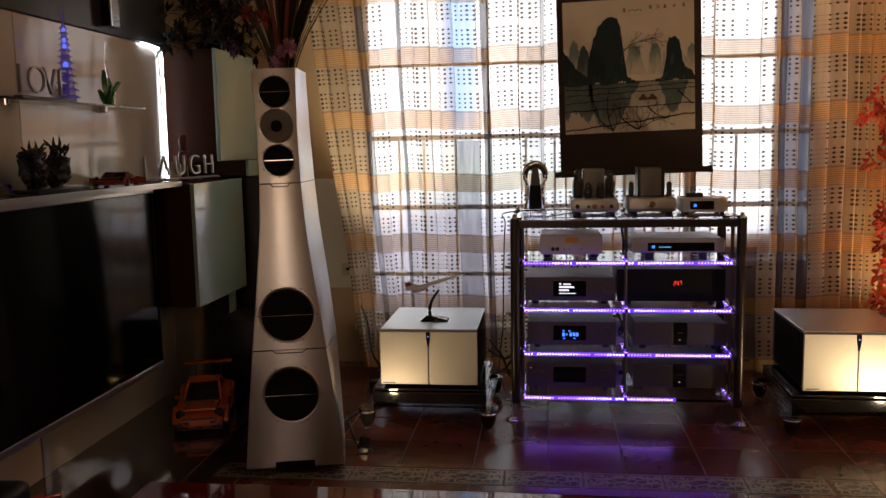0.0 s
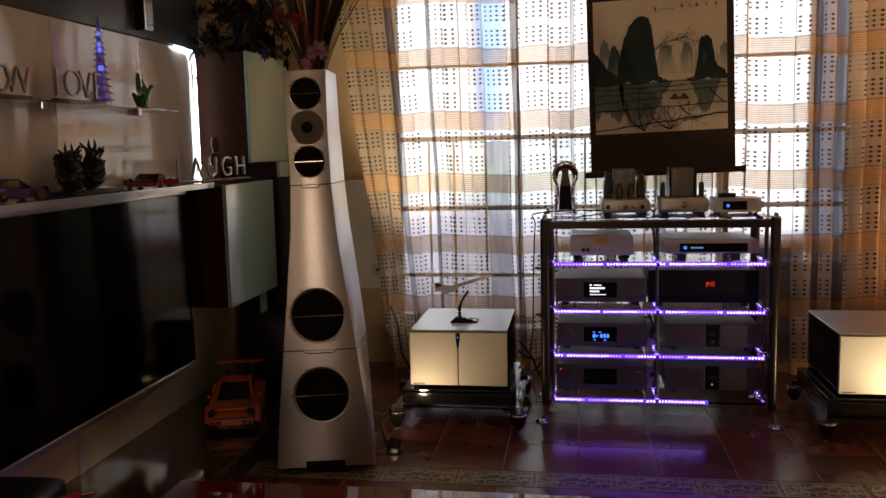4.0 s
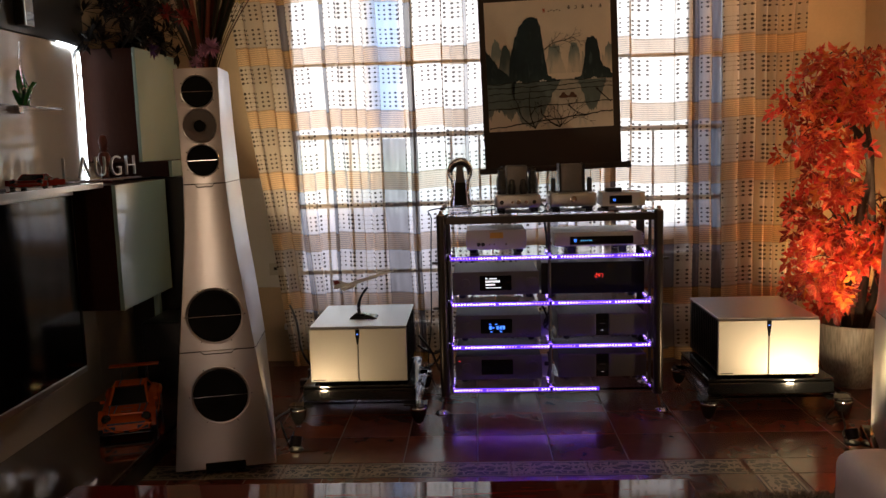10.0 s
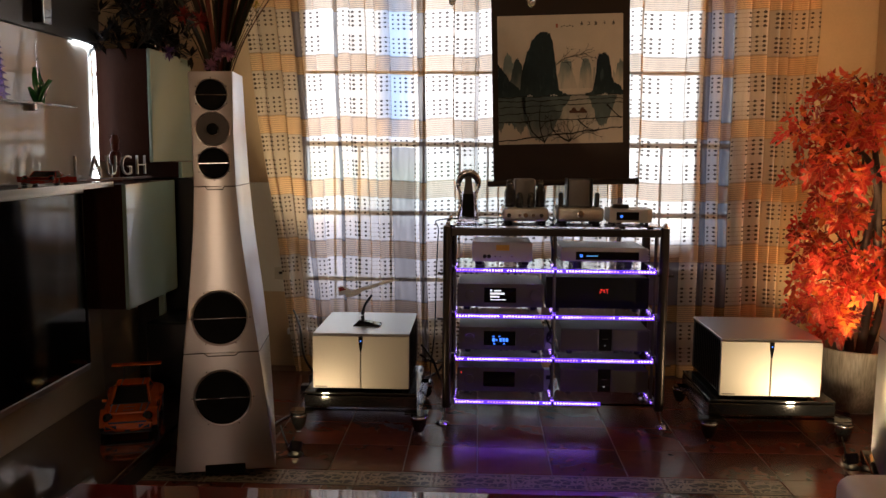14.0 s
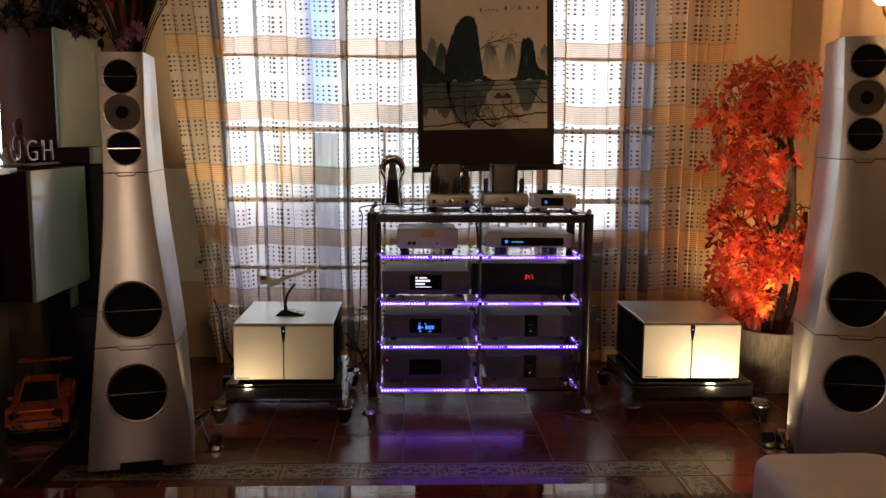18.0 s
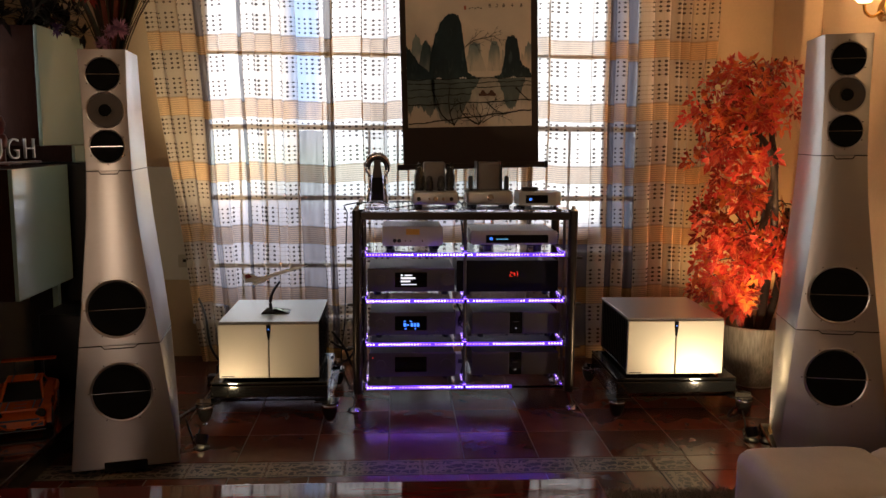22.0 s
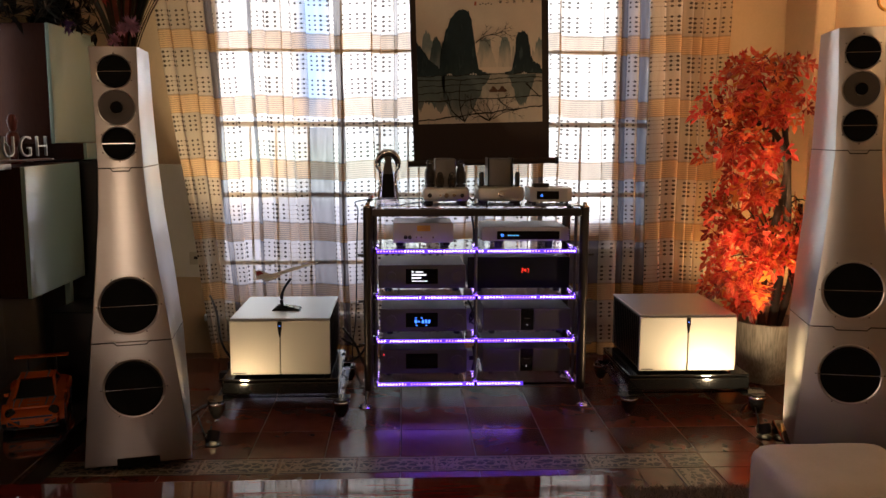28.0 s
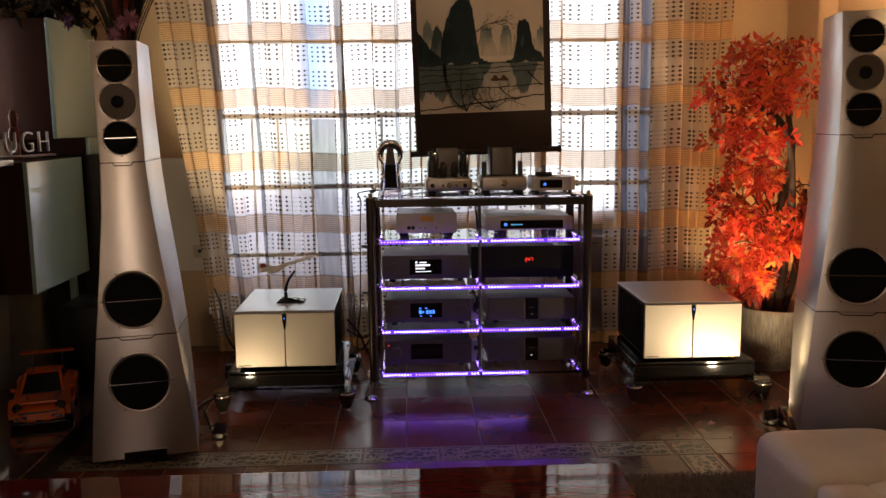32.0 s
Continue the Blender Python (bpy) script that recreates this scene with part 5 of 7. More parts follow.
def leaf_material(name, single):
    """Silk leaves, golden along the midrib and red to crimson at the lobes; each leaf its own tone."""
    m = bpy.data.materials.new(name)
    m.use_nodes = True
    n, l = m.node_tree.nodes, m.node_tree.links
    b = n["Principled BSDF"]
    M = lambda op, a, c=None, d=None: math_node(n, l, op, a, c, d)
    geo = n.new("ShaderNodeNewGeometry")
    info = n.new("ShaderNodeObjectInfo")
    rnd = info.outputs["Random"] if single else geo.outputs["Random Per Island"]
    ramp = n.new("ShaderNodeValToRGB")
    e = ramp.color_ramp.elements
    e[0].color, e[0].position = (0.16, 0.006, 0.007, 1), 0.0
    e[1].color, e[1].position = (0.66, 0.20, 0.03, 1), 1.0
    for p, c in ((0.25, (0.32, 0.010, 0.010)), (0.55, (0.56, 0.028, 0.024)), (0.80, (0.68, 0.060, 0.045)), (0.93, (0.62, 0.11, 0.025))):
        e.new(p).color = (*c, 1)
    l.new(rnd, ramp.inputs["Fac"])
    uv = n.new("ShaderNodeUVMap")
    sep = n.new("ShaderNodeSeparateXYZ")
    l.new(uv.outputs[0], sep.inputs[0])
    ax, y = M("ABSOLUTE", sep.outputs[0]), sep.outputs[1]
    heart = M("MULTIPLY", ramp_node(n, l, ax, 0.02, 0.24, 1.0, 0.0), ramp_node(n, l, y, 0.2, 0.95, 1.0, 0.15))
    c = tint_node(n, l, M("MULTIPLY", heart, M("MULTIPLY_ADD", M("FRACT", M("MULTIPLY", rnd, 5.7)), 0.85, -0.15)), ramp.outputs["Color"], (0.76, 0.27, 0.035))
    vein = M("MULTIPLY", M("LESS_THAN", M("ABSOLUTE", M("SUBTRACT", M("MODULO", M("SUBTRACT", M("ADD", y, 2.0), M("MULTIPLY", ax, 0.9)), 0.16), 0.08)), 0.012), M("GREATER_THAN", y, 0.06))
    c = tint_node(n, l, M("MULTIPLY", M("MAXIMUM", vein, M("LESS_THAN", ax, 0.014)), 0.35), c, (0.85, 0.30, 0.14))
    tex = n.new("ShaderNodeTexNoise")
    tex.inputs["Scale"].default_value = 45
    hsv = n.new("ShaderNodeHueSaturation")
    l.new(M("MULTIPLY_ADD", tex.outputs["Fac"], 0.7, 0.65), hsv.inputs["Value"])
    l.new(c, hsv.inputs["Color"])
    l.new(hsv.outputs["Color"], b.inputs["Base Color"])
    b.inputs["Roughness"].default_value = 0.5
    tr = n.new("ShaderNodeBsdfTranslucent")
    l.new(hsv.outputs["Color"], tr.inputs["Color"])
    mix = n.new("ShaderNodeMixShader")
    mix.inputs[0].default_value = 0.35
    out = n["Material Output"]
    l.new(b.outputs[0], mix.inputs[1])
    l.new(tr.outputs[0], mix.inputs[2])
    l.new(mix.outputs[0], out.inputs["Surface"])
    return m


M_LEAF = leaf_material("silk_leaf", False)
M_LEAF_ONE = leaf_material("silk_leaf_single", True)


def leaf_points(m, s, r):
    """A leaf bent along its midrib: its points, triangles and flat coordinates."""
    o = leaf_outline(s)
    droop, cup = r.uniform(0.05, 0.4), r.uniform(-0.1, 0.3)
    vs = [m @ Vector((x, y, -droop * y * y / s + cup * abs(x))) for x, y in o]
    n = len(o)
    vs += [m @ Vector((0, f * s, -droop * f * f * s)) for f in (0.25, 0.5, 0.75)]
    flat_uv = [(x / s, y / s) for x, y in o] + [(0, 0.25), (0, 0.5), (0, 0.75)]
    fs = []
    for i in range(n):
        y = (o[i][1] + o[(i + 1) % n][1]) / 2 / s
        fs.append((i, (i + 1) % n, n + (0 if y < 0.36 else (1 if y < 0.62 else 2))))
    return vs, fs, flat_uv


def leaf_mesh(name, vs, fs, flat_uv, material):
    me = bpy.data.meshes.new(name)
    me.from_pydata(vs, [], fs)
    layer = me.uv_layers.new(name="UVMap")
    for loop in me.loops:
        layer.data[loop.index].uv = flat_uv[loop.vertex_index]
    me.materials.append(material)
    return me


def leaf_spots(centre, count, r, spread):
    """Poses of leaves that hang outward round a twig's end."""
    out = []
    axis = Vector((-0.07, 0, centre[2]))
    heart = Vector(centre) - axis
    heart.z = 0
    heart = (heart.normalized() + Vector((-0.1, -0.45, -0.25))).normalized()
    for k in range(count):
        d = Vector((r.gauss(0, 1), r.gauss(0, 1), r.gauss(0, 0.8))).normalized()
        p = Vector(centre) + d * spread * r.uniform(0.1, 0.8)
        tip = (heart * 0.55 + d * 0.75 + Vector((0, 0, -0.55 - 0.4 * r.random()))).normalized()
        face = (heart + Vector((r.uniform(-0.35, 0.35), r.uniform(-0.5, 0.1), r.uniform(0.1, 0.8)))).normalized()
        side = tip.cross(face).normalized()
        face = side.cross(tip)
        out.append(Matrix.Translation(p) @ Matrix((side, tip, face)).transposed().to_4x4() @ Matrix.Scale(r.uniform(0.75, 1.2), 4))
    return out


POT = thing("planter", pose(2.545, 3.22, 0), "tapered grey-brown ribbed planter pot", "planter")
part("vessel", lathe([(0.105, 0.0), (0.118, 0.008), (0.152, 0.08), (0.178, 0.17), (0.190, 0.26), (0.195, 0.335), (0.196, 0.352), (0.188, 0.356), (0.178, 0.33), (0.17, 0.29)], 48, close=False), M_POT, POT, smooth=True)
part("soil", lathe([(0.0, 0.285), (0.174, 0.29)], 32, close=False), mat("dark_moss", (0.03, 0.018, 0.01), 0.9, grain=0.5, scale=80, bump=0.6), POT)
part("base", lathe([(0.0, 0.001), (0.118, 0.001), (0.118, 0.012)], 32, close=False), M_POT, POT)
TREE = thing("maple_tree", pose(2.545, 3.22, 0.29), "artificial maple tree with red and orange leaves", "tree")
r = random.Random(12)
trunks = [[(-0.03, 0, -0.01), (-0.05, 0.0, 0.2), (-0.02, -0.02, 0.5), (0.0, -0.08, 0.78), (0.02, -0.09, 0.95), (0.0, -0.07, 1.12), (0.0, -0.02, 1.4)], [(0.0, -0.03, -0.01), (0.03, -0.03, 0.25), (0.06, -0.03, 0.55), (0.03, -0.08, 0.80), (0.0, -0.10, 0.97), (-0.06, -0.10, 1.10), (-0.15, -0.06, 1.17)], [(0.05, 0.02, -0.01), (0.09, 0.0, 0.16), (0.12, 0.0, 0.32), (0.15, 0.02, 0.55), (0.16, 0.03, 0.72)]]
for i, pts in enumerate(trunks):
    c = curve(pts, 6)
    part("trunk", tube(c, [0.026 * (1 - 0.5 * k / len(c)) for k in range(len(c))], 10), M_BARK, TREE, "dark bent trunk", True)
spots = []
for z, dx, wid, n in ((1.50, -0.06, 0.15, 6), (1.40, -0.08, 0.22, 7), (1.27, -0.09, 0.28, 8), (1.13, -0.11, 0.30, 8), (1.0, -0.12, 0.25, 7), (0.86, -0.08, 0.20, 6), (0.74, -0.07, 0.23, 7), (0.62, -0.08, 0.27, 8), (0.50, -0.07, 0.28, 8), (0.38, -0.06, 0.26, 7), (0.90, 0.06, 0.14, 4), (0.68, 0.10, 0.14, 4), (0.54, 0.10, 0.15, 5), (0.34, -0.10, 0.22, 4), (0.24, -0.18, 0.10, 3)):
    for k in range(n):
        a = 2 * math.pi * (k + r.random() * 0.7) / n
        q = wid * r.uniform(0.45, 1.0)
        spots.append((dx + q * math.cos(a), 0.8 * q * math.sin(a), z + r.uniform(-0.05, 0.05)))
leaves = []
for i, p in enumerate(spots):
    if r.random() < 0.08 or (abs(p[0] - 0.03) < 0.10 and p[1] < 0.05 and 0.70 < p[2] < 1.20):
        continue
    leaves += leaf_spots(p, 7, r, 0.085)
    if i % 2 == 0:
        z = max(0.05, p[2] - r.uniform(0.08, 0.2))
        part("branch", tube(curve([(-0.03, 0, z), (p[0] * 0.6, p[1] * 0.6, p[2] + 0.02), p]), [0.006 - 0.0002 * k for k in range(17)], 6), M_BARK, TREE, "thin dark branch", True)
leaves.sort(key=lambda q: q.translation.y)
kinds = []
for k in range(6):
    kinds.append(leaf_mesh("leaf", *leaf_points(Matrix(), 0.150, random.Random(k)), M_LEAF_ONE))
for i, m in enumerate(leaves[:300]):
    ob = new("leaf", kinds[i % 6])
    ob.parent = TREE
    ob.matrix_local = m
vs, fs, flat_uv = [], [], []
for m in leaves[300:]:
    a, b, c = leaf_points(m, 0.150, r)
    fs += [tuple(q + len(vs) for q in f) for f in b]
    vs += a
    flat_uv += c
crown = tagged(new("foliage", leaf_mesh("foliage", vs, fs, flat_uv, M_LEAF)), "mass of red and orange silk leaves", "", "", "stuff")
crown.parent = TREE
# the uplighter behind the tree, and an unseen one added behind the other loudspeaker
def uplighter(x, y, aim, power, colour, wide, label):
    t = thing("uplighter", pose(x, y, 0), label, "uplighter", "floor uplighters")
    part("housing", lathe([(0.05, 0), (0.055, 0.01), (0.045, 0.10), (0.05, 0.14), (0.044, 0.141), (0.038, 0.12)], 24, close=False), M_BLACK, t, smooth=True)
    part("lens", lathe([(0.04, 0.125), (0, 0.13)], 24, close=False), mat("warm_lens_bright", (0.9, 0.8, 0.6), 0.3, emit=(1.0, 0.62, 0.22), power=8), t, "glowing warm lens")
    lamp("uplighter_beam", "SPOT", look((x, y, 0.16), aim), power, colour, spot_size=radians(wide), spot_blend=0.8, shadow_soft_size=0.04)


uplighter(2.62, 3.60, (2.50, 3.50, 1.4), UP_POWER, (1.0, 0.58, 0.20), 105, "small black floor uplighter glowing behind the tree")
# added to brighten the wall and curtain edge; no lamp is seen here
uplighter(-0.77, 2.95, (-0.41, 3.75, 1.95), UP_LEFT, (1.0, 0.78, 0.48), 50, "unseen floor uplighter added behind a loudspeaker to warm the wall")
FS = thing("tree_spotlight", pose(2.315, 2.80, 0), "small black spot lamp on the floor before the planter", "spotlight")
part("housing", lathe([(0.035, 0), (0.04, 0.01), (0.034, 0.06), (0.036, 0.075), (0.03, 0.076)], 20), M_BLACK, FS, smooth=True)
lamp("tree_spotlight_beam", "SPOT", look((2.315, 2.80, 0.09), (2.45, 3.14, 1.20)), TREE_POWER, (1.0, 0.62, 0.30), spot_size=radians(50), spot_blend=0.9, shadow_soft_size=0.03)

# wall lamps on the east wall
M_BRASS = mat("brass", (0.62, 0.40, 0.14), 0.22, 1.0, grain=0.06, scale=50)
M_SHADE = mat("lit_shade", (0.85, 0.7, 0.5), 0.5, emit=(1.0, 0.62, 0.28), power=7)


def wall_lamp(y, z, power):
    t = thing("wall_lamp", pose(X1, y, z), "brass wall lamp with a glowing warm shade", "wall lamp", "wall lamps")
    part("back_plate", lathe([(0.0, 0), (0.055, 0), (0.055, 0.008), (0.03, 0.016), (0, 0.018)], 28, m=pose(0, 0, 0, 0, -90, 0)), M_BRASS, t, smooth=True)
    part("arm", tube(curve([(-0.01, 0, 0), (-0.06, 0, -0.03), (-0.10, 0, -0.01), (-0.11, 0, 0.03)]), 0.008, 10), M_BRASS, t, "curved brass arm", True)
    part("shade", lathe([(0.03, 0.04), (0.05, 0.06), (0.066, 0.10), (0.072, 0.15), (0.068, 0.151), (0.046, 0.062), (0.028, 0.044)], 28, m=pose(-0.11, 0, 0), close=False), M_SHADE, t, "glowing frosted glass shade", True)
    lamp("wall_lamp_bulb", "POINT", pose(X1 - 0.14, y, z + 0.19), power, (1.0, 0.60, 0.30), shadow_soft_size=0.05)


wall_lamp(2.90, 2.05, SCONCE)
# an assumed twin out of view, added as warm fill for the room
wall_lamp(-0.60, 2.05, UNSEEN_SCONCE)

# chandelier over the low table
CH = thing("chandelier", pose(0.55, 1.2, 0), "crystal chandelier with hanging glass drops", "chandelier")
part("ceiling_cup", lathe([(0.07, 2.72), (0.07, 2.735), (0.05, 2.75)], 24), M_BRASS, CH, smooth=True)
part("stem", tube([(0, 0, 2.72), (0, 0, 2.22)], 0.012, 10), M_BRASS, CH, smooth=True)
part("body", lathe([(0.0, 2.14), (0.03, 2.15), (0.05, 2.2), (0.03, 2.24), (0.045, 2.28), (0.02, 2.32)], 24), M_BRASS, CH, smooth=True)
M_CRYSTAL = glass("crystal", (1, 0.99, 0.97), 0.0, 1.5)


def drop_mesh(s):
    return lathe([(0.0, 0.0), (0.008 * s, 0.006 * s), (0.0105 * s, 0.016 * s), (0.008 * s, 0.03 * s), (0.003 * s, 0.046 * s), (0.0, 0.052 * s)], 8)


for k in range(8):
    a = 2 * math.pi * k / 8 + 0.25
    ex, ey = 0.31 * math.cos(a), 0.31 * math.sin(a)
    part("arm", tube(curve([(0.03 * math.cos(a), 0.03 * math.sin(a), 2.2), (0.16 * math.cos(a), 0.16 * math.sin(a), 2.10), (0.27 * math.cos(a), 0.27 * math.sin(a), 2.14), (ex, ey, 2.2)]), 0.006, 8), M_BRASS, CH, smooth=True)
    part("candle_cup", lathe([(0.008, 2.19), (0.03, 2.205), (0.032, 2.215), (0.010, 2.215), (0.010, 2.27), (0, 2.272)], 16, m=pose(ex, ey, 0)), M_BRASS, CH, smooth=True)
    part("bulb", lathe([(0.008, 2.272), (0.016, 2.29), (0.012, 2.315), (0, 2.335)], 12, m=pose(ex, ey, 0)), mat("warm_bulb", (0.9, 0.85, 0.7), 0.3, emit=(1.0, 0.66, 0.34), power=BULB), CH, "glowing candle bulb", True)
for x, y, z, s in ((-0.295, 0, 1.875, 1.3), (-0.187, 0, 1.848, 1.0), (-0.04, 0.0, 1.872, 1.4), (0.052, 0, 1.842, 1.3), (0.217, 0, 1.868, 1.4), (-0.24, 0.2, 1.95, 1.1), (0.14, 0.22, 1.95, 1.1), (0.0, -0.22, 1.95, 1.1), (0.28, -0.12, 1.96, 1.1), (-0.12, -0.2, 1.96, 1.1)):
    d = part("crystal_drop", drop_mesh(s), M_CRYSTAL, CH, "clear cut glass drop", m=pose(x, y, z))
    part("link", tube([(0, 0, 0.05 * s), (0, 0, 2.12 - z)], 0.0009, 5), M_CHROME, d)
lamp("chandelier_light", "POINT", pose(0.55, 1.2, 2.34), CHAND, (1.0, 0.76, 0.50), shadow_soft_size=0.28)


# ---- the media wall ----
WX = -1.535
PW = thing("media_wall_panel", pose(0, 0, 0), "glossy cream wall panelling behind the television", "wall panel")
PW["kind"] = "structure"
for y0, y1 in ((-1.2, -0.4), (-0.395, 0.55), (0.555, 1.66), (1.665, 2.86)):
    part("panel", B(X0 + 0.001, WX, y0, y1, 0.12, 1.93, 0.002), M_PANEL, PW)
part("dark_panel", B(X0 + 0.001, WX + 0.004, -1.2, 2.96, 1.935, ZC - 0.002, 0.002), M_DARK, PW, "dark grey upper panel")
part("edge_panel", B(X0 + 0.001, WX - 0.002, 2.865, 3.60, 0.12, 1.25, 0.002), M_PANEL, PW)
part("joint_strip", B(WX - 0.002, WX + 0.008, 1.625, 1.668, 0.12, 0.40, 0.002), M_LIDSILVER, PW, "bright metal joint strip")
for y0, y1, z0 in ((1.42, 1.50, 1.98), (2.30, 2.36, 1.96)):
    h = part("glass_frame", B(WX + 0.004, WX + 0.05, y0, y1 + 0.03, z0, 2.5, 0.004), M_GLOSSBLACK, PW, "dark glass door edge with a pale trim")
    part("trim", B(WX + 0.05, WX + 0.056, y0, y0 + 0.008, z0, 2.5), M_CHROME, h)
# white light strip round the panel's edge
LS2 = thing("light_strip", pose(0, 0, 0), "white light strip up the panel edge", "light strip")
M_COLD = mat("cold_led", (0.9, 0.92, 1.0), 0.4, emit=(0.86, 0.93, 1.0), power=WHITE_LED)
part("upright", tube(curve([(WX + 0.012, 2.86, 1.255), (WX + 0.012, 2.865, 1.5), (WX + 0.012, 2.87, 1.80), (WX + 0.012, 2.86, 1.905), (WX + 0.012, 2.80, 1.922), (WX + 0.012, 2.66, 1.925)]), 0.0085, 8), M_COLD, LS2, "glowing white strip", True)
# low platform
BN = thing("media_platform", pose(0, 0, 0), "low dark glossy wooden platform under the television", "platform")
part("top", B(X0 + 0.002, -0.965, -1.2, 2.72, 0.095, 0.12, 0.004), mat("gloss_dark_wood", (0.045, 0.022, 0.017), 0.14, grain=0.35, scale=24, stretch=(6, 0.6, 6), spec=0.8, coat=1.0, rvar=0.04), BN, "dark glossy wooden top")
part("riser", B(X0 + 0.002, -0.985, -1.2, 2.70, 0.0, 0.095), M_DARK, BN)
# television
TV = thing("television", pose(-1.36, 1.64, 0.38), "large flat television with a dark screen and silver bezel", "television")
part("screen", B(-0.018, -0.006, -0.705, 0.705, 0.028, 0.828, 0.002), M_SCREEN, TV, "dark glossy screen")
part("back_shell", B(-0.05, -0.018, -0.715, 0.715, 0.012, 0.842, 0.008), M_BLACK, TV)
for z0, z1 in ((0.0, 0.030), (0.826, 0.850)):
    part("bezel", B(-0.03, 0.0, -0.72, 0.72, z0, z1, 0.005), M_SILVER, TV, "brushed silver bezel")
for y0, y1 in ((-0.72, -0.704), (0.704, 0.72)):
    part("bezel", B(-0.03, 0.0, y0, y1, 0.03, 0.826, 0.004), M_GLOSSBLACK, TV)
part("wall_mount", B(-0.174, -0.05, -0.2, 0.2, 0.25, 0.60, 0.004), M_BLACK, TV)
# ledge over the television
LG = thing("ledge", pose(0, 0, 0), "pale glass-topped ledge over the television", "shelf")
part("board", B(WX + 0.001, -1.30, 0.2, 2.525, 1.236, 1.252, 0.003), M_GREEN, LG)
part("front_edge", B(-1.30, -1.292, 0.2, 2.525, 1.228, 1.254, 0.002), M_SILVER, LG)
# glass shelf
GS = thing("glass_shelf", pose(0, 0, 0), "thin smoked glass wall shelf with ornaments", "shelf")
part("pane", slab([(WX + 0.002, 0.2), (-1.42, 0.2), (-1.375, 2.36), (WX + 0.002, 2.42)], 1.590, 1.598, axis="z"), glass("smoked_edge_glass", (0.42, 0.40, 0.36), 0.0, 1.45), GS)
for y in (0.7, 1.55, 2.25):
    part("bracket", B(WX + 0.0, WX + 0.03, y - 0.012, y + 0.012, 1.574, 1.612, 0.004), M_CHROME, GS)


def wall_cabinet(x1, y0, y1, z0, z1, label, hinge=True):
    t = thing("wall_cabinet", pose(0, 0, 0), label, "wall cabinet", "wall cabinets")
    part("carcass", B(X0 + 0.002, x1 - 0.022, y0, y1, z0, z1, 0.003), M_WOOD, t, "dark red-brown veneer box")
    part("door", B(x1 - 0.02, x1, y0 - 0.002, y1 + 0.002, z0 - 0.002, z1 + 0.002, 0.004), M_GREEN, t, "pale green glass door")
    return t


wall_cabinet(-1.238, 2.53, 3.18, 0.632, 1.238, "wall cabinet of dark veneer with a pale green glass door")
wall_cabinet(-1.262, 2.95, 3.56, 1.340, 1.925, "upper wall cabinet of dark veneer with a pale green glass door")
wall_cabinet(-1.20, 3.20, 3.62, 1.250, 1.336, "shallow pale green glass fronted wall box")
solo("tall_cabinet", B(-1.5, -1.02, 3.24, 3.70, 0, 1.246, 0.006), M_BLACK, "tall matt black cabinet in the corner behind the loudspeaker", "cabinet")
solo("support_leg", B(-1.30, -1.27, 3.05, 3.09, 0.12, 0.628, 0.004), M_GREEN, "pale glass upright under the wall cabinet", "support")
solo("subwoofer", B(-1.26, -0.94, 2.76, 3.1, 0.0, 0.52, 0.012, 3), M_BLACK, "black box subwoofer on the floor", "subwoofer", smooth=True)

# ---- ornaments ----
M_PEWTER = mat("silver_letters", (0.38, 0.36, 0.34), 0.32, 0.8, grain=0.1, scale=80)


def word(body, size, y, z, x, length, label, turn=90):
    t = thing("word_ornament", pose(x, y, z, 0, 0, turn), label, "ornament", "standing words")
    part("plinth", B(-length / 2, length / 2, -0.018, 0.018, 0, 0.012, 0.003), mat("plinth_wood", (0.10, 0.04, 0.03), 0.3, grain=0.3, scale=50), t, "thin reddish wooden plinth")
    step = length / len(body)
    for k, ch in enumerate(body):
        text(ch, size, M_PEWTER, t, pose(-length / 2 + step * (k + 0.5), 0.005, 0.012 + size * 0.36, 90, 0, 0), "letter", "", 0.006, -0.0032)
    return t


word("LAUGH", 0.150, 2.645, 1.2545, -1.35, 0.66, "standing silver letters spelling laugh on a thin plinth", 81)
word("LOVE", 0.155, 1.672, 1.5985, -1.43, 0.34, "standing silver letters spelling love on the glass shelf")
word("WOW", 0.14, 1.235, 1.5985, -1.44, 0.26, "standing silver letters on the glass shelf")
PG = thing("crystal_pagoda", pose(-1.44, 1.84, 1.5985), "violet-lit clear crystal pagoda of many tiers", "pagoda ornament")
M_PAGODA = mat("violet_crystal", (0.22, 0.19, 0.46), 0.22, spec=0.9, coat=0.6, emit=(0.10, 0.07, 0.9), power=0.05, alpha=0.6)
M_PAGODA_LIT = mat("blue_lit_crystal", (0.3, 0.4, 0.9), 0.2, emit=(0.14, 0.20, 1.0), power=2.0)
zz, w = 0.0, 0.054
for k in range(12):
    h = 0.029 - 0.0008 * k
    part("tier", lathe([(w * 0.62, zz), (w * 0.60, zz + h * 0.62), (w, zz + h * 0.62), (w * 0.94, zz + h * 0.70), (w * 0.60, zz + h)], 8), M_PAGODA, PG, "violet crystal tier")
    part("core", lathe([(w * 0.3, zz + 0.002), (w * 0.34, zz + h * 0.5), (w * 0.26, zz + h * 0.9)], 8), M_PAGODA_LIT if k in (5, 8, 9, 11) else M_PAGODA, PG, "blue lit core" if k in (5, 8, 9, 11) else "")
    zz += h
    w *= 0.905
part("spire", lathe([(0.008, zz), (0.005, zz + 0.02), (0.007, zz + 0.025), (0.002, zz + 0.055), (0, zz + 0.075)], 10), M_PAGODA, PG)
LT = thing("glass_lotus", pose(-1.43, 2.14, 1.5985), "green glass leaves round a tall clear stem", "glass ornament")
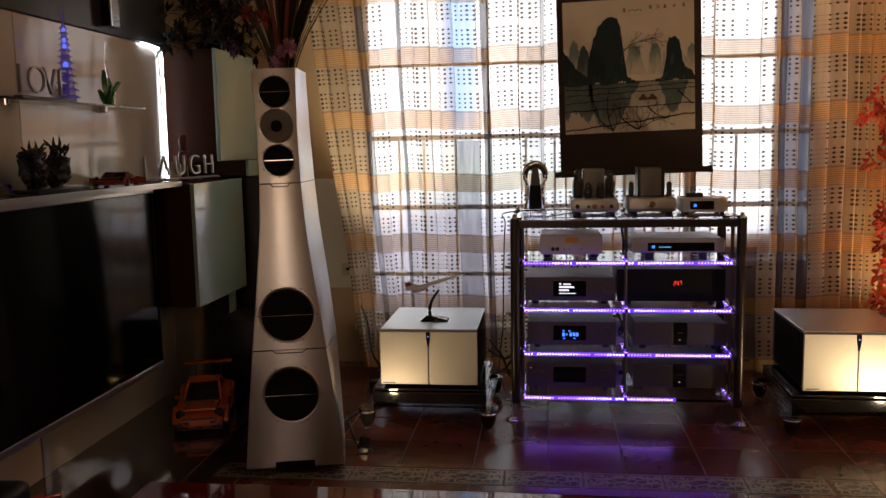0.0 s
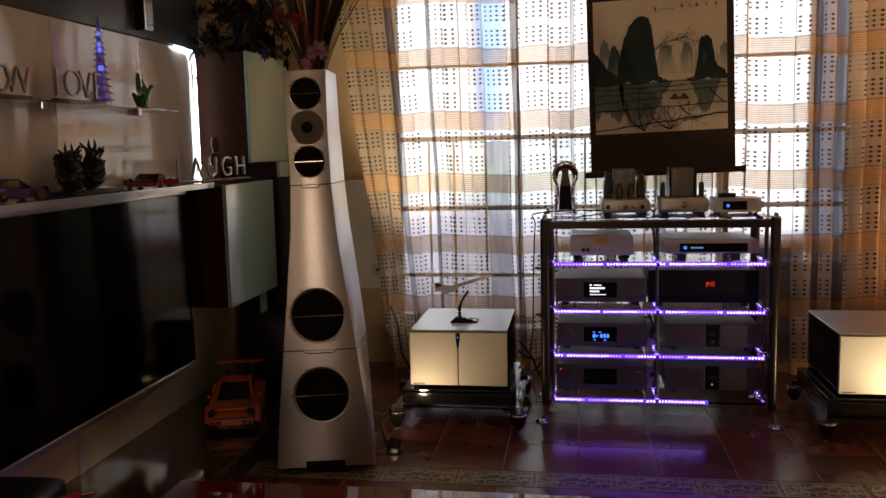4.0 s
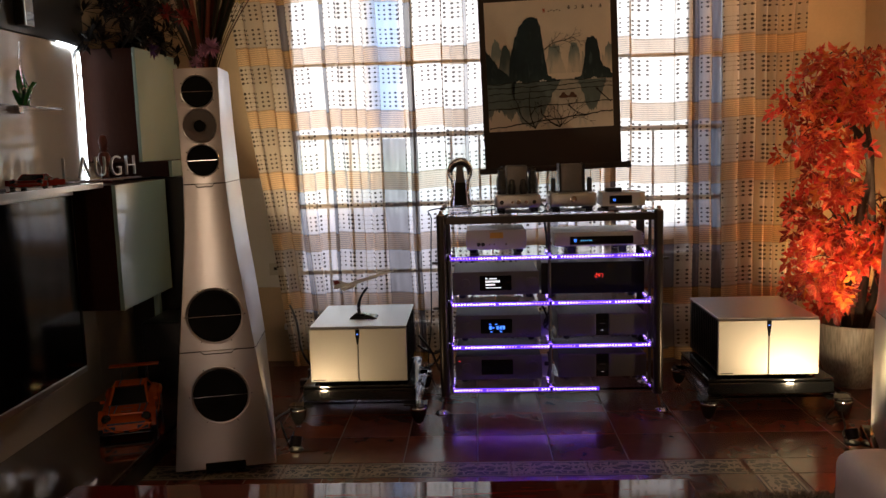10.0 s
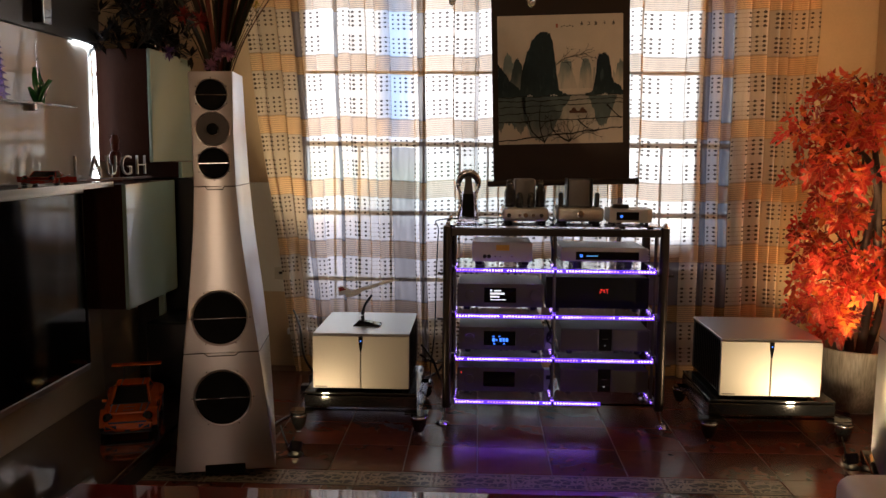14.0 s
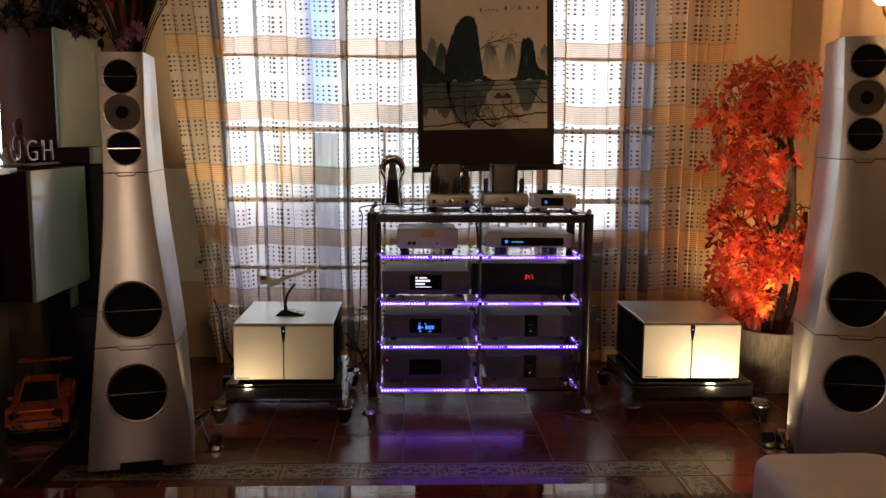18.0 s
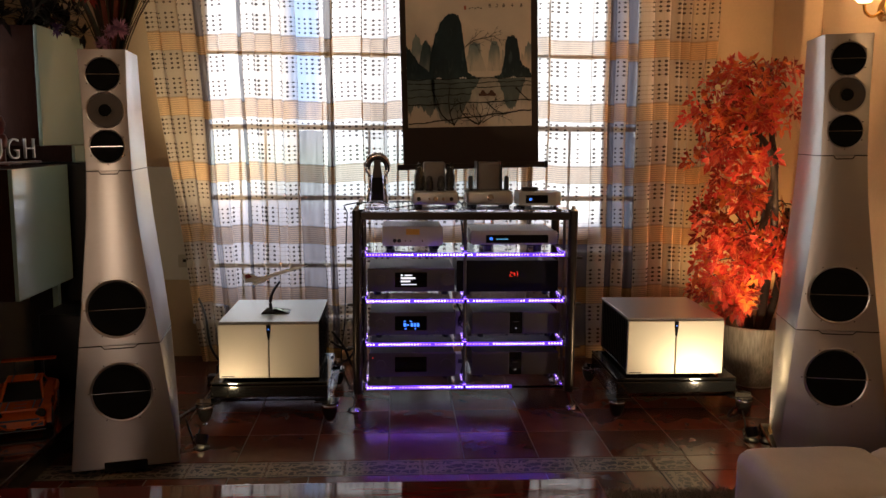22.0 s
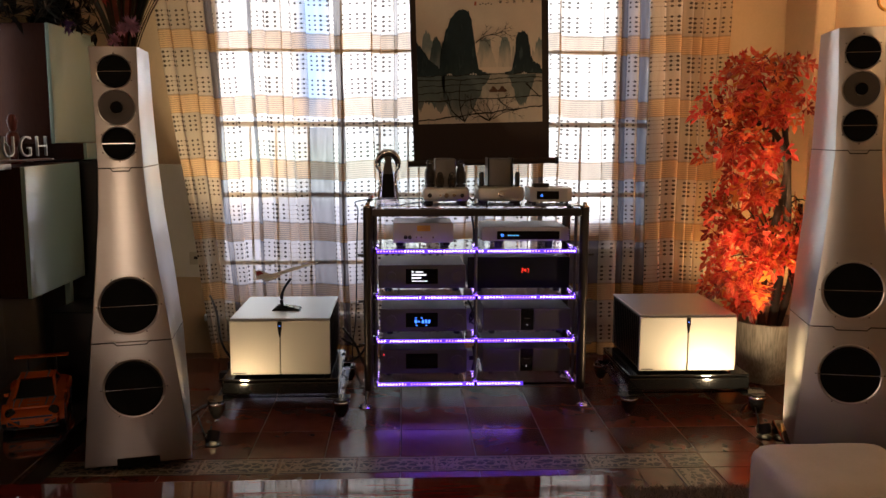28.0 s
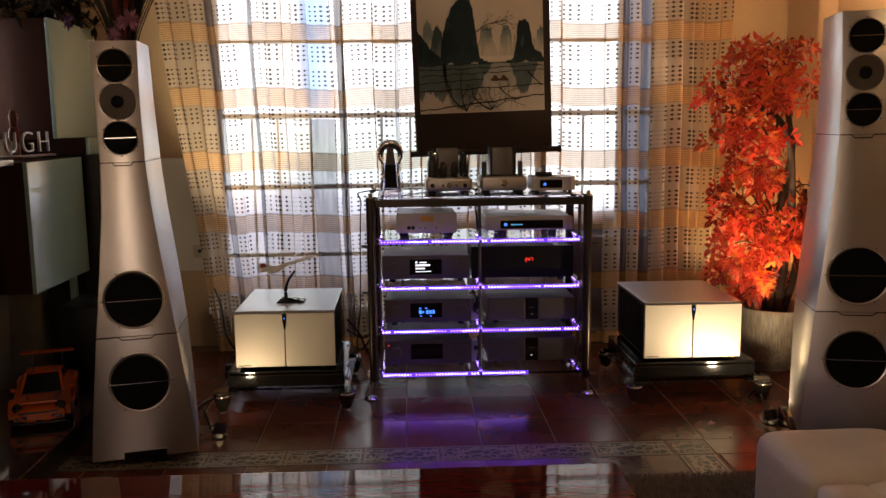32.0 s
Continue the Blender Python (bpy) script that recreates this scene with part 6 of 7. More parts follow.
M_GLASSGREEN = mat("green_art_glass", (0.02, 0.16, 0.03), 0.08, spec=0.8, coat=0.6)
for a, s, tilt in ((75, 1.45, 14), (-70, 1.0, 30), (170, 0.7, 36)):
    lf = loft([[(w * math.cos(q), 0.010 * math.sin(q) + 0.02 * b * b, 0.11 * s * b) for q in (2 * math.pi * k / 10 for k in range(10))] for b, w in ((0.0, 0.008), (0.25, 0.022 * s), (0.5, 0.026 * s), (0.78, 0.017 * s), (1.0, 0.001))])
    part("leaf", lf, M_GLASSGREEN, LT, "green glass leaf", True, pose(0.016 * math.cos(radians(a)), 0.016 * math.sin(radians(a)), 0, -tilt * 0.5, 0, a))
part("stem", tube(curve([(0, 0, 0), (0.004, 0, 0.09), (-0.004, 0, 0.18), (0.002, 0, 0.27)]), [0.009 - 0.0002 * k for k in range(25)], 10), glass("clear_glass", (1, 1, 1)), LT, "tall clear glass stem", True)

# a pair of dark winged figures
DR = random.Random(7)
M_DRAGON = mat("dark_resin", (0.006, 0.005, 0.010), 0.35, grain=0.5, scale=60, bump=0.4)
fig = bmesh.new()
B(-0.07, 0.07, -0.17, 0.17, 0, 0.016, 0.005, bm=fig)
for cy, h in ((-0.08, 0.14), (0.075, 0.155)):
    for k in range(34):
        z = 0.016 + h * (k + 0.5) / 35
        rr = 0.052 - 0.02 * k / 34
        bmesh.ops.create_icosphere(fig, subdivisions=1, radius=DR.uniform(0.010, 0.026), matrix=Matrix.Translation((DR.uniform(-0.02, 0.02), cy + DR.uniform(-rr, rr), z)) @ Euler((DR.random() * 3, DR.random() * 3, 0)).to_matrix().to_4x4() @ Matrix.Diagonal((1, 1, 1.3, 1)))
    for s in (-1, 1):
        tube([(0, cy + s * 0.015, 0.016 + h * 0.9), (0, cy + s * 0.022, 0.016 + h * 1.12), (0, cy + s * 0.017, 0.016 + h * 1.3)], [0.009, 0.006, 0.001], 6, bm=fig)
        slab([(cy + s * 0.015, 0.05), (cy + s * 0.040, 0.035), (cy + s * 0.050, 0.055), (cy + s * 0.066, 0.045), (cy + s * 0.070, 0.068), (cy + s * 0.086, 0.066), (cy + s * 0.080, 0.10), (cy + s * 0.090, 0.128), (cy + s * 0.064, 0.115), (cy + s * 0.052, 0.140), (cy + s * 0.03, 0.12)], -0.008, 0.0, bm=fig, axis="x")
    for k in range(60):
        z, a = 0.03 + h * DR.random(), DR.uniform(0, 6.283)
        q = Vector((0.02 * math.cos(a), cy + 0.045 * math.sin(a), z))
        d = Vector((0.012 * math.cos(a), 0.026 * math.sin(a), DR.uniform(-0.012, 0.026)))
        tube([q, q + d * 0.6, q + d], [0.006, 0.004, 0.0006], 5, bm=fig)
solo("winged_figure", fig, M_DRAGON, "dark resin winged creature figure on a base", "figurine", smooth=True, m=pose(-1.415, 1.62, 1.2525))


def cushion_shape(x0, x1, y0, y1, z0, z1):
    """A swollen panel between two corners."""
    bm = bmesh.new()
    bmesh.ops.create_icosphere(bm, subdivisions=2, radius=0.5, matrix=Matrix.Translation(((x0 + x1) / 2, (y0 + y1) / 2, (z0 + z1) / 2)) @ Matrix.Diagonal((abs(x1 - x0), y1 - y0, z1 - z0, 1)))
    return bm


def model_car(name, m, L, W, H, paint, label, wing=False, doors=False):
    """A sports car along local y, its nose at -y."""
    t = thing(name, m, label, "model car")
    wr = H * 0.25
    prof = [(-0.50, 0.20, 0.40), (-0.47, 0.18, 0.47), (-0.30, 0.16, 0.55), (-0.16, 0.15, 0.60), (0.0, 0.15, 0.62), (0.30, 0.16, 0.66), (0.45, 0.2, 0.66), (0.50, 0.26, 0.60)]
    rings = []
    for y, lo, hi in prof:
        w = W / 2 * (0.86 if y < -0.46 else (0.90 if y > 0.48 else 1.0))
        rings.append([(-w * 0.96, y * L, lo * H), (-w, y * L, (lo + 0.15) * H), (-w * 0.97, y * L, (hi - 0.05) * H), (-w * 0.72, y * L, hi * H), (w * 0.72, y * L, hi * H), (w * 0.97, y * L, (hi - 0.05) * H), (w, y * L, (lo + 0.15) * H), (w * 0.96, y * L, lo * H)])
    body = part("body", loft(rings), paint, t, smooth=True)
    cab = [(-0.20, 0.60, 0.36), (-0.04, 0.93, 0.30), (0.14, 0.97, 0.29), (0.40, 0.64, 0.33)]
    part("cabin", loft([[(-w * W * 1.1, y * L, 0.56 * H), (-w * W, y * L, z * H), (w * W, y * L, z * H), (w * W * 1.1, y * L, 0.56 * H)] for y, z, w in cab]), mat("tinted_car_glass", (0.01, 0.008, 0.008), 0.12), t, "dark tinted windows")
    part("roof", B(-0.27 * W, 0.27 * W, -0.03 * L, 0.17 * L, 0.955 * H, 0.99 * H, 0.006 * L), paint, t)
    for s in (-1, 1):
        part("pillar", tube([(s * 0.36 * W, -0.19 * L, 0.60 * H), (s * 0.30 * W, -0.03 * L, 0.96 * H), (s * 0.29 * W, 0.15 * L, 0.98 * H), (s * 0.33 * W, 0.40 * L, 0.65 * H)], 0.012 * L, 6), paint, t)
        part("headlight", lathe([(0.055 * W, 0), (0.09 * W, 0.006 * L), (0.07 * W, 0.014 * L), (0, 0.018 * L)], 14, m=pose(s * 0.36 * W, -0.455 * L, 0.48 * H, 62, 0, 0)), M_GLOSSBLACK, t, "dark round headlight")
        part("mirror", B(s * 0.50 * W - 0.02 * L, s * 0.50 * W + 0.02 * L, -0.14 * L, -0.11 * L, 0.63 * H, 0.70 * H, 0.004 * L), paint, t)
        part("bumper_intake", B(s * 0.30 * W - 0.10 * W, s * 0.30 * W + 0.10 * W, -0.505 * L, -0.47 * L, 0.22 * H, 0.32 * H, 0.003 * L), M_BLACK, t)
        for y in (-0.31, 0.30):
            wh = part("wheel", lathe([(wr * 0.7, -0.045 * L), (wr, -0.04 * L), (wr, 0.04 * L), (wr * 0.7, 0.045 * L)], 22, m=pose(s * 0.44 * W, y * L, wr, 0, 90, 0)), M_BLACK, t, "black tyre", True)
            part("rim", lathe([(0.0, 0.046 * L), (wr * 0.2, 0.047 * L), (wr * 0.25, 0.042 * L), (wr * 0.66, 0.044 * L)] if s > 0 else [(wr * 0.66, -0.044 * L), (wr * 0.25, -0.042 * L), (wr * 0.2, -0.047 * L), (0.0, -0.046 * L)], 10, m=pose(s * 0.44 * W, y * L, wr, 0, 90, 0), close=False), M_BRASS if H < 0.1 else M_DARK, wh)
        if doors:
            part("door", slab([(-0.16 * L, 0.18 * H), (0.14 * L, 0.18 * H), (0.14 * L, 0.60 * H), (-0.16 * L, 0.58 * H)], 0, 0.02 * L, axis="x"), paint, t, "door standing open", m=pose(s * 0.52 * W, -0.12 * L, 0, 0, 0, -s * 48) @ pose(0, 0.12 * L, 0))
    for s in (-1, 1):
        for y in (-0.31, 0.30):
            arch = [(y * L + 1.32 * wr * math.cos(radians(q)), wr + 1.32 * wr * math.sin(radians(q))) for q in range(-5, 186, 19)]
            arch += [(y * L + 1.06 * wr * math.cos(radians(q)), wr + 1.06 * wr * math.sin(radians(q))) for q in range(185, -6, -19)]
            part("wheel_arch", slab(arch, *sorted((s * 0.40 * W, s * 0.525 * W)), axis="x"), paint, t)
        part("side_skirt", B(*sorted((s * 0.46 * W, s * 0.515 * W)), -0.17 * L, 0.17 * L, 0.14 * H, 0.26 * H, 0.004 * L), paint, t)
        part("door_line", B(*sorted((s * 0.490 * W, s * 0.506 * W)), -0.145 * L, -0.138 * L, 0.28 * H, 0.58 * H), M_BLACK, t)
        part("lip_bar", tube([(s * 0.05 * W, -0.512 * L, 0.19 * H), (s * 0.20 * W, -0.515 * L, 0.20 * H), (s * 0.32 * W, -0.512 * L, 0.30 * H), (s * 0.45 * W, -0.48 * L, 0.34 * H)], 0.008 * L, 6), paint, t)
        part("roof_rail", tube([(s * 0.20 * W, -0.04 * L, 0.975 * H), (s * 0.20 * W, 0.16 * L, 1.0 * H), (s * 0.24 * W, 0.38 * L, 0.72 * H)], 0.007 * L, 6), M_BLACK, t)
    part("bonnet", slab([(-0.30 * W, -0.455 * L), (0.30 * W, -0.455 * L), (0.34 * W, -0.19 * L), (-0.34 * W, -0.19 * L)], 0.555 * H, 0.60 * H, axis="z"), paint, t, "flat bonnet panel")
    for y in (-0.40, -0.30):
        part("bonnet_slot", B(-0.10 * W, 0.10 * W, y * L, (y + 0.012) * L, 0.598 * H, 0.606 * H), M_BLACK, t)
    part("grille", B(-0.34 * W, 0.34 * W, -0.507 * L, -0.47 * L, 0.365 * H, 0.405 * H), M_BLACK, t, "narrow black grille")
    part("cowl", B(-0.36 * W, 0.36 * W, -0.20 * L, -0.185 * L, 0.575 * H, 0.615 * H), M_BLACK, t, "black strip under the windscreen")
    for s in (-1, 1):
        part("bonnet_gap", tube([(s * 0.305 * W, -0.462 * L, 0.545 * H), (s * 0.345 * W, -0.19 * L, 0.602 * H)], 0.008 * L, 6), M_BLACK, t, "black gap beside the bonnet")
        part("lamp_ring", lathe([(0.10 * W, 0.0), (0.115 * W, 0.004 * L), (0.10 * W, 0.010 * L)], 16, m=pose(s * 0.36 * W, -0.457 * L, 0.485 * H, 62, 0, 0), close=False), paint, t)
        part("rear_fender", cushion_shape(s * 0.44 * W, s * 0.56 * W, 0.16 * L, 0.46 * L, 0.40 * H, 0.68 * H), paint, t, "bulged rear wing panel", True)
    part("number_bar", B(-0.16 * W, 0.16 * W, -0.508 * L, -0.49 * L, 0.27 * H, 0.36 * H), paint, t)
    part("splitter", B(-0.44 * W, 0.44 * W, -0.515 * L, -0.44 * L, 0.12 * H, 0.16 * H, 0.002 * L), M_BLACK, t)
    for x in (-0.22, 0.22):
        part("bonnet_stripe", B(x * W - 0.012 * W, x * W + 0.012 * W, -0.44 * L, -0.20 * L, 0.55 * H, 0.607 * H), M_BLACK, t)
    if wing:
        part("rear_wing", B(-0.50 * W, 0.50 * W, 0.40 * L, 0.50 * L, 1.16 * H, 1.20 * H, 0.006 * L), paint, t, "tall rear wing")
        for s in (-1, 1):
            part("wing_strut", B(s * 0.26 * W - 0.006 * L, s * 0.26 * W + 0.006 * L, 0.41 * L, 0.46 * L, 0.62 * H, 1.17 * H), M_BLACK, t)
    return t


model_car("model_car", pose(-1.185, 2.40, 0.1205, 0, 0, 17), 0.50, 0.235, 0.185, M_ORANGE, "large orange plastic model sports car with a rear wing", True)
model_car("model_car", pose(-1.41, 2.12, 1.2525, 0, 0, 12), 0.235, 0.145, 0.060, mat("red_car_paint", (0.30, 0.02, 0.012), 0.2, coat=0.5, grain=0.05), "small red model car with its doors open", False, True)
model_car("model_car", pose(-1.43, 1.22, 1.2525, 0, 0, 165), 0.24, 0.10, 0.075, mat("blue_car_paint", (0.010, 0.008, 0.20), 0.2, coat=0.5, grain=0.05), "small dark blue model car with golden wheels")
# a slim nutcracker-like ornament is kept as one plain form
nut = lathe([(0.03, 0), (0.032, 0.012), (0.018, 0.02), (0.017, 0.08), (0.028, 0.09), (0.03, 0.13), (0.022, 0.15), (0.012, 0.155), (0.018, 0.17), (0.02, 0.19), (0.024, 0.205), (0.014, 0.235), (0, 0.24)], 14)
solo("ornament", nut, mat("painted_red_wood", (0.16, 0.03, 0.02), 0.4, grain=0.6, scale=50), "slim painted wooden ornament beside the light strip", "ornament", smooth=True, m=pose(-1.40, 2.80, 1.2425))

# ---- dried flowers in a tall vase behind the loudspeaker ----
VS = thing("floor_vase", pose(-0.805, 2.64, 0), "tall dark floor vase behind the loudspeaker", "vase")
part("vessel", lathe([(0.10, 0), (0.11, 0.02), (0.13, 0.4), (0.12, 0.9), (0.075, 1.38), (0.06, 1.60), (0.08, 1.70), (0.07, 1.70), (0.05, 1.60)], 32, close=False), M_GLOSSBLACK, VS, smooth=True)
BQ = thing("dried_bouquet", pose(-0.805, 2.64, 1.595) @ Matrix.Scale(0.96, 4), "bouquet of dried grasses and silk flowers", "bouquet")
r = random.Random(33)
M_STEM = mat("dry_stem", (0.050, 0.036, 0.016), 0.8, grain=0.4, scale=60)
M_BLADE = mat("dry_blade", (0.055, 0.058, 0.024), 0.7, grain=0.4, scale=40)
M_RUST = mat("rust_blade", (0.17, 0.035, 0.02), 0.7, grain=0.4, scale=40)
M_PINK = mat("pink_petal", (0.55, 0.27, 0.38), 0.7, grain=0.2, scale=90)
M_REDF = mat("red_petal", (0.32, 0.03, 0.02), 0.7, grain=0.2, scale=90)
M_YELF = mat("yellow_petal", (0.5, 0.36, 0.05), 0.7, grain=0.2, scale=90)
for k in range(46):
    a = r.uniform(0, 2 * math.pi)
    lean = r.uniform(0.03, 0.40)
    h = r.uniform(0.5, 1.0)
    tip = Vector((math.cos(a) * lean, math.sin(a) * lean * 0.6, h))
    part("stem", tube(curve([(0, 0, 0), (tip.x * 0.35, tip.y * 0.35, h * 0.5), tip], 4), [0.004, 0.004, 0.0035, 0.003, 0.003, 0.0025, 0.002, 0.0015, 0.001], 5), M_STEM, BQ)
for k in range(40):
    a = r.uniform(0, 2 * math.pi) if k % 3 else r.uniform(-0.5, 0.6)
    lean, h, w = r.uniform(0.05, 0.34) if k != 9 else 0.5, r.uniform(0.55, 1.0), r.uniform(0.008, 0.022)
    bm = bmesh.new()
    rows = []
    for i in range(9):
        t = i / 8
        p = Vector((math.cos(a) * lean * t ** 1.5, math.sin(a) * lean * 0.6 * t ** 1.5, h * t - 0.12 * lean * t ** 3))
        ww = w * math.sin(math.pi * (0.12 + 0.86 * t)) + 0.001
        side = Vector((-math.sin(a + 0.9), math.cos(a + 0.9), 0)) * ww
        rows.append((bm.verts.new(p - side), bm.verts.new(p + Vector((0, 0, -0.004))), bm.verts.new(p + side)))
    for p, q in zip(rows, rows[1:]):
        bm.faces.new((p[0], p[1], q[1], q[0]))
        bm.faces.new((p[1], p[2], q[2], q[1]))
    part("blade", bm, (M_BLADE, M_RUST, M_BLADE, M_STEM)[k % 4], BQ, "", True)


def bloom(t, p, s, material, petals=26, seed=1):
    rr = random.Random(seed)
    bm = bmesh.new()
    for k in range(petals):
        d = Vector((rr.gauss(0, 1), rr.gauss(0, 1), rr.gauss(0.2, 0.8))).normalized()
        q = d.to_track_quat("Y", "Z")
        L = s * rr.uniform(0.7, 1.0)
        pts = [(0, 0, 0), (0.12 * s, 0.5 * L, 0.03 * s), (0, L, 0), (-0.12 * s, 0.5 * L, 0.03 * s)]
        bm.faces.new([bm.verts.new(Vector(p) + q @ Vector(v)) for v in pts])
    return part("flower", bm, material, t)


for p, s, m_, n in (((0.10, -0.20, 0.27), 0.062, M_PINK, 110), ((0.02, -0.19, 0.20), 0.05, M_PINK, 70), ((0.06, -0.2, 0.25), 0.05, M_PINK, 60), ((-0.05, -0.12, 0.42), 0.07, M_REDF, 50), ((-0.14, -0.10, 0.45), 0.06, M_REDF, 40), ((-0.20, -0.14, 0.27), 0.05, mat("violet_petal", (0.10, 0.05, 0.18), 0.7, grain=0.2), 40), ((0.22, -0.10, 0.50), 0.035, M_YELF, 24), ((0.04, -0.1, 0.66), 0.05, M_REDF, 30), ((-0.10, -0.1, 0.7), 0.04, M_YELF, 24)):
    bloom(BQ, p, s, m_, n, int(s * 1000) + n)
# dark silk foliage on the upper cabinet
FL = thing("silk_foliage", pose(-1.40, 3.22, 1.926), "dark silk foliage arrangement on the upper cabinet", "artificial plant")
M_DKLEAF = mat("dark_leaf", (0.005, 0.005, 0.005), 0.35, grain=0.4, scale=40)
part("bowl", lathe([(0.05, 0), (0.07, 0.02), (0.08, 0.05), (0.07, 0.05), (0.05, 0.02)], 24, close=False), M_GLOSSBLACK, FL, smooth=True)
for k in range(130):
    p = (r.uniform(-0.12, 0.16), r.uniform(-0.40, 0.36), r.uniform(0.02, 0.62))
    bloom(FL, p, r.uniform(0.08, 0.14), M_DKLEAF if k % 22 else M_REDF, 12, 100 + k).name = "leaf_spray"

# ---- seats and table ----
OT = thing("ottoman", pose(1.578, 1.185, 0), "cream leather ottoman with a seamed soft top", "ottoman")


def cushion(x0, x1, y0, y1, z0, z1, e=0.05, puff=0.012, n=14):
    """A soft block: rounded edges and a slightly swollen top."""
    bm = bmesh.new()
    bmesh.ops.create_cube(bm, size=2.0)
    bmesh.ops.subdivide_edges(bm, edges=bm.edges[:], cuts=n, use_grid_fill=True)
    hx, hy, hz = (x1 - x0) / 2, (y1 - y0) / 2, (z1 - z0) / 2
    for v in bm.verts:
        c = v.co
        p = Vector((c.x * hx, c.y * hy, c.z * hz))
        q = Vector((max(-hx + e, min(hx - e, p.x)), max(-hy + e, min(hy - e, p.y)), max(-hz + e, min(hz - e, p.z))))
        d = p - q
        if d.length > 1e-6:
            p = q + d.normalized() * e
        if c.z > 0.9:
            p.z += puff * (1 - c.x ** 4) * (1 - c.y ** 4) + 0.004 * noise.noise(Vector((p.x * 6, p.y * 6, 0)))
        v.co = p + Vector(((x0 + x1) / 2, (y0 + y1) / 2, (z0 + z1) / 2))
    return bm


part("base", cushion(0.012, 1.088, -1.09, -0.012, 0.05, 0.20, 0.03, 0.0), M_CREAMLEATHER, OT, smooth=True)
part("top_cushion", cushion(0.0, 0.44, -0.40, 0.0, 0.10, 0.415, 0.045, 0.010), M_CREAMLEATHER, OT, "cream leather pad", True)
part("top_cushion", cushion(0.436, 1.10, -0.40, 0.0, 0.10, 0.412, 0.045, 0.014), M_CREAMLEATHER, OT, "cream leather pad", True)
part("top_cushion", cushion(0.14, 1.10, -1.10, -0.38, 0.10, 0.425, 0.05, 0.016), M_CREAMLEATHER, OT, "cream leather pad", True)
part("top_cushion", cushion(0.0, 0.16, -1.10, -0.38, 0.10, 0.412, 0.045, 0.006), M_CREAMLEATHER, OT, "cream leather pad", True)
for x in (0.08, 1.02):
    for y in (-1.02, -0.08):
        part("leg", lathe([(0.02, 0), (0.024, 0.052)], 14, m=pose(x, y, 0)), M_BLACK, OT)
TB = thing("low_table", pose(0, 0, 0), "low table with a mirror-glossy dark red wooden top", "coffee table")
part("tabletop", B(-0.70, 1.055, 0.0, 0.868, 0.415, 0.45, 0.008, 3), M_TABLE, TB, "glossy dark red lacquered top")
part("apron", B(-0.64, 0.99, 0.06, 0.81, 0.34, 0.415), M_TABLE, TB)
for x in (-0.62, 0.97):
    for y in (0.08, 0.79):
        part("leg", B(x - 0.03, x + 0.03, y - 0.03, y + 0.03, 0, 0.34, 0.006), M_TABLE, TB)
# things left on the platform near the camera
solo("storage_case", B(-0.22, 0.22, -0.24, 0.24, 0, 0.33, 0.03, 3), M_BLACK, "soft black equipment case on the platform", "case", smooth=True, m=pose(-1.26, 0.61, 0.1205, 0, 0, 4))
tr = thing("tool_tray", pose(-1.04, 0.62, 0.1205), "dark tray holding a red handled tool", "tray")
part("tray", B(-0.07, 0.07, -0.2, 0.22, 0, 0.26, 0.02), M_BLACK, tr)
part("handle", tube([(-0.03, 0.0, 0.30), (0.035, 0.2, 0.285)], 0.014, 10), mat("red_rubber", (0.35, 0.015, 0.012), 0.4, grain=0.1), tr, "red handle", True)
part("tool_shaft", tube([(0.035, 0.2, 0.285), (0.05, 0.26, 0.27)], 0.006, 8), M_CHROME, tr, "", True)

# ---- rug ----
RG = thing("rug", pose(0, 0, 0), "thick grey-brown shag rug beside the low table", "rug")
part("backing", B(-0.5, 2.9, -0.6, 1.74, 0.0, 0.012, 0.004), M_RUG, RG)
vs, fs = [], []
r = random.Random(5)
for k in range(26000):
    x, y = r.uniform(0.9, 2.2), r.uniform(1.1, 1.755) if k % 4 else r.uniform(0.9, 1.755)
    a, h, w = r.uniform(0, 6.283), r.uniform(0.02, 0.036), r.uniform(0.0012, 0.0022)
    dx, dy = math.cos(a), math.sin(a)
    lx, ly = r.gauss(0, 0.010), r.gauss(0, 0.010)
    b = len(vs)
    vs += [(x - dx * w, y - dy * w, 0.011), (x + dx * w, y + dy * w, 0.011), (x + lx + dx * w * 0.4, y + ly + dy * w * 0.4, h)]
    fs.append((b, b + 1, b + 2))
me = bpy.data.meshes.new("shag")
me.from_pydata(vs, [], fs)
me.materials.append(mat("shag_fibre", (0.30, 0.25, 0.21), 0.9, grain=0.3, scale=30))
pile = tagged(new("shag", me), "", "", "", "stuff")
pile.parent = RG

# sockets and power strip by the wall
solo("wall_box", B(-1.10, -0.74, 3.868, Y1, 0.50, 1.20, 0.006), mat("white_enamel_box", (0.80, 0.78, 0.74), 0.4, grain=0.03, stain=0.06), "white painted electrical box on the wall", "wall box")
SK = thing("wall_socket", pose(-0.815, 3.868, 0.62), "white wall socket plate beside the curtain", "socket")
part("plate", B(-0.04, 0.04, -0.010, 0, -0.04, 0.04, 0.003), mat("socket_white", (0.6, 0.57, 0.5), 0.4), SK)
part("slot", B(-0.012, 0.012, -0.0112, -0.009, -0.006, 0.012), M_BLACK, SK)
PB = thing("power_strip", pose(-0.42, 3.35, 0), "black power strip with plugs on the floor", "power strip")
part("body", B(-0.16, 0.16, -0.03, 0.03, 0, 0.04, 0.006), M_BLACK, PB)
for x in (-0.09, 0.0, 0.09):
    part("plug", B(x - 0.022, x + 0.022, -0.02, 0.02, 0.04, 0.10, 0.006), M_BLACK, PB)
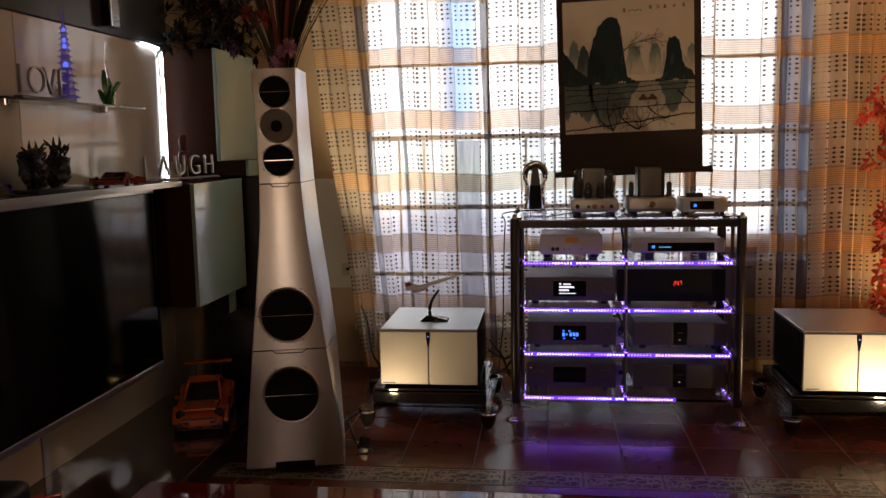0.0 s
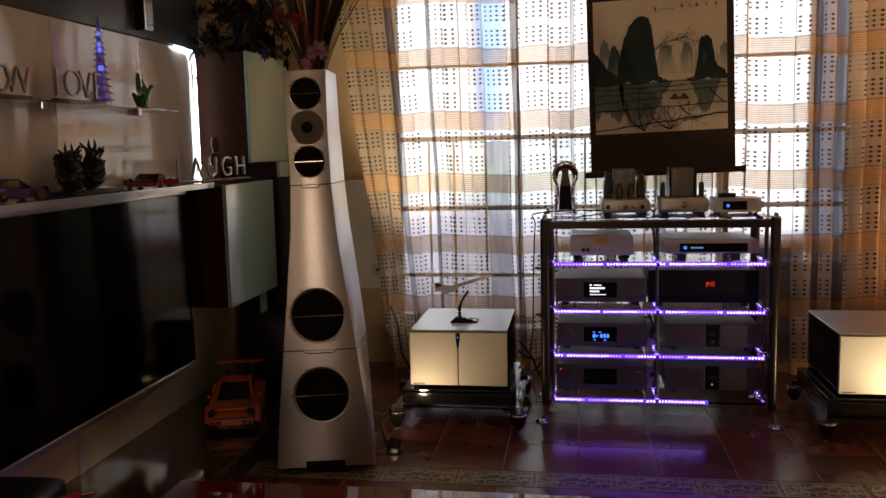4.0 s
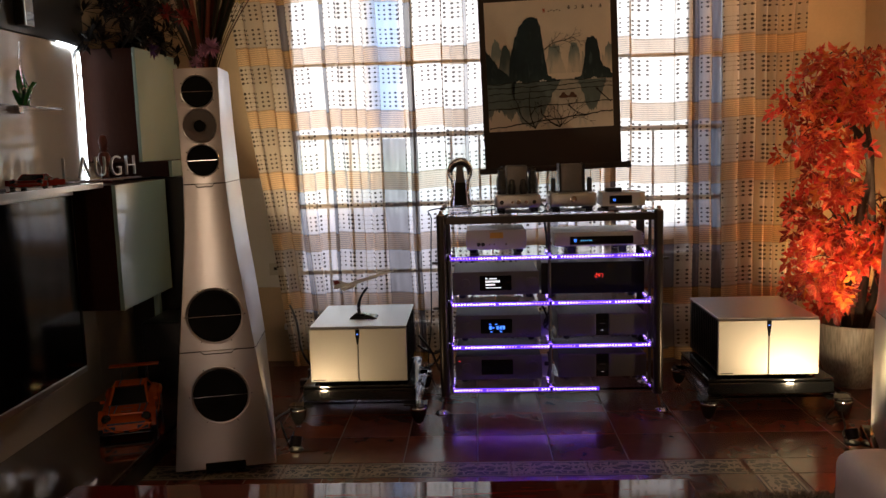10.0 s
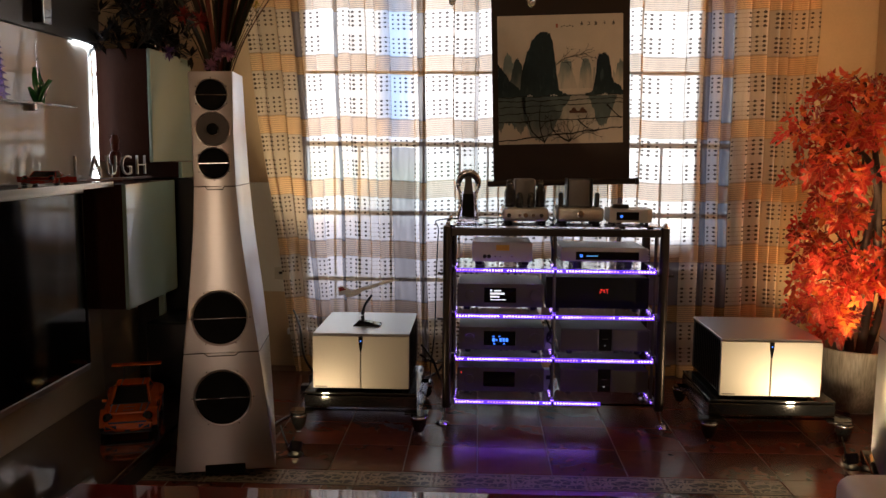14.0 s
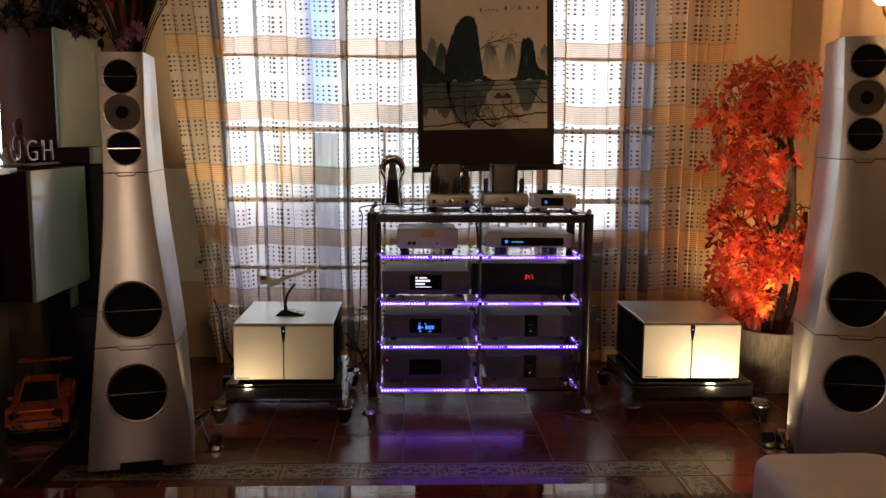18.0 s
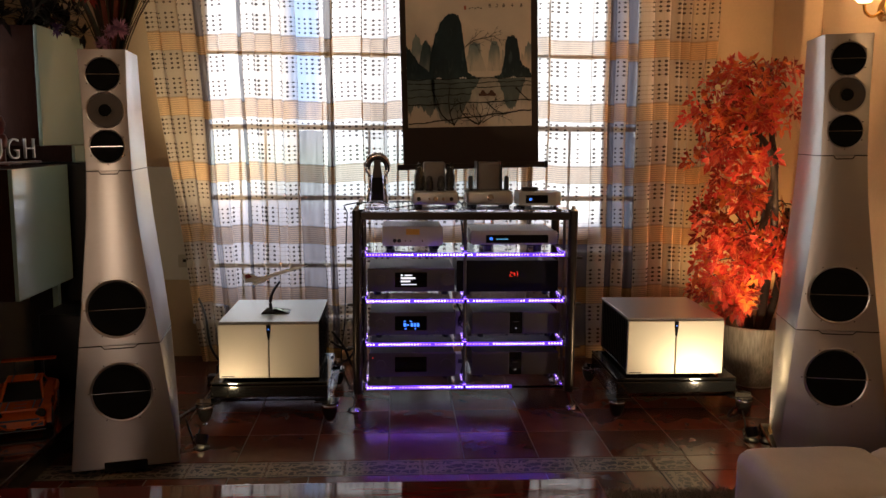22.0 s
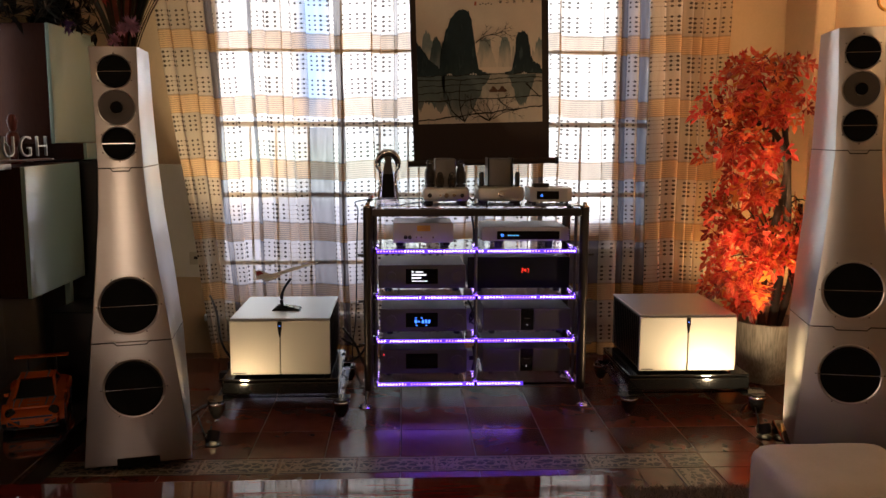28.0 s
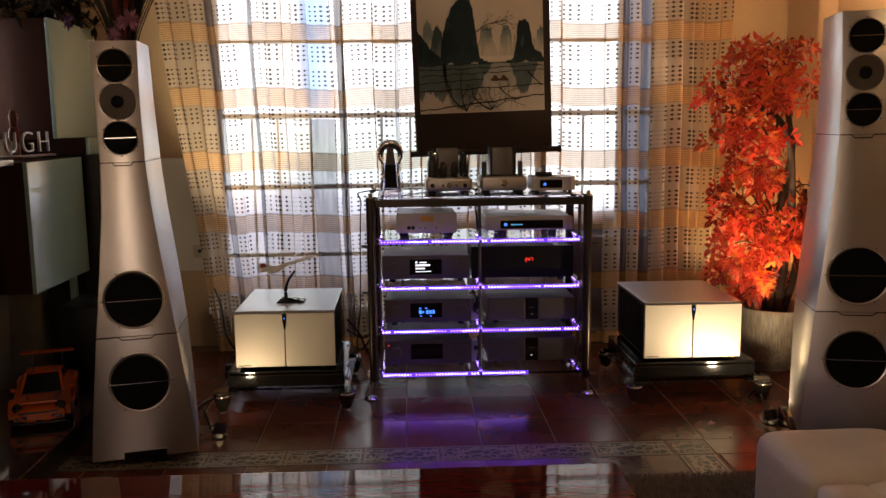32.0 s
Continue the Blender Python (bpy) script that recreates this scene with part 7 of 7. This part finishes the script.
for pts in ([(-0.42, 3.35, 0.10), (-0.38, 3.3, 0.25), (-0.30, 3.32, 0.33), (-0.2, 3.30, 0.34)], [(-0.5, 3.35, 0.1), (-0.55, 3.3, 0.22), (-0.62, 3.5, 0.36), (-0.75, 3.85, 0.42)], [(-0.35, 3.33, 0.02), (-0.1, 3.45, 0.02), (0.2, 3.40, 0.10), (0.3, 3.35, 0.3), (0.4, 3.25, 0.38)], [(0.13, 3.3, 0.30), (0.2, 3.25, 0.22), (0.24, 3.3, 0.1), (0.3, 3.3, 0.02)], [(0.12, 3.31, 0.24), (0.22, 3.35, 0.18), (0.3, 3.36, 0.25), (0.5, 3.26, 0.3)]):
    solo("cable", tube(curve(pts), 0.007, 8), M_BLACK, "thick black mains cable behind the amplifiers", "cable", group="mains cables", smooth=True)
spk = tube(curve([(-0.60, 2.55, 0.02), (-0.55, 2.85, 0.006), (-0.30, 3.32, 0.006), (0.0, 3.30, 0.15), (0.05, 3.30, 0.25)]), 0.005, 8)
solo("cable", spk, M_BLACK, "thick black loudspeaker cable on the floor", "cable", group="mains cables", smooth=True)


# ---- floor tiles, last ----
TILE, GAP = 0.330, 0.005


def tile_mesh(w, d, name, material):
    return finish(name, B(-w / 2, w / 2, -d / 2, d / 2, -0.008, 0.0, 0.0016, 1), material)


def border_material():
    """Cream tile with blue-grey scrolling lines inside a dark edge line."""
    m = mat("border_tile", (0.36, 0.30, 0.22), 0.30, spec=0.3, rvar=0.05)
    n, l = m.node_tree.nodes, m.node_tree.links
    b = n["Principled BSDF"]
    for q in list(b.inputs["Base Color"].links):
        l.remove(q)
    tc = n.new("ShaderNodeTexCoord")
    info = n.new("ShaderNodeObjectInfo")
    warp = n.new("ShaderNodeTexNoise")
    warp.inputs["Scale"].default_value = 11
    l.new(tc.outputs["Object"], warp.inputs["Vector"])
    mixv = n.new("ShaderNodeMix")
    mixv.data_type = "RGBA"
    mixv.inputs[0].default_value = 0.16
    l.new(tc.outputs["Object"], mixv.inputs[6])
    l.new(warp.outputs["Color"], mixv.inputs[7])
    wave = n.new("ShaderNodeTexVoronoi")
    wave.feature = "DISTANCE_TO_EDGE"
    wave.inputs["Scale"].default_value = 24
    l.new(mixv.outputs[2], wave.inputs["Vector"])
    line = math_node(n, l, "LESS_THAN", wave.outputs["Distance"], 0.10)
    ring = n.new("ShaderNodeTexWave")
    ring.wave_type = "RINGS"
    ring.inputs["Scale"].default_value = 6
    ring.inputs["Distortion"].default_value = 7
    l.new(tc.outputs["Object"], ring.inputs["Vector"])
    line2 = math_node(n, l, "GREATER_THAN", ring.outputs["Fac"], 0.85)
    sep = n.new("ShaderNodeSeparateXYZ")
    l.new(tc.outputs["Object"], sep.inputs[0])
    ey = math_node(n, l, "ABSOLUTE", sep.outputs[1])
    ex = math_node(n, l, "ABSOLUTE", sep.outputs[0])
    band = math_node(n, l, "MAXIMUM", math_node(n, l, "MULTIPLY", math_node(n, l, "GREATER_THAN", ey, 0.066), math_node(n, l, "LESS_THAN", ey, 0.076)), math_node(n, l, "MULTIPLY", math_node(n, l, "GREATER_THAN", ex, 0.150), math_node(n, l, "LESS_THAN", ex, 0.158)))
    inner = math_node(n, l, "LESS_THAN", ey, 0.060)
    pat = math_node(n, l, "MULTIPLY", math_node(n, l, "MAXIMUM", line, line2), inner)
    fac = math_node(n, l, "MAXIMUM", pat, band)
    mx = n.new("ShaderNodeMix")
    mx.data_type = "RGBA"
    mx.inputs[6].default_value, mx.inputs[7].default_value = (0.022, 0.024, 0.030, 1), (0.30, 0.25, 0.195, 1)
    l.new(fac, mx.inputs[0])
    l.new(mx.outputs[2], b.inputs["Base Color"])
    return m


M_BORDER = border_material()
BY0, BY1 = 1.975, 2.140
full = tile_mesh(TILE - GAP, TILE - GAP, "tile", M_FLOOR)
slim = tile_mesh(TILE - GAP, BY1 - BY0 - GAP, "border_tile", M_BORDER)
corner = tile_mesh(0.165 - GAP, 0.165 - GAP, "border_tile", M_BORDER)


def lay(name, me, x, y):
    ob = new(name, me)
    ob.parent = FLOOR
    ob.location = (x, y, 0)
    return ob


XG = 0.457 - TILE * 7
BXR = 1.602
near, rest = [], []
for i in range(16):
    for j in range(-17, 6):
        x = XG + TILE * (i + 0.5)
        y = BY1 + TILE * (j + 0.5) if j >= 0 else BY0 + TILE * (j + 0.5)
        if X0 < x + 0.1 and x - 0.1 < X1 and y < Y1 and y > Y0:
            near.append((x, y)) if y > 0.4 else rest.append((x, y))
for x, y in near:
    if y < BY0 and abs(x - (BXR + 0.07)) < 0.2:
        continue
    lay("tile", full, x, y)
bm = bmesh.new()
for x, y in rest:
    if abs(x - 1.612) < 0.2:
        continue
    B(x - 0.1625, x + 0.1625, y - 0.1625, y + 0.1625, -0.008, 0, bm=bm)
for y in [BY0 - TILE * (k + 0.5) for k in range(16)]:
    for x0, x1 in ((1.447 + GAP, BXR - GAP), (BXR + 0.165 + GAP, 1.777 - GAP + 0.001)):
        if x1 - x0 > 0.02:
            B(x0, x1, y - 0.1625, y + 0.1625, -0.008, 0, bm=bm)
far = part("far_tiles", bm, M_FLOOR, FLOOR)
far["kind"] = "stuff"
for k in range(-5, 4):
    x = 0.60 + TILE * (k - 0.5) + TILE
    if x + TILE / 2 < BXR + 0.02 and x - TILE / 2 > X0 - 0.2:
        lay("border_tile", slim, x, (BY0 + BY1) / 2)
lay("border_tile", corner, BXR + 0.0825, (BY0 + BY1) / 2)
for k in range(15):
    ob = lay("border_tile", slim, BXR + 0.0825, BY0 - TILE * (k + 0.5))
    ob.rotation_euler = (0, 0, radians(90))
for k in range(4):
    x = BXR + 0.165 + TILE * (k + 0.5)
    if x < X1 + 0.1:
        lay("tile", full, x, (BY0 + BY1) / 2 - 0.0).scale = (1, 0.5, 1)
